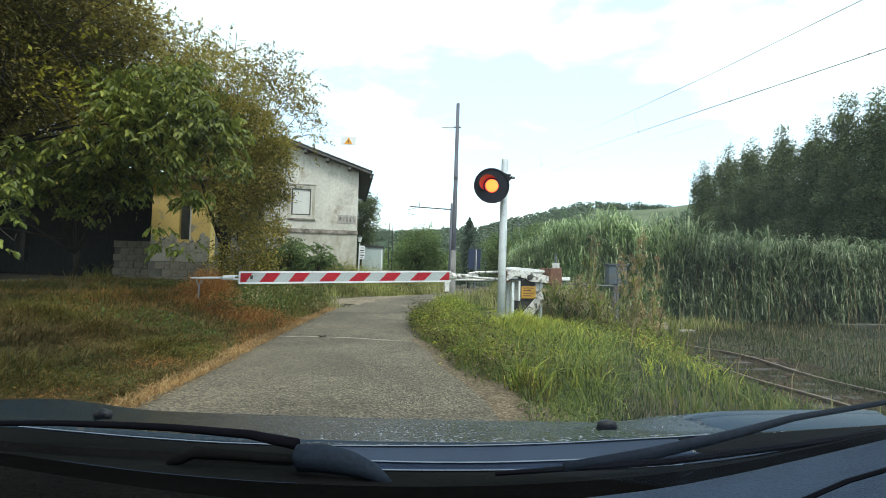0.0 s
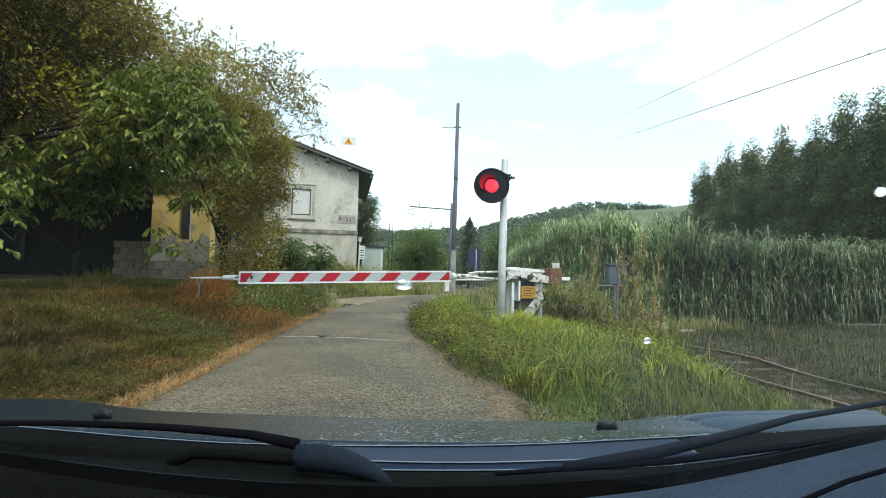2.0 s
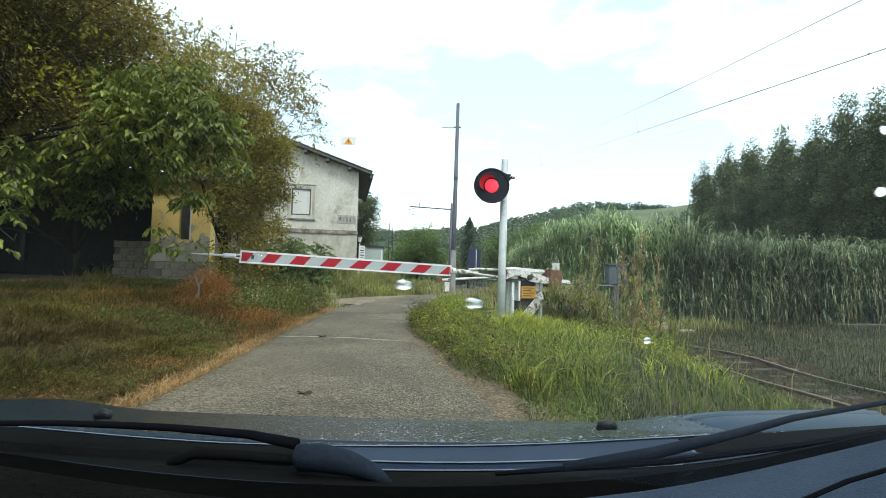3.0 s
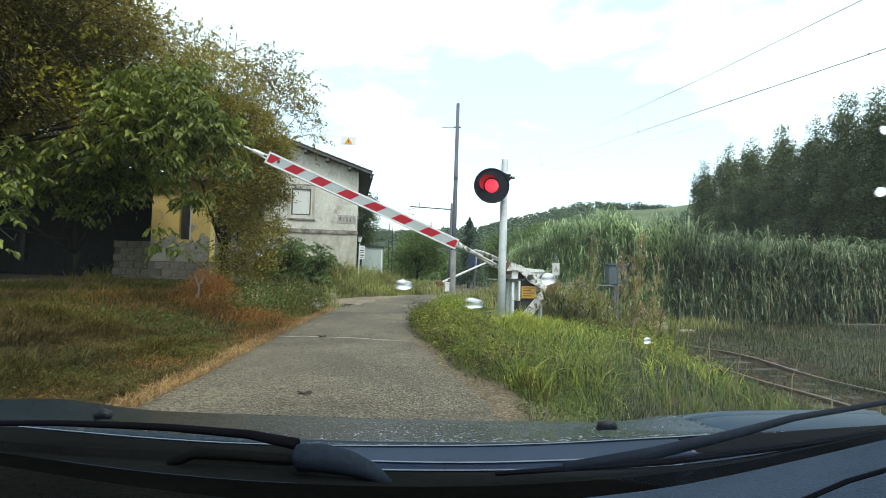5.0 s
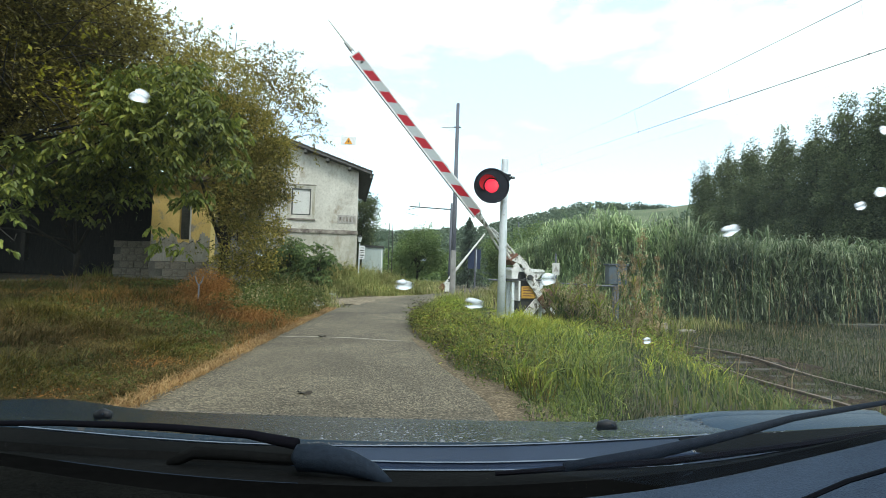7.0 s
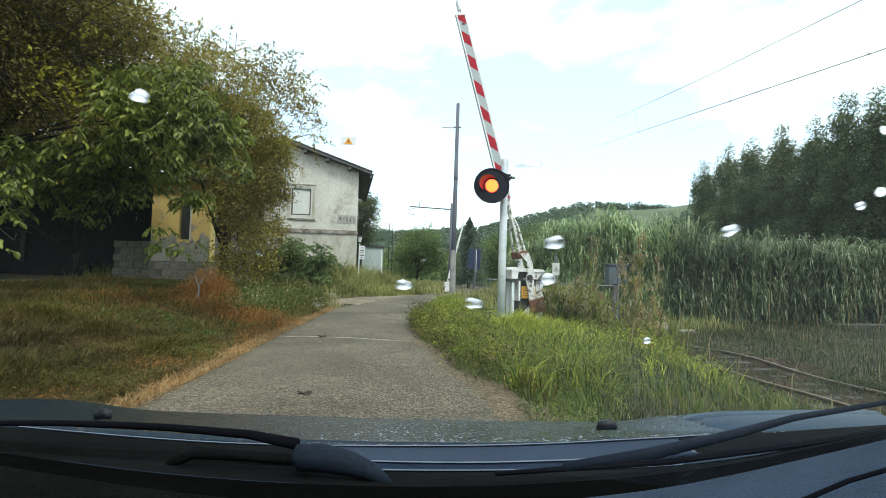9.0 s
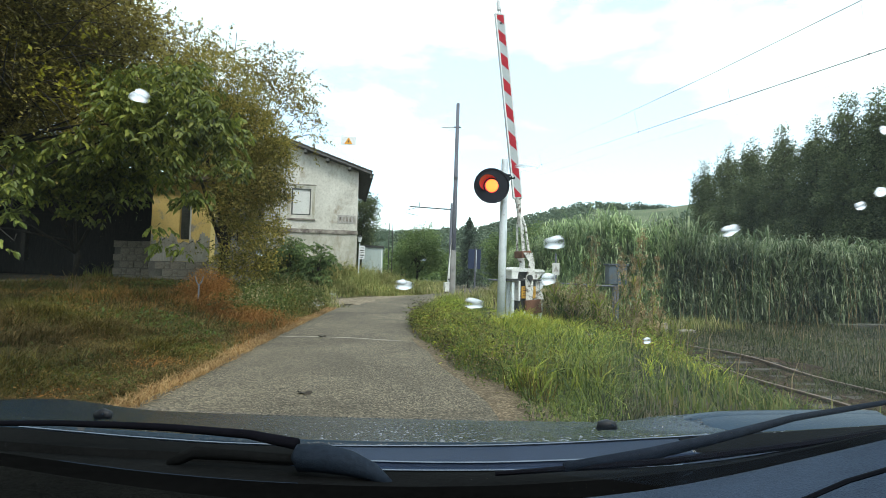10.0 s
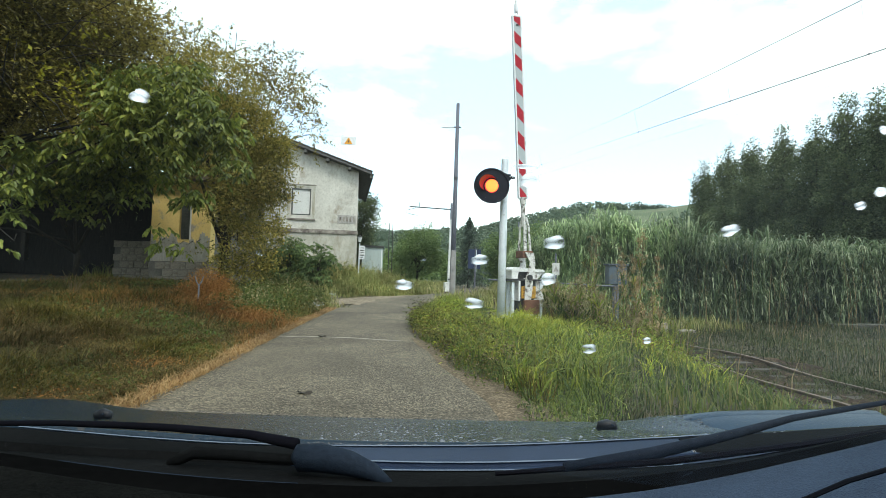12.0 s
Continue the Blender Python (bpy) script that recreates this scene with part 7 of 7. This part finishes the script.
p4 = p4[(d4 > -0.06) & (d4 < 0.20) & (p4[:, 0] < np.interp(p4[:, 1], ROAD_Y, ROAD_X))]
grass("straw_edge", p4, rng.uniform(0.03, 0.12, len(p4)), 0.008, M_straw, "pale straw lying along the asphalt edge", 1.2, 1.2)

# the verges beside and behind the car
p = scatter(60000, -16.0, 6.5, -9.0, 4.6)
d = off_road(p)
p = p[(d > 0.1) & (off_track(p) > 1.5) & ((p[:, 1] < 2.4) | (p[:, 0] > 0.2) & (p[:, 1] < 3.4))]
k = patch(p, 1.6, 3) > 0.5
grass("wayside_grass", p[k], rng.uniform(0.08, 0.28, k.sum()), 0.012, M_bankgreen, "olive grass beside the lane", 0.7, 0.9)
grass("green_wayside_grass", p[~k], rng.uniform(0.08, 0.30, (~k).sum()), 0.012, M_darkgrass, "green grass beside the lane", 0.7, 0.9)

# verge on the right: lush
p = scatter(120000, -1.2, 5.0, 3.2, 20.0)
d = p[:, 0] - (np.interp(p[:, 1], ROAD_Y, ROAD_X) + np.interp(p[:, 1], ROAD_Y, ROAD_W))
k = (d > 0.12 + 0.24 * np.exp(-((p[:, 1] - 5.0) / 0.8) ** 2)) & (p[:, 0] < (0.325 - 0.085 * smooth(7, 9, p[:, 1]) + 0.03 * rng.normal(0, 1, len(p)) + 0.06 * (patch(p, 1.9, 6) - 0.5)) * p[:, 1]) & (off_track(p) > 1.6) & (patch(p, 1.3, 3) + smooth(0.2, 1.0, d) * 0.7 > 0.30)
p, d = p[k], d[k]
tall = smooth(0.25, 0.75, patch(p, 2.3, 9)) * smooth(0.3, 1.2, d) * (1 - 0.65 * smooth(8.5, 10.0, p[:, 1]) * (p[:, 0] > 0.6))
ceiling_h = np.where(p[:, 0] > 0.75, np.maximum(0.07, 1.08 - 0.0955 * p[:, 1]), 0.6)
hh = (0.08 + 0.09 * smooth(0.1, 0.9, d) + 0.24 * tall) * rng.uniform(0.5, 1.5, len(p))
hh = np.where(p[:, 0] < 3.0, np.minimum(hh, ceiling_h * rng.uniform(0.45, 1.0, len(p)) * (0.75 + 0.9 * smooth(0.4, 0.8, patch(p, 4.3, 4)))), hh)
yellow = patch(p, 1.9, 1) > 0.36
near = p[:, 1] + rng.normal(0, 0.5, len(p)) < 6.6
for name, sel, m_, lab in (("verge_grass", yellow & ~near, M_greengrass, "lush yellow-green grass on the verge"), ("near_verge_grass", yellow & near, M_coolgrass, "cool green grass at the near end of the verge")):
    grass(name, p[sel], hh[sel], 0.0048 + 0.0006 * p[sel][:, 1], m_, lab, 0.6, 0.9)
grass("dark_verge_grass", p[~yellow], hh[~yellow], 0.0048 + 0.0006 * p[~yellow][:, 1], M_darkgrass, "darker grass tufts on the verge", 0.6, 0.9)
p = scatter(9000, -1.0, 4.5, 6.0, 13.5)
d = p[:, 0] - (np.interp(p[:, 1], ROAD_Y, ROAD_X) + np.interp(p[:, 1], ROAD_Y, ROAD_W))
p = p[(d > 0.05) & (patch(p, 1.6, 12) > 0.35) & ((p[:, 0] < 0.8) | (p[:, 0] > 2.7))]
c = np.column_stack([p, land(p[:, 0], p[:, 1]) + rng.uniform(0.05, 0.36, len(p))])
v, f = leaf_arrays(clumped(c[::2], 4, 0.07), 0.05, 0.4, 0.1)
tagged(array_mesh("dull_verge_weeds", v, f, M_bankgreen), "dull leafy weeds along the verge by the barrier", "weeds", kind="stuff")
v, f = leaf_arrays(clumped(c[1::2], 4, 0.07), 0.05, 0.4, 0.1)
tagged(array_mesh("verge_weeds", v, f, M_greengrass), "leafy weeds along the verge by the barrier", "weeds", kind="stuff")
p = scatter(38000, 1.3, 7.0, 3.0, 17.0)
k = (off_track(p) > 1.25) & (p[:, 0] > (0.29 - 0.08 * smooth(7, 9, p[:, 1])) * p[:, 1]) & (p[:, 0] < np.interp(p[:, 1], TRACK_Y, TRACK_X))
p = p[k]
k = patch(p, 2.1, 8) + rng.normal(0, 0.1, len(p)) > 0.52
grass("trackside_grass", p[k], rng.uniform(0.10, 0.38, k.sum()), 0.012, M_darkgrass, "green grass beside the railway")
grass("dull_trackside_grass", p[~k], rng.uniform(0.06, 0.28, (~k).sum()), 0.012, M_dullgrass, "dull green grass beside the railway")
p = scatter(56000, 6.5, 26.0, 5.0, 24.0)
p = p[(p[:, 0] > np.interp(p[:, 1], TRACK_Y, TRACK_X) + 1.0)]
grass("far_trackside_grass", p, rng.uniform(0.10, 0.44, len(p)) * (0.4 + 0.9 * patch(p, 1.1, 5)), 0.015, M_dullgrass, "dull green and straw grass below the reeds")
p = scatter(15000, 5.2, 22.0, 4.5, 22.5)
p = p[off_track(p) > 0.2]
c = np.column_stack([p, land(p[:, 0], p[:, 1]) + rng.uniform(0.01, 0.16, len(p))])
v, f = leaf_arrays(c, 0.11, 0.22, 0.1, 1.5)
tagged(array_mesh("trackside_litter", v, f, M_litter), "matted dead stems and leaves beside the track", "litter", kind="stuff")
p = np.column_stack([rng.normal(1.6, 0.45, 4600), rng.normal(9.5, 0.7, 4600)])
p = p[p[:, 0] > 0.9]
grass("yellow_verge_grass", p, rng.uniform(0.10, 0.46, len(p)) * (0.5 + 0.9 * patch(p, 3.0, 2)), 0.009, M_yellowgrass, "yellowed grass at the foot of the barrier", 0.6, 0.9)
p = scatter(5200, -0.2, 3.6, 5.5, 10.5)
p = p[(patch(p, 2.2, 7) > 0.54) & (off_road(p) > 0.4)]
grass("yellow_verge_grass", p, rng.uniform(0.15, 0.42, len(p)), 0.011, M_yellowgrass, "yellowed tufts in the verge", 0.6, 0.9)
p = scatter(9000, -1.5, 2.6, 3.4, 12.0)
d = p[:, 0] - (np.interp(p[:, 1], ROAD_Y, ROAD_X) + np.interp(p[:, 1], ROAD_Y, ROAD_W))
sel = (d > 0.02) & (d < 0.75) & (patch(p, 2.1, 5) + 0.25 * d > 0.5)
p = p[sel]
c = np.column_stack([p, land(p[:, 0], p[:, 1]) + rng.uniform(0.01, 0.14, len(p))])
v, f = leaf_arrays(clumped(c, 3, 0.04), 0.035, 0.45, 0.1)
tagged(array_mesh("verge_edge_weeds", v, f, M_bramble), "low dark weeds creeping over the sandy verge", "weeds", kind="stuff")
# withered low herbs and brown seed heads along the lane's edge
p = scatter(11000, -0.9, 1.3, 5.2, 12.5)
d = p[:, 0] - (np.interp(p[:, 1], ROAD_Y, ROAD_X) + np.interp(p[:, 1], ROAD_Y, ROAD_W))
k = (d > 0.1) & (d < 1.25) & (patch(p, 2.3, 8) + rng.normal(0, 0.12, len(p)) > 0.46)
p, d = p[k], d[k]
c = np.column_stack([p, land(p[:, 0], p[:, 1]) + rng.uniform(0.02, 0.30, len(p)) * (0.4 + 0.6 * smooth(0.1, 0.6, d))])
for name, sel, m_, lab in (("withered_verge_herbs", slice(0, None, 3), M_stalk, "withered straw-brown herbs at the edge of the verge"), ("dull_verge_herbs", slice(1, None, 3), M_dullgrass, "grey-green herbs at the edge of the verge"), ("olive_verge_herbs", slice(2, None, 3), M_bankgreen, "olive herbs at the edge of the verge")):
    v, f = leaf_arrays(clumped(c[sel], 3, 0.045), 0.034, 0.4, 0.1)
    tagged(array_mesh(name, v, f, m_), lab, "weeds", kind="stuff")
pg = rng.uniform(9.0, 14.0, 60)
p = np.column_stack([np.interp(pg, ROAD_Y, ROAD_X) + np.interp(pg, ROAD_Y, ROAD_W) + rng.uniform(0.05, 0.5, 60), pg])
grass("brown_stems", p, rng.uniform(0.3, 0.6, 60), 0.008, M_litter, "thin brown weed stems at the lane's edge", 0.4, 0.4)
c = np.repeat(np.column_stack([p, land(p[:, 0], p[:, 1]) + 0.34]), 9, axis=0) + rng.normal(0, 1, (540, 3)) * np.array([0.07, 0.07, 0.10])
v, f = leaf_arrays(c, 0.035, 0.5, 0.1)
tagged(array_mesh("brown_seed_heads", v, f, M_litter), "dark brown seed heads at the lane's edge", "weeds", kind="stuff")
# weeds between the rails
p = scatter(70000, 4.0, 9.0, 3.0, 22.0)
p = p[(off_track(p) < 1.6) & (patch(p, 1.5, 4) > 0.22)]
p_rail = scatter(26000, 4.0, 9.0, 3.0, 22.0)
p_rail = p_rail[np.abs(off_track(p_rail) - 0.74) < 0.2]
p = np.concatenate([p, p_rail[patch(p_rail, 2.4, 2) > 0.42]])
grass("track_weeds", p, rng.uniform(0.05, 0.30, len(p)), 0.012, M_dullgrass, "weeds between the rails")
# single tufts standing out of the verge
tp = scatter(520, -0.6, 3.6, 4.4, 11.5)
d = tp[:, 0] - (np.interp(tp[:, 1], ROAD_Y, ROAD_X) + np.interp(tp[:, 1], ROAD_Y, ROAD_W))
tp = tp[(d > 0.35) & (tp[:, 0] < (0.31 - 0.07 * smooth(7, 9, tp[:, 1])) * tp[:, 1])]
per = 46
tone = np.repeat(rng.uniform(0, 1, len(tp)), per)
size = np.repeat(rng.uniform(0.5, 1.15, len(tp)) * np.where((tp[:, 1] > 8.3) & (tp[:, 0] > 0.7), 0.5, 1.0), per)
p = np.repeat(tp, per, axis=0) + rng.normal(0, 0.075, (len(tp) * per, 2))
hh = size * rng.uniform(0.16, 0.52, len(p))
for name, sel, m_, lab in (("bright_tufts", tone > 0.52, M_greengrass, "bright yellow-green grass tufts on the verge"), ("dark_tufts", (tone <= 0.52) & (tone > 0.30), M_darkgrass, "darker green grass tufts on the verge"), ("olive_tufts", (tone <= 0.30) & (tone > 0.12), M_bankgreen, "olive grass tufts on the verge"), ("pale_tufts", tone <= 0.12, M_yellowgrass, "yellowing grass tufts on the verge")):
    grass(name, p[sel], hh[sel], 0.010, m_, lab, 0.7, 1.1)
# broad bright leaves close by
p = scatter(1700, 0.7, 4.3, 4.4, 9.4)
p = p[(patch(p, 2.0, 6) > 0.3) & (p[:, 0] < (0.305 + 0.03 * rng.normal(0, 1, len(p))) * p[:, 1])]
grass("broad_grass", p, rng.uniform(0.25, 0.58, len(p)), 0.016, M_greengrass, "broad bright green grass leaves", 0.8, 1.6)
# ground beyond the crossing
p = scatter(34000, -14, 12, 19.5, 46.0)
p = p[(off_road(p) > 0.1) & ~on_gravel(p, off_road(p))]
grass("meadow_grass", p, rng.uniform(0.25, 0.75, len(p)), 0.030, M_meadow, "rough tall grass beyond the crossing")
p = scatter(27000, -8.5, 0.6, 18.2, 31.5)
d = off_road(p)
k = (d > 0.2) & (off_track(p) > 1.2) & ~on_gravel(p, d) & ((p[:, 1] > 22.0) | (d < 1.2))
p, d = p[k], d[k]
grow = 0.16 + 0.84 * smooth(0.2, 4.2, d + 1.3 * (patch(p, 1.6, 3) - 0.5)) * (0.55 + 0.75 * patch(p, 2.7, 5))
kind = patch(p, 1.2, 4) + rng.normal(0, 0.16, len(p))
for name, k, h0, wd_, m_, lab in (("tall_meadow_grass", kind > 0.50, 1.75, 0.024, M_meadow, "waist-high olive grass beyond the crossing"),
                                  ("tall_dry_grass", kind < 0.36, 1.85, 0.018, M_drygrass, "waist-high straw grass beyond the crossing"),
                                  ("tall_green_grass", (kind >= 0.36) & (kind <= 0.50), 1.45, 0.024, M_darkgrass, "waist-high green grass beyond the crossing")):
    grass(name, p[k], grow[k] * h0 * rng.uniform(0.45, 1.1, k.sum()), wd_, m_, lab, 0.55, 0.8)
c = np.column_stack([p, land(p[:, 0], p[:, 1]) + grow * 1.25 * rng.uniform(0.1, 1.0, len(p))])[::2]
v, f = leaf_arrays(clumped(c, 3, 0.08), 0.085, 0.45, 0.1)
tagged(array_mesh("meadow_weeds", v, f, M_meadow), "leafy weeds among the tall grass beyond the crossing", "weeds", kind="stuff")
pg = gys[rng.integers(0, len(gys), 3600)] + rng.uniform(-0.2, 0.6, 3600)
p = np.column_stack([np.interp(pg, gys, g_out) + rng.normal(-0.25, 0.28, 3600), pg])
grass("gravel_edge_grass", p, rng.uniform(0.06, 0.28, 3600), 0.016, M_meadow, "short yellowish grass along the gravel", 0.7, 0.9)
p = scatter(9000, -3.0, 5.0, 19.5, 31.0)
p = p[(off_track(p) < 1.7) & (off_road(p) > 0.15)]
k = patch(p, 1.7, 6) > 0.45
grass("crossing_weeds", p[k], rng.uniform(0.15, 0.55, k.sum()), 0.020, M_meadow, "yellowish weeds over the far rails", 0.6, 0.9)
grass("dry_crossing_weeds", p[~k], rng.uniform(0.15, 0.65, (~k).sum()), 0.018, M_palestraw, "straw-coloured weeds over the far rails", 0.6, 0.9)
# dry stalks and brown seed heads
p = scatter(420, 2.4, 17.0, 4.6, 19.0)
p = p[(off_track(p) > 0.9) & (p[:, 0] > 0.3 * p[:, 1])]
grass("dry_stalks", p, rng.uniform(0.6, 1.25, len(p)), 0.008, M_stalk, "thin dry straw-coloured stalks", 0.35, 0.4)
p = scatter(110, 9.0, 22.0, 19.0, 23.5)
p = p[(p[:, 0] > np.interp(p[:, 1], TRACK_Y, TRACK_X) + 1.5)]
grass("dry_reed_stalks", p, rng.uniform(1.2, 3.9, len(p)), 0.016, M_stalk, "dry pale stalks in front of the reeds", 0.25, 0.3)


def seed_weed(x, y, h, seed):
    """A tall weed: stem, drooping blades and a loose straw plume along its upper half."""
    t = thing("tall_weed", pose(x, y, float(land(x, y))), "tall weed with a straw-brown plume beside the barrier", "weed", "tall weeds")
    q = random.Random(seed)
    tipx = q.uniform(-0.22, 0.22)
    part("stem", add_tube(bmesh.new(), [(0, 0, -0.1), (tipx * 0.4, 0, h * 0.5), (tipx, 0, h)], [0.010, 0.008, 0.003], 5), M_stalk, t)
    c = []
    for i in range(30):
        f = 0.48 + 0.52 * q.random() ** 0.8
        a, r = q.uniform(0, math.tau), q.uniform(0.02, 0.17) * (1.25 - f) * 1.7
        c.append((tipx * f + math.cos(a) * r, math.sin(a) * r, h * f + r * 0.3))
    v, f = leaf_arrays(clumped(np.array(c), 8 if x > 4.8 else 4, 0.03), 0.085, 0.24, 0.5)
    array_mesh("seed_head", v, f, (M_redweed, M_stalk)[seed % 2] if x > 4.8 else (M_palestraw, M_bankgreen, M_stalk)[seed % 3], t)
    n_ = 34
    zz = np.array([q.uniform(0.05, 0.75) * h for _ in range(n_)])
    bx = np.column_stack([tipx * zz / h, np.zeros(n_)])
    v, f = blades(bx, zz, np.array([q.uniform(0.25, 0.5) for _ in range(n_)]), 0.022, 1.1, 1.2)
    array_mesh("leaf_blades", v, f, M_greengrass if seed % 3 else M_darkgrass, t)


WEEDS = ((3.9, 13.2, 1.9), (4.3, 13.0, 2.2), (4.9, 13.4, 2.0), (5.4, 13.6, 2.9), (5.65, 13.2, 3.1), (3.3, 12.6, 1.5), (3.0, 12.4, 1.2), (4.6, 12.2, 1.7), (5.6, 14.2, 2.5), (2.9, 11.4, 1.0), (5.2, 12.3, 1.6), (3.6, 11.9, 1.4),
         (4.1, 12.7, 2.4), (4.75, 13.1, 2.4), (5.1, 13.0, 2.6), (5.3, 12.9, 2.3), (3.7, 13.4, 1.8), (4.45, 13.7, 3.0), (4.65, 13.6, 2.8), (5.3, 14.2, 2.4), (3.1, 13.0, 1.3), (3.45, 12.2, 1.6), (5.5, 12.6, 2.6), (5.35, 13.0, 3.0), (5.5, 13.3, 3.3), (5.2, 13.2, 2.8), (4.35, 13.3, 2.9), (5.6, 12.9, 2.7))
for i, (x, y, h) in enumerate(WEEDS):
    if x > 4.5 and i % 2:
        continue
    seed_weed(4.85 + 0.30 * (x - 4.5) if x > 4.5 else x - 0.45 * float(smooth(3.8, 4.3, x)), y, h * 1.0, i)
for i in range(12):
    q = random.Random(300 + i)
    seed_weed(q.uniform(2.45, 3.2), q.uniform(10.9, 11.5), q.uniform(0.7, 1.25), 300 + 3 * i + (i % 3 == 1) * 2)
p = scatter(4200, 2.6, 5.6, 11.4, 14.6)
k = patch(p, 2.6, 3) > 0.5
for m_, sel in ((M_greengrass, k), (M_drygrass, ~k)):
    grass("rank_grass", p[sel], rng.uniform(0.35, 1.0, sel.sum()) * (0.8 + 0.22 * (p[sel][:, 0] - 2.6)), 0.013, m_, "rank grass between the tall weeds", 0.5, 0.8)
for i in range(26):
    q = random.Random(400 + i)
    x = q.uniform(2.75, 5.5)
    seed_weed(x, q.uniform(11.6, 14.0), (0.7 if 3.9 < x < 4.8 else 1.0) * (q.uniform(0.8, 1.35) + 0.28 * (x - 2.7) * q.random()), 40 + i)


def dry_sprig(x, y, h, seed):
    """A small withered weed: a few bare twigs from one root."""
    t = thing("dry_weed", pose(x, y, float(land(x, y))), "small withered pale weed on the bank by the wall", "weed", "withered weeds of the bank")
    q = random.Random(seed)
    for i in range(6):
        a, r = q.uniform(0, math.tau), q.uniform(0.08, 0.28)
        hh = h * q.uniform(0.6, 1.0)
        part("twig", add_tube(bmesh.new(), [(0, 0, -0.05), (math.cos(a) * r * 0.4, math.sin(a) * r * 0.4, hh * 0.6), (math.cos(a) * r, math.sin(a) * r, hh)], [0.009, 0.006, 0.002], 4), M_stalk, t)


for i, (x, y, h) in enumerate(((-6.95, 9.6, 0.62), (-6.80, 9.5, 0.42), (-6.0, 11.6, 0.6), (-4.2, 12.4, 0.5))):
    dry_sprig(x, y, h, 70 + i)


M_deadleaf = mat("dead_brown_leaf", (0.02, 0.016, 0.012), (0.05, 0.038, 0.025), 20, 90, 0.8)


def fallen_leaf(x, y, turn):
    bm = bmesh.new()
    rim = [bm.verts.new((math.cos(a) * 0.07, math.sin(a) * 0.035, 0.012 * math.sin(2 * a) + 0.012)) for a in [k * math.tau / 10 for k in range(10)]]
    mid = bm.verts.new((0, 0, 0.004))
    for k in range(10):
        bm.faces.new((mid, rim[k], rim[(k + 1) % 10]))
    ob = tagged(part("fallen_leaf", bm, M_deadleaf), "small dark dead leaf lying on the asphalt", "leaf", "fallen leaves")
    ob.matrix_basis = pose(x, y, 0.034, 0, 0, turn)
    return ob


fallen_leaf(-1.92, 8.30, 10)
late_leaf = fallen_leaf(-1.17, 4.47, -12)


# ---------------------------------------------------------------- what moves
def motions():
    rise = [(0.0, 0.64), (2.2, 0.64), (2.5, 1.59), (3.0, 4.41), (3.2, 5.92), (4.0, 12.8), (4.8, 20.85), (5.0, 23.2), (5.5, 29.66), (6.0, 36.18), (6.5, 43.18),
            (7.0, 50.16), (7.2, 52.9), (8.0, 63.9), (8.8, 73.3), (9.0, 75.42), (9.5, 80.54), (10.0, 84.73), (10.5, 88.17), (10.8, 88.85), (12.0, 88.85)]
    walk(boom, [(t, pose(0, 0, PIVOT, 0, a, 0)) for t, a in rise])
    walk(far_boom, [(t, pose(0, 0, 0.78, 0, a, 0)) for t, a in
                    [(0.0, 0.5), (2.2, 0.5), (3.0, 4), (4.8, 22), (5.5, 31), (6.0, 38), (6.5, 45), (7.0, 52), (8.0, 65), (8.8, 74), (9.5, 81), (10.2, 87), (10.8, 89), (12.0, 89)]])
    # sliding the disc stands in for the lamp brightening and dimming
    walk(lamp_glow, [(t, pose(0, back, 0)) for t, back in ((0.0, 0.0), (0.5, 0.003), (0.9, 0.009), (1.5, 0.018), (2.0, 0.034), (4.0, 0.036), (6.5, 0.036), (7.0, 0.033), (7.6, 0.018), (8.2, 0.004), (8.8, 0.0), (12.0, 0.0))])
    walk(late_leaf, [(0.0, pose(-1.6, 4.3, 6.0, 20, 10, 60)), (1.9, pose(-1.6, 4.3, 6.0, 20, 10, 60)), (2.35, pose(-1.17, 4.47, 0.034, 0, 0, -12)), (12.0, pose(-1.17, 4.47, 0.034, 0, 0, -12))])
    for ob, x, y, lean, t in drops:
        on = pose(x, y, glass_z(y) + 0.0006, -RAKE) @ pose(0, 0, 0, 0, 0, lean)
        air = pose(x, y + 0.25, glass_z(y) + 0.9, -RAKE) @ pose(0, 0, 0, 0, 0, lean)
        walk(ob, [(0.0, air), (t - 0.1, air), (t, on), (12.0, on)])


motions()
